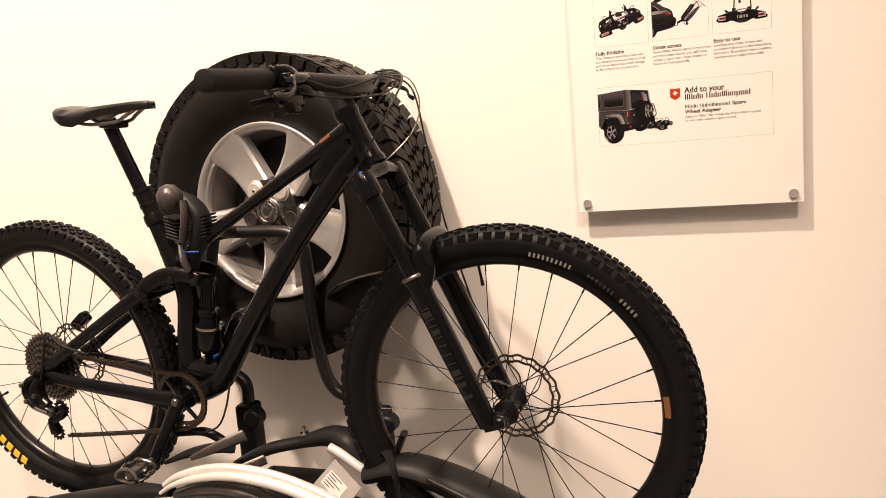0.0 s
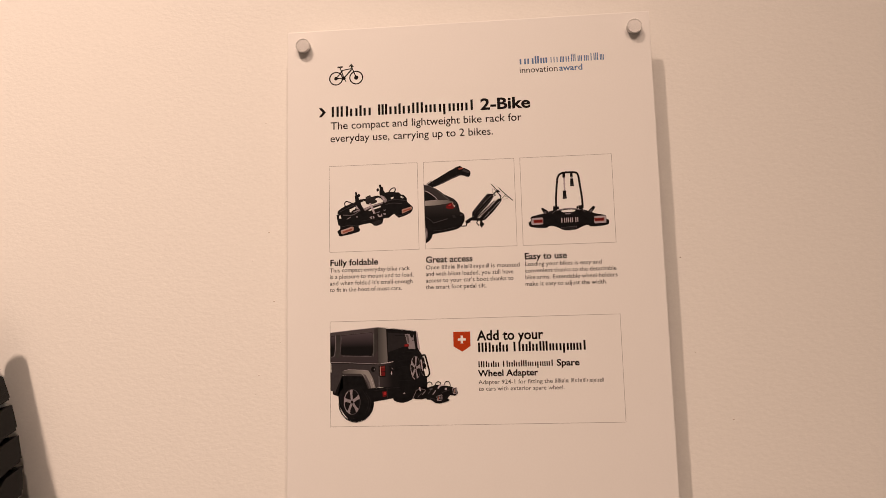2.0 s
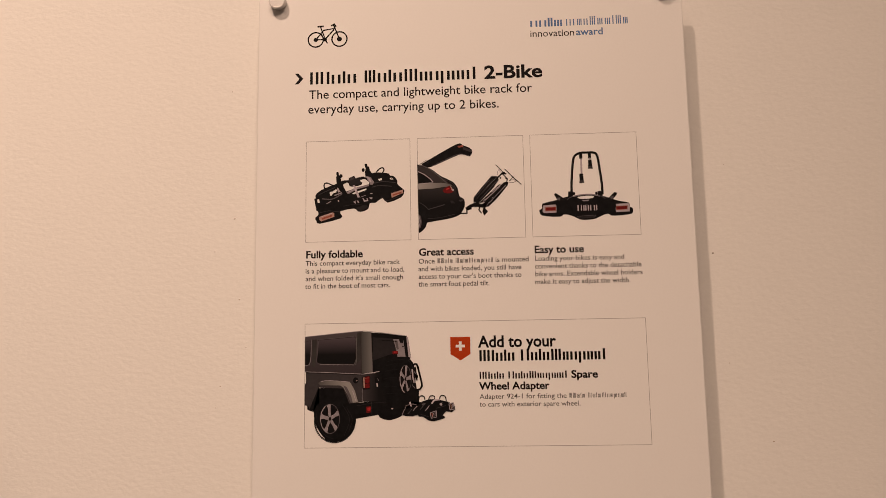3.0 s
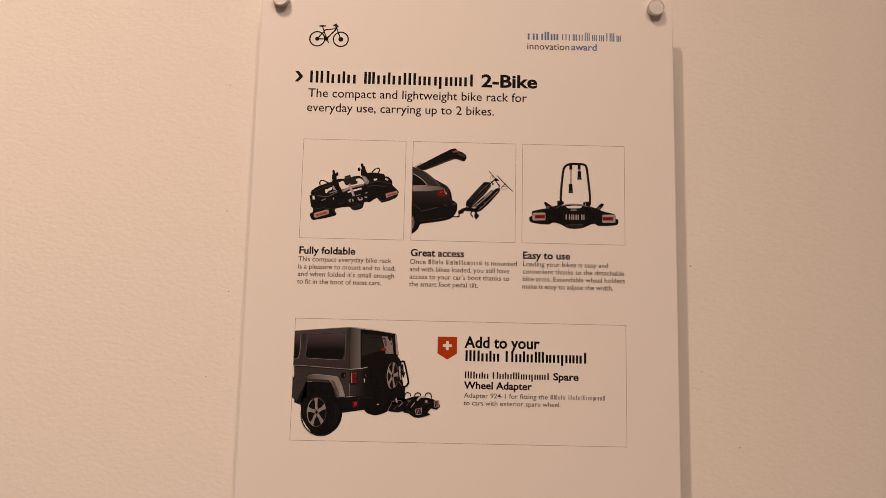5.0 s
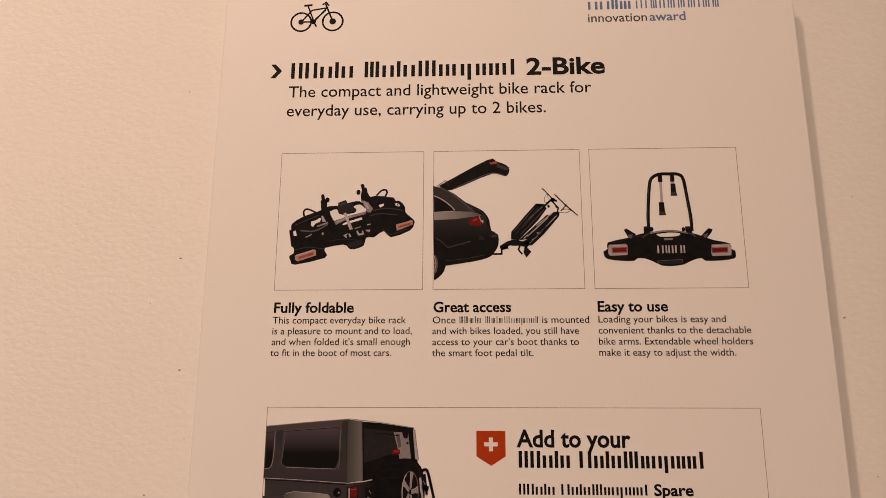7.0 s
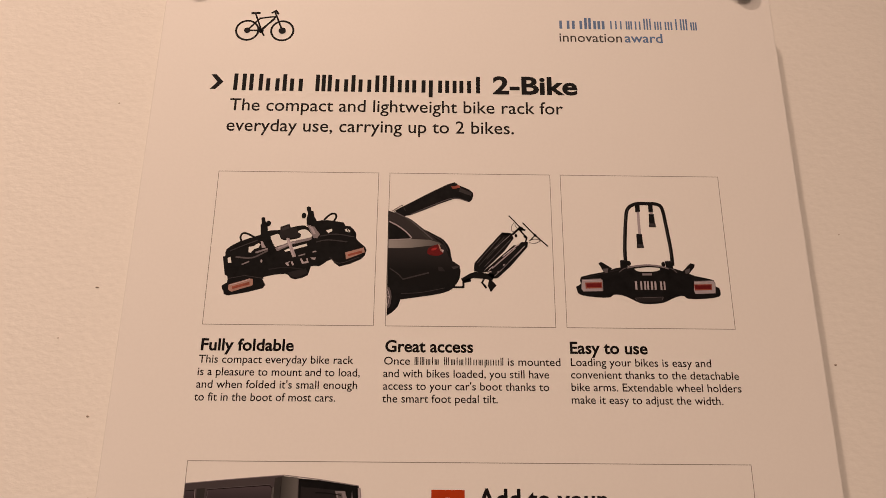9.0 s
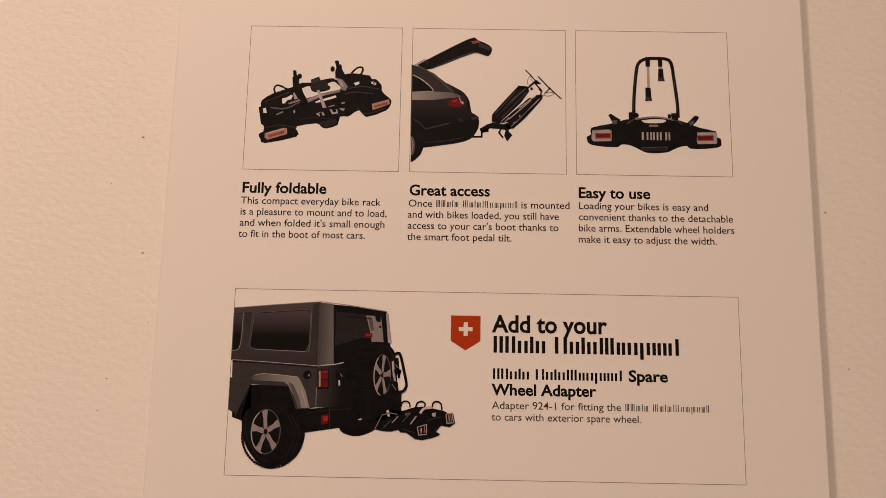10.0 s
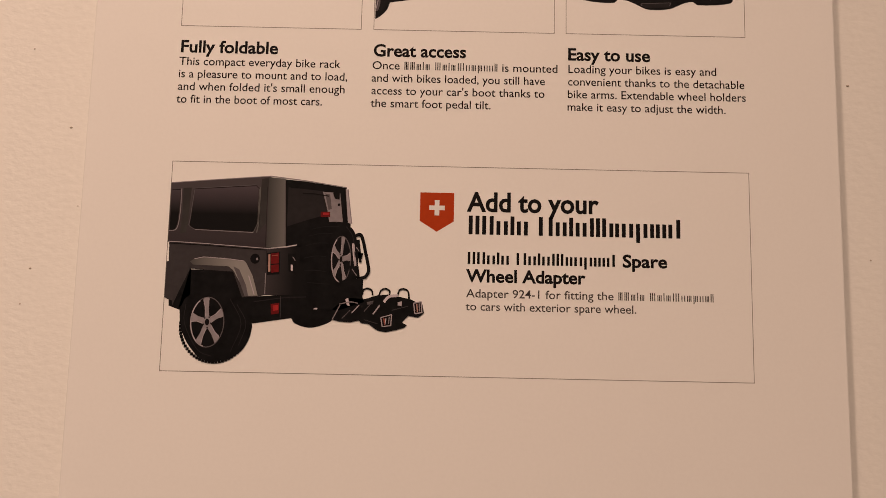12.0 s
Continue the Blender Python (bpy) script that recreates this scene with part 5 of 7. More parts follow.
for w, a0 in ((front, 2), (rear, 38)):
    bm = lathe(bmesh.new(), [(0.3085, 0.01695), (0.303, 0.01725), (0.2975, 0.0142)], 10, None, radians(a0), radians(a0 + (8 if w is front else 3)))
    part("rim_decal", bm, ORANGE, w, "small orange decal")
disc_rotor(front, 0.091, -0.046)
disc_rotor(rear, 0.089, -0.046)

# Cassette: twelve sprockets growing towards the wheel.
bm = lathe(bmesh.new(), [(0.0, 0.074), (0.012, 0.074), (0.0165, 0.066), (0.0165, 0.03)], 24)
cassette = part("cassette", bm, DARK_STEEL, rear, "dark steel twelve-speed cassette", True)
for k in range(11):
    r = 0.090 - 0.0070 * k - (0.003 if k else 0)
    bm = bmesh.new()
    h = 0.034 + 0.0037 * k
    sprocket(bm, r, round(r * 500), h, h + 0.0018, min(0.012, r - 0.012))
    part("sprocket", bm, DARK_STEEL if k % 2 else STEEL, cassette)

# Frame
bm = bmesh.new()
sweep(bm, spline([(0.402, 0, 0.262), (0.50, 0, 0.331), (0.62, 0, 0.402), (0.75, 0, 0.478), (0.855, 0, 0.538), (0.895, 0, 0.562)], 5), [0.017, 0.0145, 0.013, 0.015, 0.022, 0.024], 20, 1.25, (0, 0, 1))
frame_part = part("frame", bm, CARBON, bike, "matte black carbon frame", True)
bm = sweep(bmesh.new(), spline([(0.905, 0, 0.522), (0.868, 0, 0.482), (0.806, 0, 0.412), (0.730, 0, 0.322), (0.622, 0, 0.178), (0.538, 0, 0.058), (0.488, 0, -0.006), (0.418, 0, -0.042)], 5), [0.024, 0.027, 0.026, 0.0255, 0.026, 0.028, 0.032, 0.034], 20, 0.9, (0, 1, 0))
part("down_tube", bm, CARBON, frame_part, "", True)
bm = sweep(bmesh.new(), spline([(0.362, 0, 0.388), (0.377, 0, 0.352), (0.408, 0, 0.275), (0.430, 0, 0.205), (0.424, 0, 0.145), (0.410, 0, 0.075), (0.406, 0, 0.02), (0.415, 0, -0.03)], 5), [0.0195, 0.020, 0.025, 0.026, 0.0265, 0.026, 0.028, 0.03], 18, 1.0, (0, 1, 0))
part("seat_tube", bm, CARBON, frame_part, "", True)
bm = sweep(bmesh.new(), spline([(0.415, 0, 0.02), (0.455, 0, 0.018), (0.50, 0, 0.03)], 4), [0.026, 0.03, 0.022], 16, 0.9, (0, 1, 0))
part("gusset", bm, CARBON, frame_part, "", True)
bm = sweep(bmesh.new(), spline([(0.888, 0, 0.540), (0.850, 0, 0.505), (0.815, 0, 0.474), (0.796, 0, 0.459)], 4), [0.024, 0.024, 0.022, 0.013], 18, 1.3, (0, 1, 0))
part("gusset", bm, CARBON, frame_part, "", True)
HT, HB = Vector((0.880, 0, 0.598)), Vector((0.932, 0, 0.488))
bm = sweep(bmesh.new(), [HT, HT.lerp(HB, 0.08), HT.lerp(HB, 0.15), HT.lerp(HB, 0.5), HT.lerp(HB, 0.85), HT.lerp(HB, 0.92), HB], [0.0255, 0.0265, 0.0235, 0.0235, 0.026, 0.0295, 0.029], 24)
part("head_tube", bm, CARBON, frame_part, "", True)
bm = lathe(bmesh.new(), [(0.0, 0.037), (0.026, 0.037), (0.030, 0.033), (0.031, 0.0), (0.030, -0.033), (0.026, -0.037), (0.0, -0.037)], 32, pose(0.408, 0, -0.041, 90))
part("bottom_bracket", bm, CARBON, frame_part, "", True)
bm = box(bmesh.new(), (-0.013, -0.0008, -0.0036), (0.013, 0.0008, 0.0036), 0.0006, 1, pose(0.842, -0.0235, 0.5445, -20, -31, 0))
part("top_tube_decal", bm, ORANGE, frame_part, "orange decal near the head tube")
for s in (-1, 1):
    bm = sweep(bmesh.new(), spline([(0.004, 0.066 * s, 0.0), (0.06, 0.068 * s, -0.014), (0.16, 0.066 * s, -0.024), (0.27, 0.056 * s, -0.036), (0.36, 0.048 * s, -0.046), (0.405, 0.04 * s, -0.043)], 5), [0.017, 0.0165, 0.0175, 0.019, 0.022, 0.02], 16, 0.6, (0, 0, 1))
    part("chainstay", bm, CARBON, frame_part, "", True)
    bm = sweep(bmesh.new(), spline([(0.0, 0.068 * s, 0.002), (0.05, 0.068 * s, 0.030), (0.12, 0.064 * s, 0.076), (0.22, 0.056 * s, 0.139), (0.30, 0.05 * s, 0.189), (0.352, 0.046 * s, 0.222)], 5), [0.016, 0.0155, 0.0135, 0.0145, 0.0165, 0.018], 16, 0.65, (0, 0, 1))
    part("seatstay", bm, CARBON, frame_part, "", True)
    bm = sweep(bmesh.new(), spline([(0.318, 0.047 * s, 0.200), (0.36, 0.045 * s, 0.232), (0.405, 0.042 * s, 0.252), (0.45, 0.038 * s, 0.256), (0.496, 0.033 * s, 0.246)], 5), [0.016, 0.0185, 0.0195, 0.017, 0.0155], 16, 0.55, (0, 0, 1))
    link = part("rocker_link", bm, BLACK_METAL, frame_part, "black metal rocker link", True)
    for x, z in ((0.335, 0.212), (0.428, 0.248), (0.490, 0.244)):
        bm = lathe(bmesh.new(), [(0.0, 0.0125), (0.005, 0.0125), (0.0075, 0.011), (0.008, 0.0)], 18, pose(x, 0.047 * s * (1 if x < 0.4 else 0.86), z, 90 if s < 0 else -90))
        part("pivot_bolt", bm, DARK_STEEL, link, "", True)
    bm = lathe(bmesh.new(), [(0.0, 0.008), (0.009, 0.008), (0.0125, 0.005), (0.013, 0.0)], 20, pose(0.0, 0.076 * s, 0, 90 if s < 0 else -90))
    part("axle_end", bm, BLACK_METAL, frame_part, "", True)
bm = box(bmesh.new(), (0.325, -0.05, 0.19), (0.355, 0.05, 0.218), 0.008, 3)
part("stay_bridge", bm, CARBON, frame_part, "", True)

# Shock
A, B = Vector((0.492, 0, 0.243)), Vector((0.470, 0, 0.055))
bm = sweep(bmesh.new(), [A.lerp(B, t) for t in (0.0, 0.05, 0.06, 0.40, 0.41)], [0.018, 0.018, 0.014, 0.014, 0.014], 20)
shock = part("rear_shock", bm, FORK_BLACK, frame_part, "black air shock", True)
bm = sweep(bmesh.new(), [A.lerp(B, t) for t in (0.40, 0.42, 0.47, 0.49, 0.60, 0.605, 0.64, 0.645, 0.88, 0.92, 0.97)], [0.021, 0.026, 0.026, 0.0225, 0.0225, 0.0322, 0.0322, 0.0305, 0.0305, 0.026, 0.018], 28)
part("air_can", bm, FORK_BLACK, shock, "", True)
bm = sweep(bmesh.new(), [A.lerp(B, t) for t in (0.606, 0.612, 0.63, 0.638)], [0.0324, 0.0328, 0.0328, 0.0324], 28)
part("can_ring", bm, CHROME, shock, "bright metal ring", True)
bm = lathe(bmesh.new(), [(0.0, 0.03), (0.006, 0.03), (0.008, 0.028), (0.008, -0.028), (0.006, -0.03), (0.0, -0.03)], 16, pose(0.47, 0, 0.052, 90))
part("shock_bolt", bm, DARK_STEEL, shock, "", True)
bm = lathe(bmesh.new(), [(0.0, 0.010), (0.003, 0.010), (0.0042, 0.008), (0.0042, -0.004)], 16, pose(0.503, -0.020, 0.062, 90))
part("shock_dial", bm, BLUE, shock, "small blue dial", True)

# Seat post and saddle
ST, SB = Vector((0.286, 0, 0.576)), Vector((0.366, 0, 0.379))
bm = sweep(bmesh.new(), [ST.lerp(SB, -0.09), ST.lerp(SB, 0.3), ST.lerp(SB, 0.69)], [0.0155, 0.0155, 0.0155], 22)
post = part("seat_post", bm, FORK_BLACK, bike, "black dropper seat post", True)
bm = sweep(bmesh.new(), [ST.lerp(SB, t) for t in (0.665, 0.67, 0.71, 0.715, 0.83, 0.835, 0.87, 0.875, 0.99)], [0.017, 0.0205, 0.0205, 0.0175, 0.0175, 0.0192, 0.0192, 0.0175, 0.0175], 22)
part("post_sleeve", bm, BLACK_METAL, post, "", True)
bm = sweep(bmesh.new(), [SB.lerp(Vector((0.377, 0, 0.352)), t) for t in (-0.35, 0.0, 0.5)], [0.0215, 0.023, 0.0225], 22)
box(bm, (0.345, -0.008, 0.375), (0.358, 0.008, 0.395), 0.002, 1)
part("seat_clamp", bm, BLACK_METAL, post, "black seat clamp", True)
bm = box(bmesh.new(), (-0.02, -0.024, -0.009), (0.024, 0.024, 0.009), 0.004, 2, pose(0.290, 0, 0.594, 0, 5, 0))
rod(bm, (0.276, -0.010, 0.606), (0.276, -0.010, 0.580), 0.004, 10)
rod(bm, (0.302, -0.006, 0.608), (0.302, -0.006, 0.574), 0.004, 10)
part("post_head", bm, BLACK_METAL, post, "", True)


def saddle_shell():
    """The saddle, lofted from the tail to the nose."""
    bm = bmesh.new()
    rows = []
    for x, half, top, drop in ((0.157, 0.020, 0.637, 0.003), (0.163, 0.042, 0.639, 0.008), (0.176, 0.056, 0.639, 0.014), (0.196, 0.061, 0.637, 0.022), (0.220, 0.054, 0.635, 0.026), (0.248, 0.041, 0.635, 0.018), (0.282, 0.029, 0.637, 0.012), (0.320, 0.023, 0.639, 0.010), (0.360, 0.020, 0.641, 0.009), (0.392, 0.018, 0.641, 0.009), (0.406, 0.013, 0.639, 0.008), (0.411, 0.005, 0.635, 0.004)):
        row = []
        for k in range(13):
            u = -1 + k / 6
            crown = -0.0055 * u * u * (half / 0.07) * 2.2 - drop * max(0.0, abs(u) - 0.72) / 0.28
            row.append(bm.verts.new((x, half * math.copysign(min(1.0, abs(u) * 1.22), u), top + crown)))
        rows.append(row)
    for p, q in zip(rows, rows[1:]):
        for i in range(12):
            bm.faces.new((p[i], q[i], q[i + 1], p[i + 1]))
    under = [[bm.verts.new((v.co.x, v.co.y * 0.94, v.co.z - 0.007)) for v in row[::3]] for row in rows]
    for p, q in zip(under, under[1:]):
        for i in range(4):
            bm.faces.new((p[i + 1], q[i + 1], q[i], p[i]))
    for i in range(len(rows) - 1):
        for k, j in ((0, 0), (12, 4)):
            bm.faces.new((rows[i][k], rows[i + 1][k], under[i + 1][j], under[i][j]))
    bmesh.ops.holes_fill(bm, edges=[e for e in bm.edges if e.is_boundary], sides=0)
    return bm


saddle = part("saddle", saddle_shell(), LEATHER, bike, "black padded saddle", True)
for s in (-1, 1):
    bm = sweep(bmesh.new(), spline([(0.186, 0.030 * s, 0.622), (0.205, 0.027 * s, 0.606), (0.240, 0.022 * s, 0.596), (0.315, 0.022 * s, 0.598), (0.345, 0.016 * s, 0.611), (0.384, 0.009 * s, 0.630)], 6), 0.0042, 10)
    part("saddle_rail", bm, STEEL, saddle, "bronze-grey metal rail", True)

# Fork, with the crown, two stanchions, lowers and an arch in front
AX = (HB - HT).normalized()


def on_axis(d, y=0.0, fwd=0.0):
    """A point d metres below the head tube's foot along the steering axis, y aside and fwd in front of it."""
    f = Vector((-AX.z, 0, AX.x))
    if f.x < 0:
        f = -f
    return HB + AX * d + f * fwd + Vector((0, y, 0))


bm = sweep(bmesh.new(), spline([on_axis(0.030, -0.068), on_axis(0.020, -0.045), on_axis(0.012, 0), on_axis(0.020, 0.045), on_axis(0.030, 0.068)], 5), [0.017, 0.017, 0.022, 0.017, 0.017], 18, 1.2, tuple(AX))
fork = part("fork_crown", bm, FORK_BLACK, bike, "glossy black suspension fork", True)
AXLE = Vector((1.19, 0, 0))
for s in (-1, 1):
    y = 0.0665 * s
    crown, seal = on_axis(0.012, y), on_axis(0.230, y)
    bm = sweep(bmesh.new(), [crown, crown.lerp(seal, 0.02), crown.lerp(seal, 0.22), crown.lerp(seal, 0.23)], [0.0205, 0.0235, 0.0235, 0.0185], 24)
    part("crown_clamp", bm, FORK_BLACK, fork, "", True)
    part("stanchion", rod(bmesh.new(), crown.lerp(seal, 0.2), seal, 0.0175, 24), FORK_BLACK, fork, "", True)
    knob = lathe(bmesh.new(), [(0.0, 0.006), (0.004, 0.006), (0.0055, 0.005), (0.006, 0.003), (0.0085, 0.002), (0.0085, -0.004)], 24, Matrix.Translation(crown) @ pose(0, 0, 0, 0, -25, 0))
    part("fork_dial", knob, BLUE, fork, "blue anodised fork dial", True)
    foot = AXLE + Vector((-0.026, y, -0.012))
    line_ = [seal, seal.lerp(foot, 0.03), seal.lerp(foot, 0.06), seal.lerp(foot, 0.5), seal.lerp(foot, 0.85), foot]
    bm = sweep(bmesh.new(), line_, [0.0225, 0.0245, 0.0225, 0.0225, 0.021, 0.019], 24)
    leg = part("fork_lower", bm, FORK_BLACK, fork, "glossy black fork leg with grey graphics", True)
    part("fork_seal", sweep(bmesh.new(), [seal - AX * 0.004, seal - AX * 0.001, seal + AX * 0.003], [0.0225, 0.0252, 0.0252], 24), STEEL if s < 0 else BLACK_METAL, leg, "", True)
    bm = sweep(bmesh.new(), [foot + Vector((-0.01, 0, 0.025)), foot, AXLE + Vector((0, y, 0)), AXLE + Vector((0.012, y, 0.002))], [0.016, 0.019, 0.0175, 0.009], 16, 0.62, (0, 0, 1))
    part("dropout", bm, FORK_BLACK, leg, "", True)
    part("axle_nut", lathe(bmesh.new(), [(0.0, 0.012), (0.008, 0.012), (0.011, 0.009), (0.0115, 0.0)], 18, Matrix.Translation(AXLE + Vector((0, y + 0.008 * s, 0))) @ pose(0, 0, 0, 90 if s < 0 else -90)), BLACK_METAL, leg, "", True)
    if s < 0:
        for t, size, turn in ((0.20, 0.0016, -26), (0.235, 0.006, -26), (0.27, 0.0012, -26), (0.31, 0.0012, -26), (0.35, 0.0045, -26), (0.385, 0.0012, -26), (0.44, 0.0012, -26), (0.50, 0.0012, -26), (0.56, 0.0012, -26), (0.62, 0.005, -26), (0.655, 0.0012, -26), (0.70, 0.0045, -26), (0.78, 0.003, -26)):
            c = seal.lerp(foot, t)
            bm = box(bmesh.new(), (-0.009, -0.0007, -size), (0.009, 0.0007, size), 0.0005, 1, Matrix.Translation(c + Vector((0, -0.0224, 0))) @ pose(0, 0, 0, 0, turn, 0))
            part("fork_graphic", bm, DULL, leg, "grey graphic on the fork leg")
arch = spline([on_axis(0.250, -0.066, 0.008), on_axis(0.228, -0.065, 0.024), on_axis(0.204, -0.061, 0.036), on_axis(0.190, -0.042, 0.042), on_axis(0.186, 0.0, 0.044), on_axis(0.190, 0.042, 0.042), on_axis(0.204, 0.061, 0.036), on_axis(0.228, 0.065, 0.024), on_axis(0.250, 0.066, 0.008)], 6)
bm = sweep(bmesh.new(), arch, [0.021, 0.023, 0.024, 0.024, 0.023, 0.024, 0.024, 0.023, 0.021], 16, 0.62, tuple(AX))
part("fork_arch", bm, FORK_BLACK, fork, "glossy black fork arch", True)

# Stem, handlebar and controls
SP = HT - AX * 0.052
bm = sweep(bmesh.new(), [HT + AX * 0.002, HT - AX * 0.012, HT - AX * 0.022, SP], [0.0245, 0.0235, 0.0235, 0.0225], 22)
BAR = Vector((0.915, 0, 0.648))
sweep(bm, [HT - AX * 0.030, (HT - AX * 0.03).lerp(BAR, 0.5), BAR], [0.024, 0.0225, 0.023], 18)
stem = part("stem", bm, BAR_MATTE, bike, "black stem", True)
part("stem_cap", lathe(bmesh.new(), [(0.0, 0.005), (0.014, 0.005), (0.0185, 0.002), (0.0185, -0.003)], 22, Matrix.Translation(SP) @ pose(0, 0, 0, 0, -25, 0)), BLACK_METAL, stem, "", True)
bars = spline([(0.858, -0.385, 0.668), (0.850, -0.19, 0.666), (0.874, -0.125, 0.660), (0.906, -0.05, 0.650), (0.914, 0, 0.647), (0.906, 0.05, 0.648), (0.878, 0.13, 0.652), (0.855, 0.22, 0.656), (0.822, 0.388, 0.656)], 6)
bm = sweep(bmesh.new(), bars, [0.011, 0.0115, 0.0155, 0.0178, 0.018, 0.0178, 0.0155, 0.0115, 0.011], 20)
handlebar = part("handlebar", bm, BAR_MATTE, bike, "black riser handlebar", True, pose(0, 0, -0.004))
for s in (-1, 1):
    end, inner = (Vector((0.860, -0.392, 0.668)), Vector((0.846, -0.206, 0.667))) if s < 0 else (Vector((0.8205, 0.394, 0.656)), Vector((0.8475, 0.256, 0.6565)))
    bm = sweep(bmesh.new(), [end, end.lerp(inner, 0.01), end.lerp(inner, 0.03), end.lerp(inner, 0.5), end.lerp(inner, 0.97), inner], [0.013, 0.0172, 0.0178, 0.0176, 0.0178, 0.0165], 24)
    grip = part("grip", bm, GRIP, handlebar, "black foam grip", True)
    bm = sweep(bmesh.new(), [inner, inner.lerp(end, -0.10)], 0.0185, 20)
    part("grip_collar", bm, BLACK_METAL, grip, "", True)
    # brake: clamp, body with reservoir, lever blade
    c = Vector((0.849, -0.188, 0.666)) if s < 0 else Vector((0.8525, 0.226, 0.656))
    bm = sweep(bmesh.new(), [c + Vector((0, -0.007, 0)), c + Vector((0, 0.007, 0))], 0.0165, 18)
    box(bm, (-0.008, -0.006, -0.006), (0.014, 0.006, 0.006), 0.002, 1, Matrix.Translation(c + Vector((0.018, 0, 0.004))))
    brake = part("brake_lever", bm, BLACK_METAL, handlebar, "black hydraulic brake lever", True)
    bm = sweep(bmesh.new(), [c + Vector((0.024, 0.012 * s, -0.004)), c + Vector((0.029, -0.02 * s, -0.002)), c + Vector((0.030, -0.055 * s, -0.001)), c + Vector((0.027, -0.075 * s, -0.002))], [0.008, 0.0105, 0.009, 0.0055], 16)
    part("master_cylinder", bm, FORK_BLACK, brake, "", True)
    bm = sweep(bmesh.new(), spline([c + Vector((0.028, -0.012 * s, -0.010)), c + Vector((0.046, 0.012 * s, -0.020)), c + Vector((0.052, (0.045 if s < 0 else 0.032) * s, -0.028)), c + Vector((0.050, (0.078 if s < 0 else 0.046) * s, -0.026 if s < 0 else -0.040)), c + Vector((0.058, (0.092 if s < 0 else 0.055) * s, -0.030 if s < 0 else -0.048))], 5), [0.006, 0.0052, 0.0045, 0.0045, 0.005], 12, 0.6, (0, 0, 1))
    part("lever_blade", bm, BLACK_METAL, brake, "", True)
    part("lever_pivot", lathe(bmesh.new(), [(0.0, 0.012), (0.005, 0.012), (0.006, 0.010), (0.006, -0.012), (0.0, -0.012)], 14, Matrix.Translation(c + Vector((0.031, -0.008 * s, -0.006)))), STEEL, brake, "", True)
    for off, ln, rad in (((0.008, 0.004 * s, 0.014), 0.040, 0.0100), ((0.020, -0.022 * s, -0.020), 0.052, 0.0125), ((0.004, -0.012 * s, -0.034), 0.040, 0.0150), ((0.012, 0.006 * s, -0.046), 0.034, 0.0110)):
        p0 = c + Vector(off)
        bm = sweep(bmesh.new(), spline([p0, p0 + Vector((0.010, -ln * 0.5 * s, -0.002)), p0 + Vector((0.014, -ln * s, -0.008))], 4), [rad, rad * 1.15, rad * 0.7], 12, 0.8, (0, 0, 1))
        part("lever_body", bm, FORK_BLACK, brake, "", True)
    for bx, by, bz in ((0.004, 0.010, 0.020), (0.030, -0.030, 0.006), (0.012, -0.020, -0.042), (-0.010, 0.012, -0.022)):
        part("clamp_bolt", lathe(bmesh.new(), [(0.0, 0.005), (0.0022, 0.005), (0.0032, 0.003), (0.0034, -0.003)], 10, Matrix.Translation(c + Vector((bx, by * s, bz))) @ pose(0, 0, 0, 60, 20 * s, 0)), STEEL, brake, "", True)
    # shifter or post lever below the bar
    c2 = Vector((0.857, -0.164, 0.665)) if s < 0 else Vector((0.8615, 0.196, 0.656))
    bm = sweep(bmesh.new(), [c2 + Vector((0, -0.006, 0)), c2 + Vector((0, 0.006, 0))], 0.0155, 18)
    box(bm, (-0.017, -0.020, -0.014), (0.017, 0.020, 0.010), 0.006, 2, Matrix.Translation(c2 + Vector((0.006, 0.004 * s, -0.032))) @ pose(0, 0, 0, 0, 20, 10 * s))
    shifter = part("shifter", bm, PLASTIC, handlebar, "black shift lever", True)
    for dx, dz, ln in ((-0.024, -0.034, 0.044), (0.010, -0.052, 0.03)):
        bm = sweep(bmesh.new(), spline([c2 + Vector((0.0, 0.008 * s, -0.036)), c2 + Vector((dx, 0.02 * s, dz)), c2 + Vector((dx - 0.012, (0.02 + ln) * s, dz - 0.006))], 4), [0.005, 0.006, 0.0075], 12, 0.5, (0, 0, 1))
        part("shift_paddle", bm, BLACK_METAL, shifter, "", True)
    part("shifter_bolt", lathe(bmesh.new(), [(0.0, 0.004), (0.004, 0.004), (0.005, 0.002), (0.005, -0.003)], 12, Matrix.Translation(c2 + Vector((-0.012, -0.012 * s, -0.040))) @ pose(0, 0, 0, 0, -70, 0)), STEEL, shifter, "", True)
def cable(points, radius, material):
    part("cable", sweep(bmesh.new(), spline(points, 7), radius, 8), material, bike, "thin black cable" if material is HOSE else "bare metal-wrapped cable", True)


cable([(0.882, -0.150, 0.660), (0.915, -0.085, 0.640), (0.955, -0.02, 0.652), (0.965, 0.03, 0.662), (0.935, 0.045, 0.655), (0.905, 0.03, 0.60), (0.90, -0.01, 0.545)], 0.0021, HOSE)
cable([(0.872, -0.172, 0.640), (0.915, -0.11, 0.624), (0.965, -0.03, 0.622), (0.985, 0.03, 0.64), (0.955, 0.05, 0.64), (0.915, 0.038, 0.58), (0.896, 0.012, 0.53)], 0.0019, HOSE)
cable([(0.882, 0.150, 0.668), (0.945, 0.10, 0.668), (0.995, 0.03, 0.650), (1.00, -0.03, 0.61), (0.965, -0.045, 0.55), (0.925, -0.035, 0.50), (0.890, -0.03, 0.47)], 0.0021, HOSE)
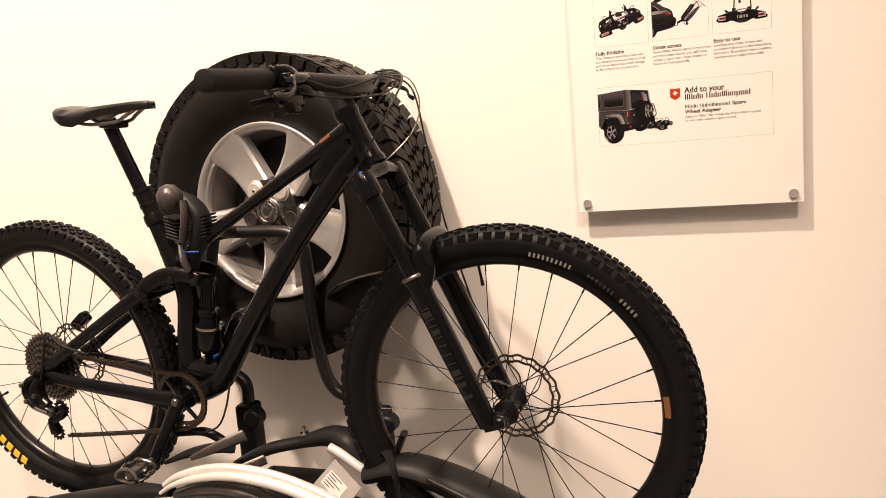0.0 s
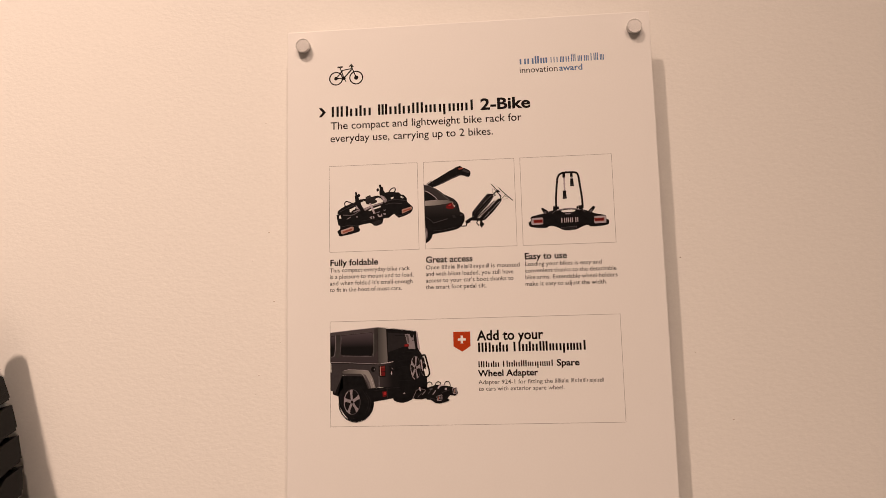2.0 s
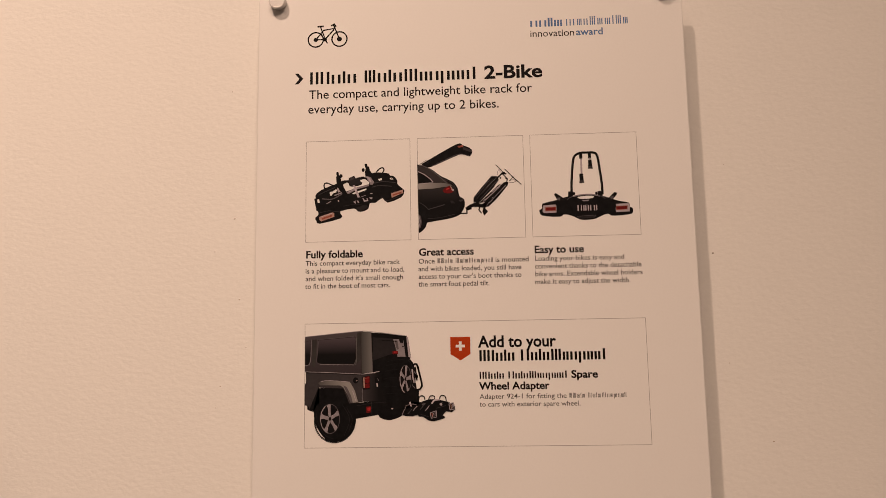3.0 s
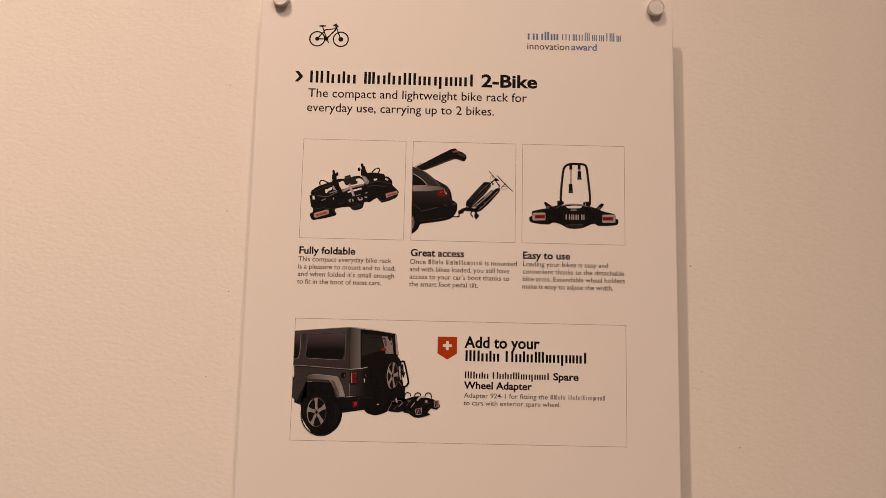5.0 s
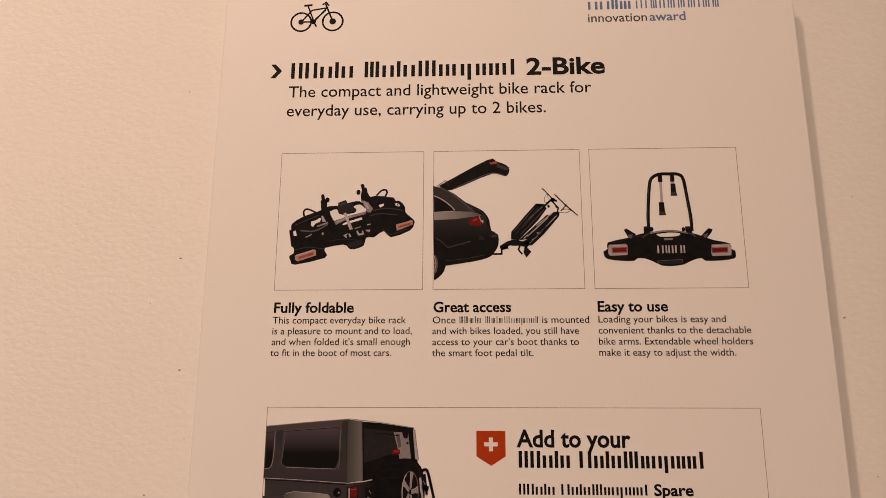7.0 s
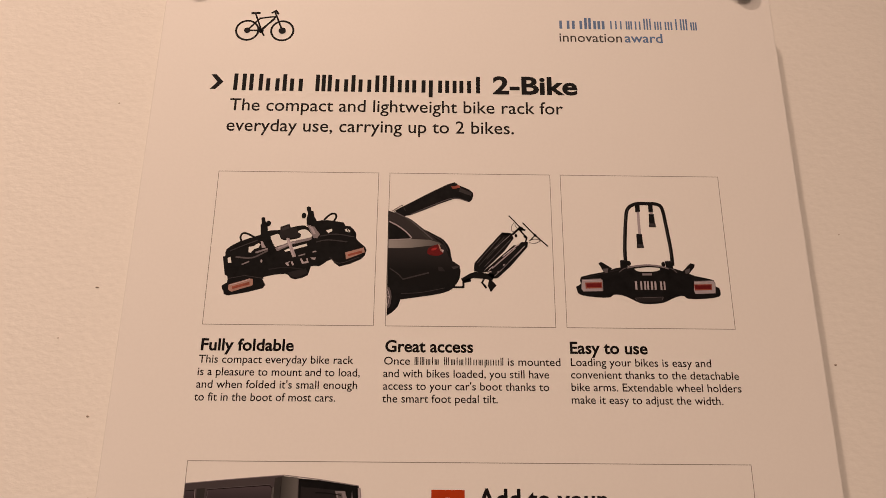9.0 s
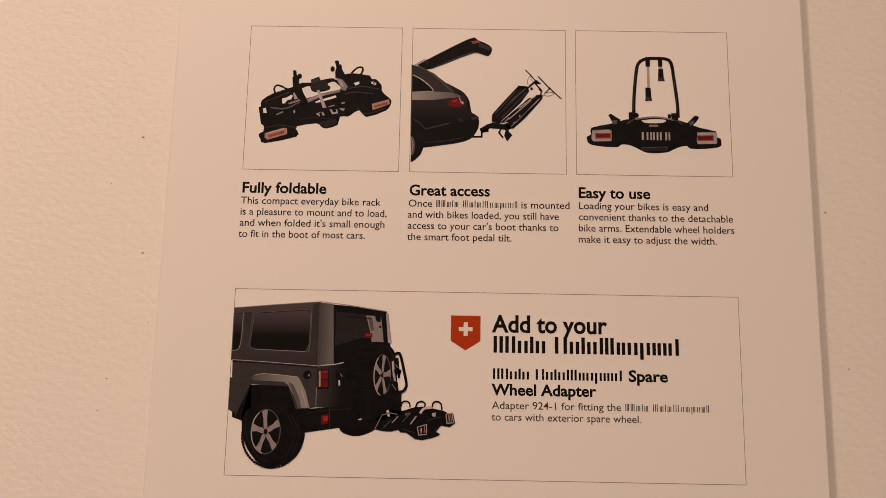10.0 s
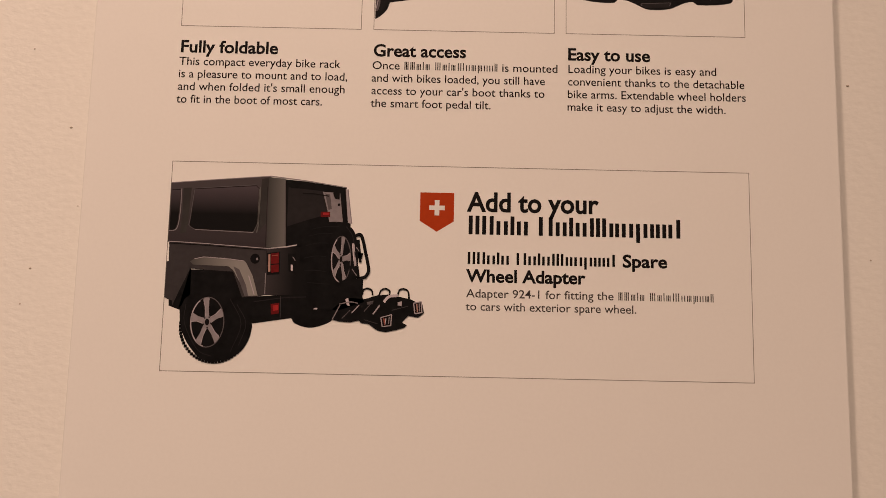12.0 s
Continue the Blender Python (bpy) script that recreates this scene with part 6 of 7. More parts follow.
cable([(0.90, 0.145, 0.662), (0.975, 0.105, 0.650), (1.005, 0.085, 0.60), (0.995, 0.06, 0.545), (0.955, 0.012, 0.495), (0.934, -0.048, 0.478)], 0.0014, STEEL)
cable([(0.90, 0.150, 0.660), (0.97, 0.13, 0.63), (1.00, 0.115, 0.52), (1.035, 0.10, 0.36), (1.07, 0.098, 0.24), (1.115, 0.092, 0.10)], 0.0021, HOSE)
cable([(0.530, -0.02, 0.0), (0.520, -0.035, -0.06), (0.495, -0.04, -0.105), (0.45, -0.04, -0.125), (0.42, -0.04, -0.125)], 0.0024, HOSE)
cable([(0.16, -0.07, 0.06), (0.10, -0.085, 0.085), (0.06, -0.082, 0.11), (0.03, -0.078, 0.05), (0.012, -0.088, -0.03)], 0.0024, HOSE)

# Brake calipers
bm = box(bmesh.new(), (-0.016, -0.014, -0.030), (0.016, 0.014, 0.030), 0.007, 3, pose(1.118, 0.076, 0.075, 0, -28, 0))
caliper = part("front_caliper", bm, FORK_BLACK, bike, "black brake caliper", True)
part("caliper_bolt", lathe(bmesh.new(), [(0.0, 0.004), (0.004, 0.004), (0.0048, 0.002), (0.0048, -0.003)], 12, pose(1.112, 0.060, 0.092, 90)), BLUE, caliper, "", True)
bm = box(bmesh.new(), (-0.026, -0.014, -0.015), (0.026, 0.014, 0.015), 0.006, 3, pose(0.012, 0.066, 0.090, 0, -38, 0))
part("rear_caliper", bm, FORK_BLACK, bike, "black brake caliper", True)

# Drivetrain
BB = Vector((0.408, 0, -0.041))
bm = bmesh.new()
sprocket(bm, 0.0665, 32, -0.0012, 0.0012, 0.010)
chainring = part("chainring", bm, BRONZE, bike, "steel chainring", False, Matrix.Translation(BB + Vector((0, -0.049, 0))) @ SIDE)
for k in range(4):
    a = 2 * math.pi * k / 4 + 0.5
    part("ring_arm", sweep(bmesh.new(), [(0.012 * math.cos(a), 0.012 * math.sin(a), 0.001), (0.059 * math.cos(a + 0.18), 0.059 * math.sin(a + 0.18), 0)], [0.008, 0.006], 8, 0.4, (0, 0, 1)), BLACK_METAL, chainring, "", True)
for s in (-1, 1):
    d = Vector((-0.082, 0, -0.148)) * (1 if s < 0 else -1)
    p0, p1 = BB + Vector((0, 0.058 * s, 0)), BB + d + Vector((0, 0.076 * s, 0))
    bm = sweep(bmesh.new(), [p0 - d * 0.08, p0, p0 + d * 0.12, p0.lerp(p1, 0.5), p0.lerp(p1, 0.9), p1, p1 + d * 0.07], [0.012, 0.019, 0.0175, 0.0145, 0.0145, 0.0155, 0.009], 18, 0.62, (0, 1, 0) if False else tuple(Vector((d.z, 0, -d.x)).normalized()))
    crank = part("crank_arm", bm, FORK_BLACK, bike, "black crank arm", True)
    part("crank_bolt", lathe(bmesh.new(), [(0.0, 0.012), (0.008, 0.012), (0.0095, 0.010), (0.0095, 0.0)], 18, Matrix.Translation(p0 + Vector((0, 0.004 * s, 0))) @ pose(0, 0, 0, 90 if s < 0 else -90)), STEEL, crank, "", True)
    c = p1 + Vector((0, 0.062 * s, 0))
    bm = rod(bmesh.new(), p1, c + Vector((0, 0.02 * s, 0)), 0.007, 14)
    pedal = part("pedal", bm, STEEL, bike, "bare metal clipless pedal", True)
    rr = random.Random(7)
    bm = bmesh.new()
    for yy in (-0.026, 0.026):
        sweep(bm, [c + Vector((0.030 * math.cos(t), yy * (1 + 0.15 * math.cos(2 * t)), 0.017 * math.sin(t))) for t in [2 * math.pi * k / 16 for k in range(17)]], 0.0042, 8, cap=False)
    box(bm, (-0.012, -0.024, -0.010), (0.012, 0.024, 0.010), 0.004, 2, Matrix.Translation(c))
    part("pedal_body", bm, STEEL, pedal, "", True)
    for xx, zz in ((-0.022, 0.010), (0.022, -0.010)):
        part("pedal_clip", sweep(bmesh.new(), [c + Vector((xx, -0.024, zz)), c + Vector((xx * 1.25, 0, zz * 1.3)), c + Vector((xx, 0.024, zz))], 0.0042, 8), CHROME, pedal, "", True)

# Chain: links along its run, made as one part
def chain_run(points, pitch=0.0127):
    pts = spline([(x, -0.049, z) for x, z in points], 24)
    bm = bmesh.new()
    dist, k = 0.0, 0
    for a, b in zip(pts, pts[1:]):
        seg = (b - a).length
        while dist <= seg:
            q = a.lerp(b, dist / seg)
            ang = -math.degrees(math.atan2(b.z - a.z, b.x - a.x))
            w = 0.0042 if k % 2 else 0.0030
            m = Matrix.Translation(q) @ pose(0, 0, 0, 0, ang, 0)
            for s in (-1, 1):
                box(bm, (-0.0078, w * s - 0.0006, -0.0042), (0.0078, w * s + 0.0006, 0.0042), 0, 1, m)
            box(bm, (-0.0022, -w, -0.0022), (0.0022, w, 0.0022), 0, 1, m)
            dist += pitch
            k += 1
        dist -= seg
    return bm


part("chain", chain_run([(0.045, 0.044), (0.12, 0.041), (0.25, 0.031), (0.380, 0.0215), (0.425, 0.022), (0.462, 0.0), (0.474, -0.041), (0.462, -0.082), (0.430, -0.108), (0.385, -0.120), (0.25, -0.144), (0.10, -0.168), (0.028, -0.178)]), BRONZE, bike, "oiled steel chain")
bm = sweep(bmesh.new(), spline([(0.008, -0.082, -0.012), (0.002, -0.092, -0.040), (0.016, -0.094, -0.066), (0.030, -0.088, -0.082)], 5), [0.017, 0.021, 0.018, 0.014], 14, 0.7, (0, 1, 0))
derailleur = part("rear_derailleur", bm, BLACK_METAL, bike, "black rear derailleur", True)
for pts, rr_, mat in (
    ([(-0.002, -0.084, -0.006), (-0.022, -0.090, -0.018), (-0.026, -0.096, -0.040), (-0.016, -0.100, -0.062)], [0.010, 0.0125, 0.014, 0.012], BLACK_METAL),
    ([(-0.016, -0.102, -0.062), (0.006, -0.104, -0.074), (0.036, -0.102, -0.080), (0.058, -0.098, -0.088)], [0.011, 0.0125, 0.014, 0.012], FORK_BLACK),
    ([(-0.010, -0.088, -0.030), (0.012, -0.094, -0.052), (0.034, -0.094, -0.070)], [0.007, 0.008, 0.007], STEEL),
):
    part("derailleur_link", sweep(bmesh.new(), spline(pts, 5), rr_, 12, 0.75, (0, 1, 0)), mat, derailleur, "", True)
for x, z in ((-0.022, -0.020), (-0.016, -0.062), (0.056, -0.088), (0.014, -0.045)):
    part("derailleur_bolt", lathe(bmesh.new(), [(0.0, 0.006), (0.003, 0.006), (0.0036, 0.004), (0.006, 0.004), (0.0064, -0.002)], 14, pose(x, -0.111, z, 90)), STEEL, derailleur, "", True)
for y in (-0.079, -0.067):
    bm = sweep(bmesh.new(), spline([(0.056, y, -0.086), (0.044, y, -0.112), (0.014, y, -0.128), (0.020, y, -0.160)], 5), [0.014, 0.009, 0.011, 0.017], 12, 0.15, (1, 0, 0))
    part("derailleur_cage", bm, FORK_BLACK, derailleur, "", True)
for x, z in ((0.050, -0.092), (0.022, -0.156)):
    bm = bmesh.new()
    sprocket(bm, 0.0215, 13, -0.0012, 0.0012, 0.008)
    part("jockey_wheel", bm, BLACK_METAL, derailleur, "", False, pose(x, -0.073, z, 90))
    part("jockey_bolt", lathe(bmesh.new(), [(0.0, 0.009), (0.006, 0.009), (0.010, 0.006), (0.010, -0.006)], 16, pose(x, -0.073, z, 90)), DARK_STEEL, derailleur, "", True)
bm = box(bmesh.new(), (-0.020, -0.0012, -0.005), (0.020, 0.0012, 0.005), 0.0008, 1, pose(0.034, -0.1175, -0.079, 0, 14, 0))
part("derailleur_mark", bm, PALE, derailleur, "pale marking on the derailleur")

# The bike rack that carries the bike: platform, hoop, arm with clamp, wheel trays and straps.
RACK_ALU = shader("rack_aluminium", (0.74, 0.73, 0.72), 0.35, metal=0.35, grain=0.1, grain_scale=300, wear=0.3, wear_scale=12, rough_var=0.08)
RACK_BLACK = shader("rack_plastic", (0.0052, 0.0058, 0.0072), 0.5, spec=0.25, grain=0.2, grain_scale=300, wear=0.3, wear_scale=8, wear_to=(0.012, 0.011, 0.011), bump=0.0001, bump_scale=700, rough_var=0.08)
RACK_STEEL = shader("rack_powder_coat", (0.0045, 0.005, 0.006), 0.4, spec=0.4, grain=0.2, grain_scale=700, bump=0.0001, bump_scale=1200)
LABEL = shader("label_paper", (0.55, 0.55, 0.54), 0.5, grain=0.03, grain_scale=300)
PLATE_GREY = shader("plate_grey", (0.34, 0.33, 0.32), 0.45, metal=0.4, grain=0.1, grain_scale=300)
KNOB_GREY = shader("knob_grey", (0.05, 0.045, 0.044), 0.34, grain=0.15, grain_scale=300, rough_var=0.06)

rack = thing("bike_rack", pose(-0.0004, 0.0481, -0.0387) @ Matrix.Diagonal((1.026, 1.026, 1.026, 1)), "black and silver towbar bike rack under the mountain bike", "bike rack")

# platform: a moulded black body between the wheels
bm = bmesh.new()
rows = []
for x, half, top in ((-1.28, 0.08, 0.63), (-1.22, 0.11, 0.66), (-1.10, 0.13, 0.69), (-0.93, 0.14, 0.70), (-0.78, 0.135, 0.69), (-0.66, 0.12, 0.67), (-0.60, 0.08, 0.64)):
    rows.append([bm.verts.new((x, -0.50 + y, z)) for y, z in ((-half, top - 0.13), (-half * 1.02, top - 0.05), (-half * 0.9, top - 0.012), (-half * 0.5, top), (half * 0.5, top), (half * 0.9, top - 0.012), (half * 1.02, top - 0.05), (half, top - 0.13))])
for p, q in zip(rows, rows[1:]):
    for i in range(8):
        bm.faces.new((p[i], q[i], q[(i + 1) % 8], p[(i + 1) % 8]))
bm.faces.new(rows[0]), bm.faces.new(rows[-1][::-1])
body = part("platform", bm, RACK_BLACK, rack, "moulded black plastic platform", True)

# the silver handle bow in front, of two parallel rails
for dz, dy, r in ((0.0, 0.0, (0.005, 0.0075, 0.0095, 0.0105, 0.0105, 0.0105, 0.0105, 0.0105)), (-0.012, -0.014, (0.004, 0.006, 0.0085, 0.0095, 0.0095, 0.0095, 0.0095, 0.0095))):
    bm = sweep(bmesh.new(), spline([(-1.09, -0.62 + dy, 0.795 + dz), (-1.055, -0.62 + dy, 0.816 + dz), (-1.0, -0.62 + dy, 0.834 + dz), (-0.93, -0.62 + dy, 0.845 + dz), (-0.85, -0.62 + dy, 0.842 + dz), (-0.77, -0.62 + dy, 0.826 + dz), (-0.69, -0.62 + dy, 0.797 + dz), (-0.62, -0.62 + dy, 0.76 + dz)], 6), list(r), 16)
    part("handle_rail", bm, RACK_ALU, rack, "bowed silver aluminium rail", True)
bm = sweep(bmesh.new(), spline([(-0.779, -0.44, 0.820), (-0.755, -0.44, 0.808), (-0.724, -0.44, 0.787), (-0.674, -0.44, 0.754)], 5), 0.0105, 16)
part("cross_rail", bm, RACK_ALU, rack, "silver aluminium cross rail", True)
for pts in ([(-1.085, -0.53, 0.815), (-1.05, -0.52, 0.828), (-1.01, -0.505, 0.843), (-0.965, -0.485, 0.858)],):
    part("side_rail", sweep(bmesh.new(), spline(pts, 5), [0.006, 0.010, 0.013, 0.015], 12, 0.4, (0, 0, 1)), STEEL, rack, "flat silver side rail", True)
    part("side_rail", sweep(bmesh.new(), spline([(x + 0.06, y - 0.02, z - 0.045) for x, y, z in pts], 5), [0.008, 0.011, 0.012, 0.012], 12, 0.45, (0, 0, 1)), STEEL, rack, "flat grey side rail", True)

bm = sweep(bmesh.new(), spline([(-1.07, -0.605, 0.770), (-0.99, -0.60, 0.790), (-0.91, -0.595, 0.788), (-0.84, -0.59, 0.762)], 6), [0.018, 0.032, 0.032, 0.016], 14, 0.55, (0, 1, 0))
part("bow_panel", bm, KNOB_GREY, rack, "dark grey panel under the bow", True)

# the plate with its sticker
M = pose(-0.705, -0.565, 0.798, 62, 14, -6) @ pose(0, 0, 0, 0, 0, -24)
bm = box(bmesh.new(), (-0.036, -0.036, -0.002), (0.050, 0.036, 0.002), 0.001, 1, M)
plate = part("type_plate", bm, PLATE_GREY, rack, "grey metal plate with a paper label")
part("sticker", box(bmesh.new(), (-0.026, -0.018, 0.0022), (0.026, 0.016, 0.0028), 0, 1, M), LABEL, plate, "white paper label")
for k in range(5):
    part("print_bar", box(bmesh.new(), (-0.022, 0.011 - 0.006 * k, 0.003), (-0.022 + (0.034, 0.022, 0.040, 0.028, 0.018)[k], 0.0128 - 0.006 * k, 0.0033), 0, 1, M), DULL, plate)

# wheel trays with their side walls and ratchet straps
for x0, z0, name in ((-1.53, 0.607, "rear"), (-0.342, 0.553, "front")):
    bm = bmesh.new()
    rows = []
    for k in range(9):
        u = -1 + k / 4
        x = x0 + 0.20 * u
        z = z0 - 0.006
        rows.append([bm.verts.new((x, -0.475 + y, z + h)) for y, h in ((-0.062, 0.012), (-0.052, 0.014), (-0.042, 0.004), (0.042, 0.004), (0.052, 0.014), (0.062, 0.012), (0.050, -0.022), (-0.050, -0.022))])
    for p, q in zip(rows, rows[1:]):
        for i in range(8):
            bm.faces.new((p[i], q[i], q[(i + 1) % 8], p[(i + 1) % 8]))
    bm.faces.new(rows[0]), bm.faces.new(rows[-1][::-1])
    tray = part("wheel_tray", bm, RACK_BLACK, rack, "black plastic wheel tray", True)
    s = 1 if name == "rear" else -1
    arm = [(x0 + 0.19 * s, -0.475, z0 - 0.005), (x0 + 0.33 * s, -0.475, z0 + 0.02), (x0 + 0.45 * s, -0.48, z0 + 0.04)]
    part("tray_arm", sweep(bmesh.new(), spline(arm, 4), 0.022, 12), RACK_ALU if s > 0 else RACK_BLACK, tray, "", True)
# strap that loops round the front tyre, and its free end
bm = sweep(bmesh.new(), spline([(-0.605, -0.415, 0.72), (-0.655, -0.44, 0.795), (-0.625, -0.475, 0.835), (-0.59, -0.515, 0.80), (-0.575, -0.53, 0.72)], 6), 0.013, 8, 0.18, (0, 1, 0))
part("wheel_strap", bm, RACK_BLACK, rack, "black ratchet strap round the tyre", True)
bm = sweep(bmesh.new(), spline([(-0.642, -0.445, 0.775), (-0.615, -0.45, 0.815), (-0.588, -0.45, 0.868)], 4), [0.016, 0.016, 0.015], 8, 0.5, (0, 1, 0))
part("strap_end", bm, RACK_BLACK, rack, "free end of a black strap", True)
# long black tray cover under the front wheel
bm = sweep(bmesh.new(), spline([(-0.68, -0.47, 0.775), (-0.59, -0.46, 0.795), (-0.48, -0.46, 0.768), (-0.37, -0.46, 0.722), (-0.22, -0.46, 0.64)], 6), [0.03, 0.045, 0.05, 0.05, 0.04], 14, 0.6, (0, 1, 0))
part("tray_cover", bm, RACK_BLACK, rack, "curved black tray cover", True)
bm = box(bmesh.new(), (-0.055, -0.003, -0.005), (0.055, 0.003, 0.005), 0.002, 1, pose(-0.47, -0.515, 0.775, 0, 24, 0))
part("tray_slot", bm, PLASTIC, rack, "")
bm = sweep(bmesh.new(), spline([(-1.50, -0.55, 0.685), (-1.40, -0.56, 0.705), (-1.28, -0.58, 0.735), (-1.17, -0.60, 0.765), (-1.08, -0.61, 0.775)], 6), [0.02, 0.028, 0.03, 0.024, 0.014], 14, 0.7, (0, 1, 0))
part("side_shell", bm, RACK_BLACK, rack, "low black side shell", True)
# black shells behind the bow
bm = sweep(bmesh.new(), spline([(-1.06, -0.40, 0.742), (-0.97, -0.40, 0.785), (-0.88, -0.39, 0.805), (-0.80, -0.385, 0.822), (-0.745, -0.40, 0.815), (-0.71, -0.42, 0.775)], 6), [0.014, 0.018, 0.018, 0.030, 0.033, 0.02], 14, 0.8, (0, 1, 0))
part("rear_shell", bm, RACK_BLACK, rack, "black moulded shell", True)
bm = sweep(bmesh.new(), spline([(-1.20, -0.48, 0.775), (-1.13, -0.47, 0.80), (-1.06, -0.46, 0.812), (-1.03, -0.44, 0.80)], 6), [0.008, 0.018, 0.02, 0.012], 12, 0.6, (0, 1, 0))
part("lever_shell", bm, RACK_BLACK, rack, "black release lever", True)
bm = sweep(bmesh.new(), spline([(-1.17, -0.46, 0.842), (-1.10, -0.45, 0.845), (-1.05, -0.45, 0.822), (-1.04, -0.45, 0.80)], 6), [0.008, 0.011, 0.011, 0.008], 12)
part("lever_bar", bm, RACK_BLACK, rack, "black lever bar", True)
bm = lathe(bmesh.new(), [(0.0, 0.02), (0.004, 0.02), (0.004, 0.008), (0.010, 0.007), (0.010, 0.0)], 14, pose(-0.866, -0.395, 0.826))
part("bolt", bm, CHROME, rack, "small bright bolt", True)

# hoop behind the bike
hoop = spline([(-1.075, -0.31, 0.80), (-1.070, -0.305, 0.87), (-1.076, -0.30, 0.915), (-1.11, -0.30, 0.945), (-1.135, -0.30, 1.0), (-1.14, -0.30, 1.15), (-1.12, -0.30, 1.27), (-1.09, -0.30, 1.299), (-1.0, -0.30, 1.299), (-0.905, -0.30, 1.294), (-0.868, -0.30, 1.262), (-0.863, -0.30, 1.18), (-0.863, -0.30, 1.09), (-0.856, -0.30, 1.01), (-0.845, -0.30, 0.95), (-0.832, -0.30, 0.918), (-0.810, -0.30, 0.896), (-0.772, -0.30, 0.888), (-0.735, -0.30, 0.882), (-0.714, -0.305, 0.855), (-0.71, -0.31, 0.79)], 5)
part("hoop", sweep(bmesh.new(), hoop, 0.0155, 18), RACK_STEEL, rack, "black bent steel hoop", True)
for x in (-1.072, -0.71):
    bm = box(bmesh.new(), (x - 0.024, -0.335, 0.72), (x + 0.026, -0.28, 0.865), 0.010, 3)
    foot = part("hoop_foot", bm, RACK_BLACK, rack, "black hoop socket", True)
    bm = lathe(bmesh.new(), [(0.0, 0.034), (0.018, 0.034), (0.022, 0.030), (0.023, 0.0), (0.0, 0.0)], 24, pose(x + 0.034, -0.318, 0.838, 90))
    part("socket_knob", bm, RACK_BLACK, foot, "round black knob", True)

# arm and clamp that hold the frame, with a grey knob
bm = rod(bmesh.new(), (-1.05, -0.30, 1.30), (-1.048, -0.44, 1.33), 0.015, 16)
arm = part("holding_arm", bm, RACK_STEEL, rack, "black holding arm", True)
bm = sweep(bmesh.new(), spline([(-1.058, -0.475, 1.408), (-1.034, -0.475, 1.392), (-1.012, -0.475, 1.36), (-1.02, -0.475, 1.315), (-1.045, -0.475, 1.268), (-1.05, -0.475, 1.24)], 5), [0.018, 0.024, 0.026, 0.027, 0.022, 0.014], 14, 0.7, (0, 1, 0))
jaw = part("clamp_jaw", bm, RACK_BLACK, rack, "black ribbed frame clamp", True)
for k in range(7):
    for dx in (-0.052, 0.022):
        bm = box(bmesh.new(), (-0.017, -0.024, -0.0022), (0.017, 0.024, 0.0022), 0.001, 1, pose(-1.03 + dx, -0.47, 1.315 + 0.0075 * k, 0, -12 if dx > 0 else 18, 0))
        part("clamp_rib", bm, RACK_BLACK, jaw)
bm = sweep(bmesh.new(), spline([(-1.03, -0.505, 1.40), (-1.028, -0.51, 1.36), (-1.045, -0.505, 1.31)], 5), [0.010, 0.0125, 0.011], 12, 0.6, (0, 1, 0))
part("clamp_strap", bm, KNOB_GREY, rack, "dark grey clamp strap", True)
bm = sweep(bmesh.new(), spline([(-1.055, -0.50, 1.30), (-1.046, -0.508, 1.27), (-1.04, -0.505, 1.245)], 5), [0.009, 0.012, 0.010], 12, 0.6, (0, 1, 0))
part("clamp_strap", bm, KNOB_GREY, rack, "dark grey clamp strap", True)
bm = lathe(bmesh.new(), [(0.0, 0.029), (0.012, 0.0275), (0.021, 0.022), (0.0275, 0.012), (0.029, 0.0), (0.028, -0.012), (0.024, -0.022), (0.014, -0.026), (0.0, -0.027)], 10)
knob = part("clamp_knob", bm, KNOB_GREY, rack, "grey faceted lock knob", True, pose(-1.066, -0.50, 1.408, 60, 40, 0))
bm = sweep(bmesh.new(), spline([(-1.04, -0.515, 1.290), (-1.02, -0.525, 1.289), (-1.0, -0.515, 1.288)], 5), 0.0022, 10)
part("clamp_pin", bm, BLUE, rack, "thin blue clamp edge", True)
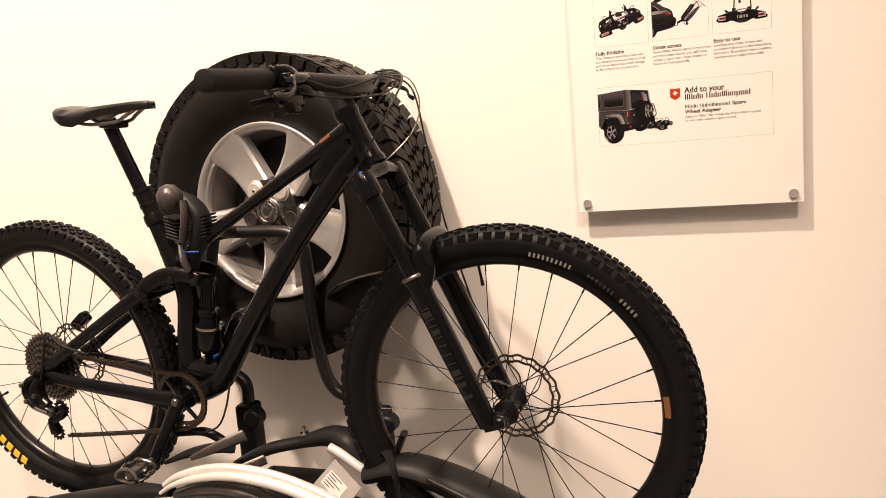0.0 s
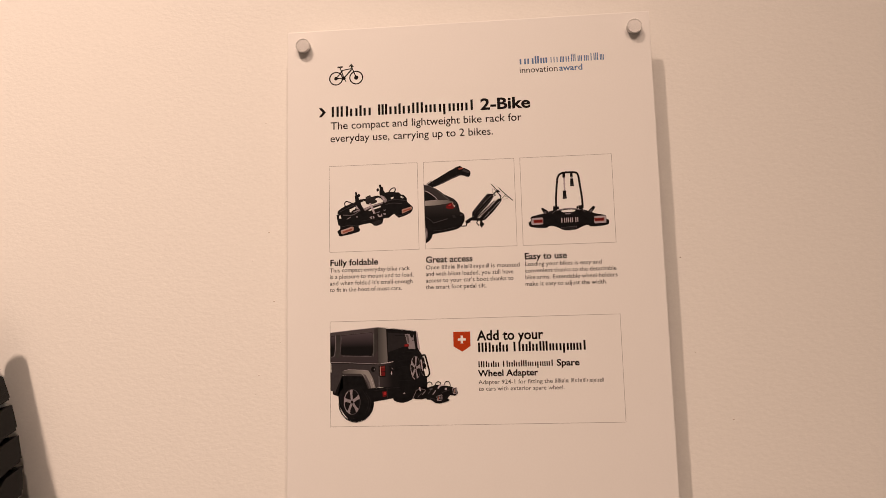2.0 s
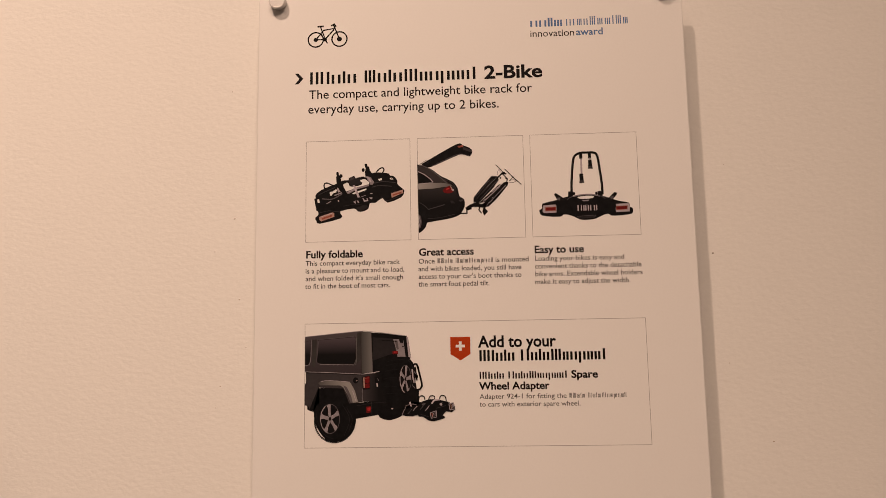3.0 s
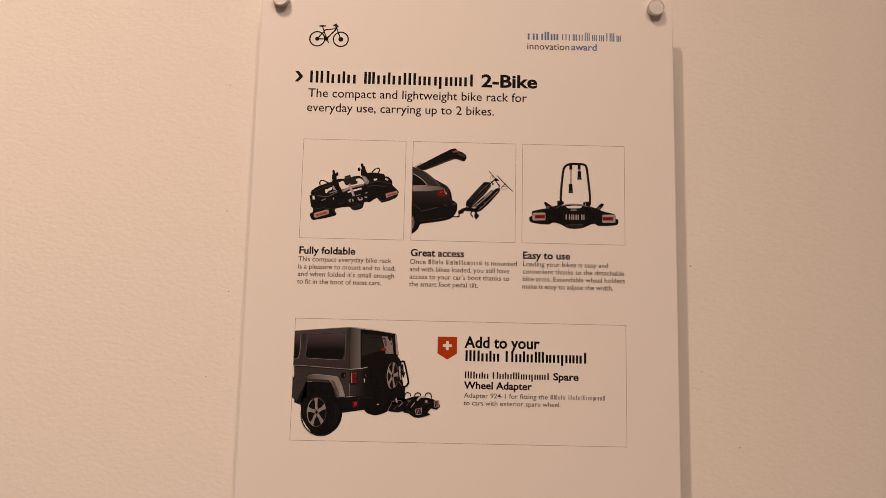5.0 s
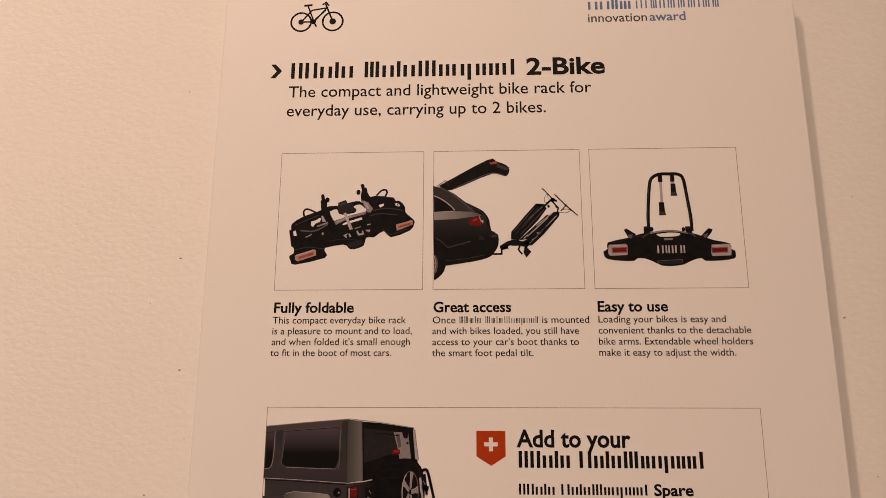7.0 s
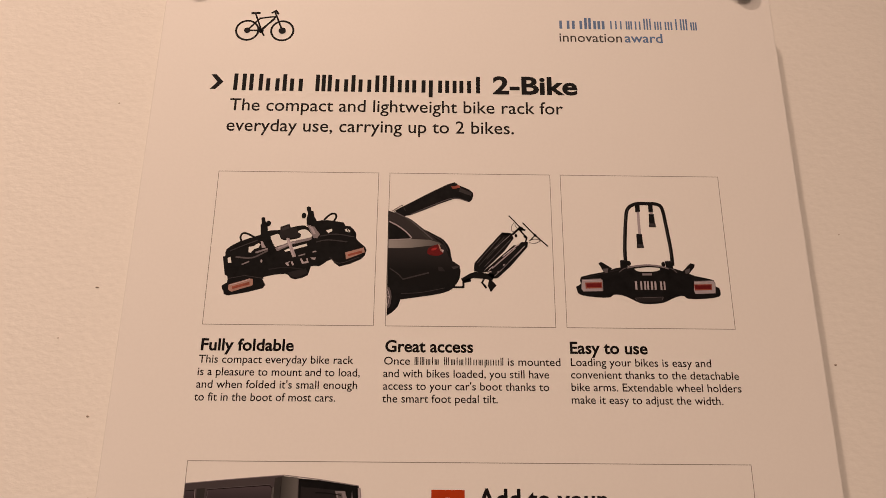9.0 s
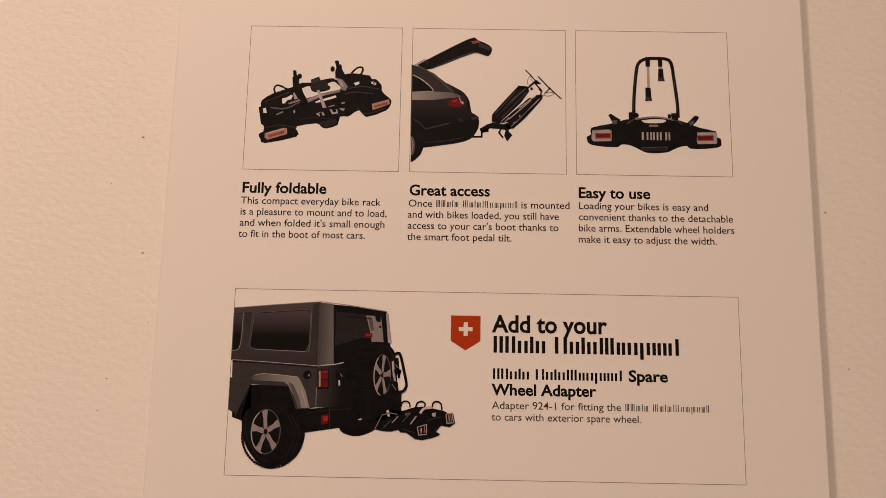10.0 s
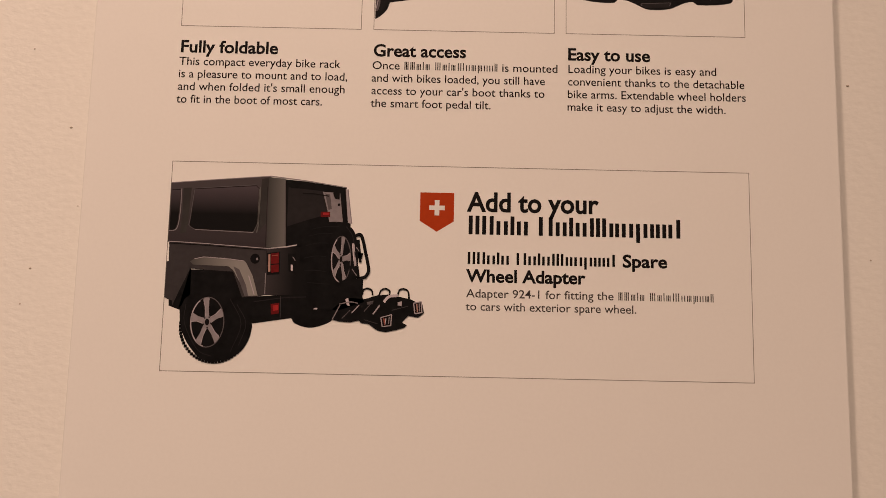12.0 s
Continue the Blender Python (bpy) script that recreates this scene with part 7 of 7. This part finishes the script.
# loose strap tail behind the fork
bm = sweep(bmesh.new(), spline([(-0.83, -0.275, 1.13), (-0.78, -0.30, 1.165), (-0.715, -0.31, 1.185), (-0.665, -0.315, 1.195)], 5), [0.004, 0.014, 0.018, 0.016], 8, 0.15, (0, 1, 0))
part("strap_tail", bm, KNOB_GREY, rack, "loose grey strap tail", True)
# column down to the floor
bm = box(bmesh.new(), (-1.03, -0.42, 0.0385), (-0.81, -0.30, 0.70), 0.012, 2)
part("stand_column", bm, RACK_STEEL, rack, "black steel column down to the floor", True)
bm = box(bmesh.new(), (-1.25, -0.72, 0.0378), (-0.60, -0.14, 0.05), 0.004, 1)
part("base_plate", bm, RACK_STEEL, rack, "black steel base plate on the floor", True)

# Standoff pins of the poster.
for u, v in ((-0.2265, 0.3275), (0.2285, 0.3275), (-0.2285, -0.3285), (0.2285, -0.3285)):
    bm = lathe(bmesh.new(), [(0.0, 0.0074), (0.0084, 0.0074), (0.0088, 0.0078), (0.0096, 0.0078), (0.0100, 0.0072), (0.0100, 0.0), (0.006, 0.0), (0.006, -0.039), (0.0, -0.039)], 32, pose(0, 0, 0, 90))
    part("standoff_pin", bm, M_PIN, poster, "round satin metal standoff pin", True, pose(u, 0, v))

# Small scuffs and filler dots on the wall.
rnd = random.Random(11)
for x, z, r in ((-0.279, 1.602, 0.0014), (-0.2865, 1.70, 0.0013), (-0.300, 1.50, 0.0012), (-0.305, 1.475, 0.0010), (0.281, 1.645, 0.0013), (0.292, 1.518, 0.0012), (-0.292, 1.86, 0.0012), (-0.345, 1.40, 0.0010), (0.335, 1.43, 0.0011), (-0.31, 1.66, 0.0008), (0.30, 1.75, 0.0010), (-0.27, 1.545, 0.0009)):
    bm = lathe(bmesh.new(), [(0.0, 0.0006), (r * 0.6, 0.0005), (r, 0.0)], 10, Matrix.Translation((x, 0.009, z)) @ pose(0, 0, 0, 90) @ Matrix.Diagonal((rnd.uniform(0.5, 1.2), rnd.uniform(0.35, 0.75), 1, 1)))
    tagged(part("wall_mark", bm, M_MARK), "tiny dark scuff on the wall paint", "scuff", kind="structure")
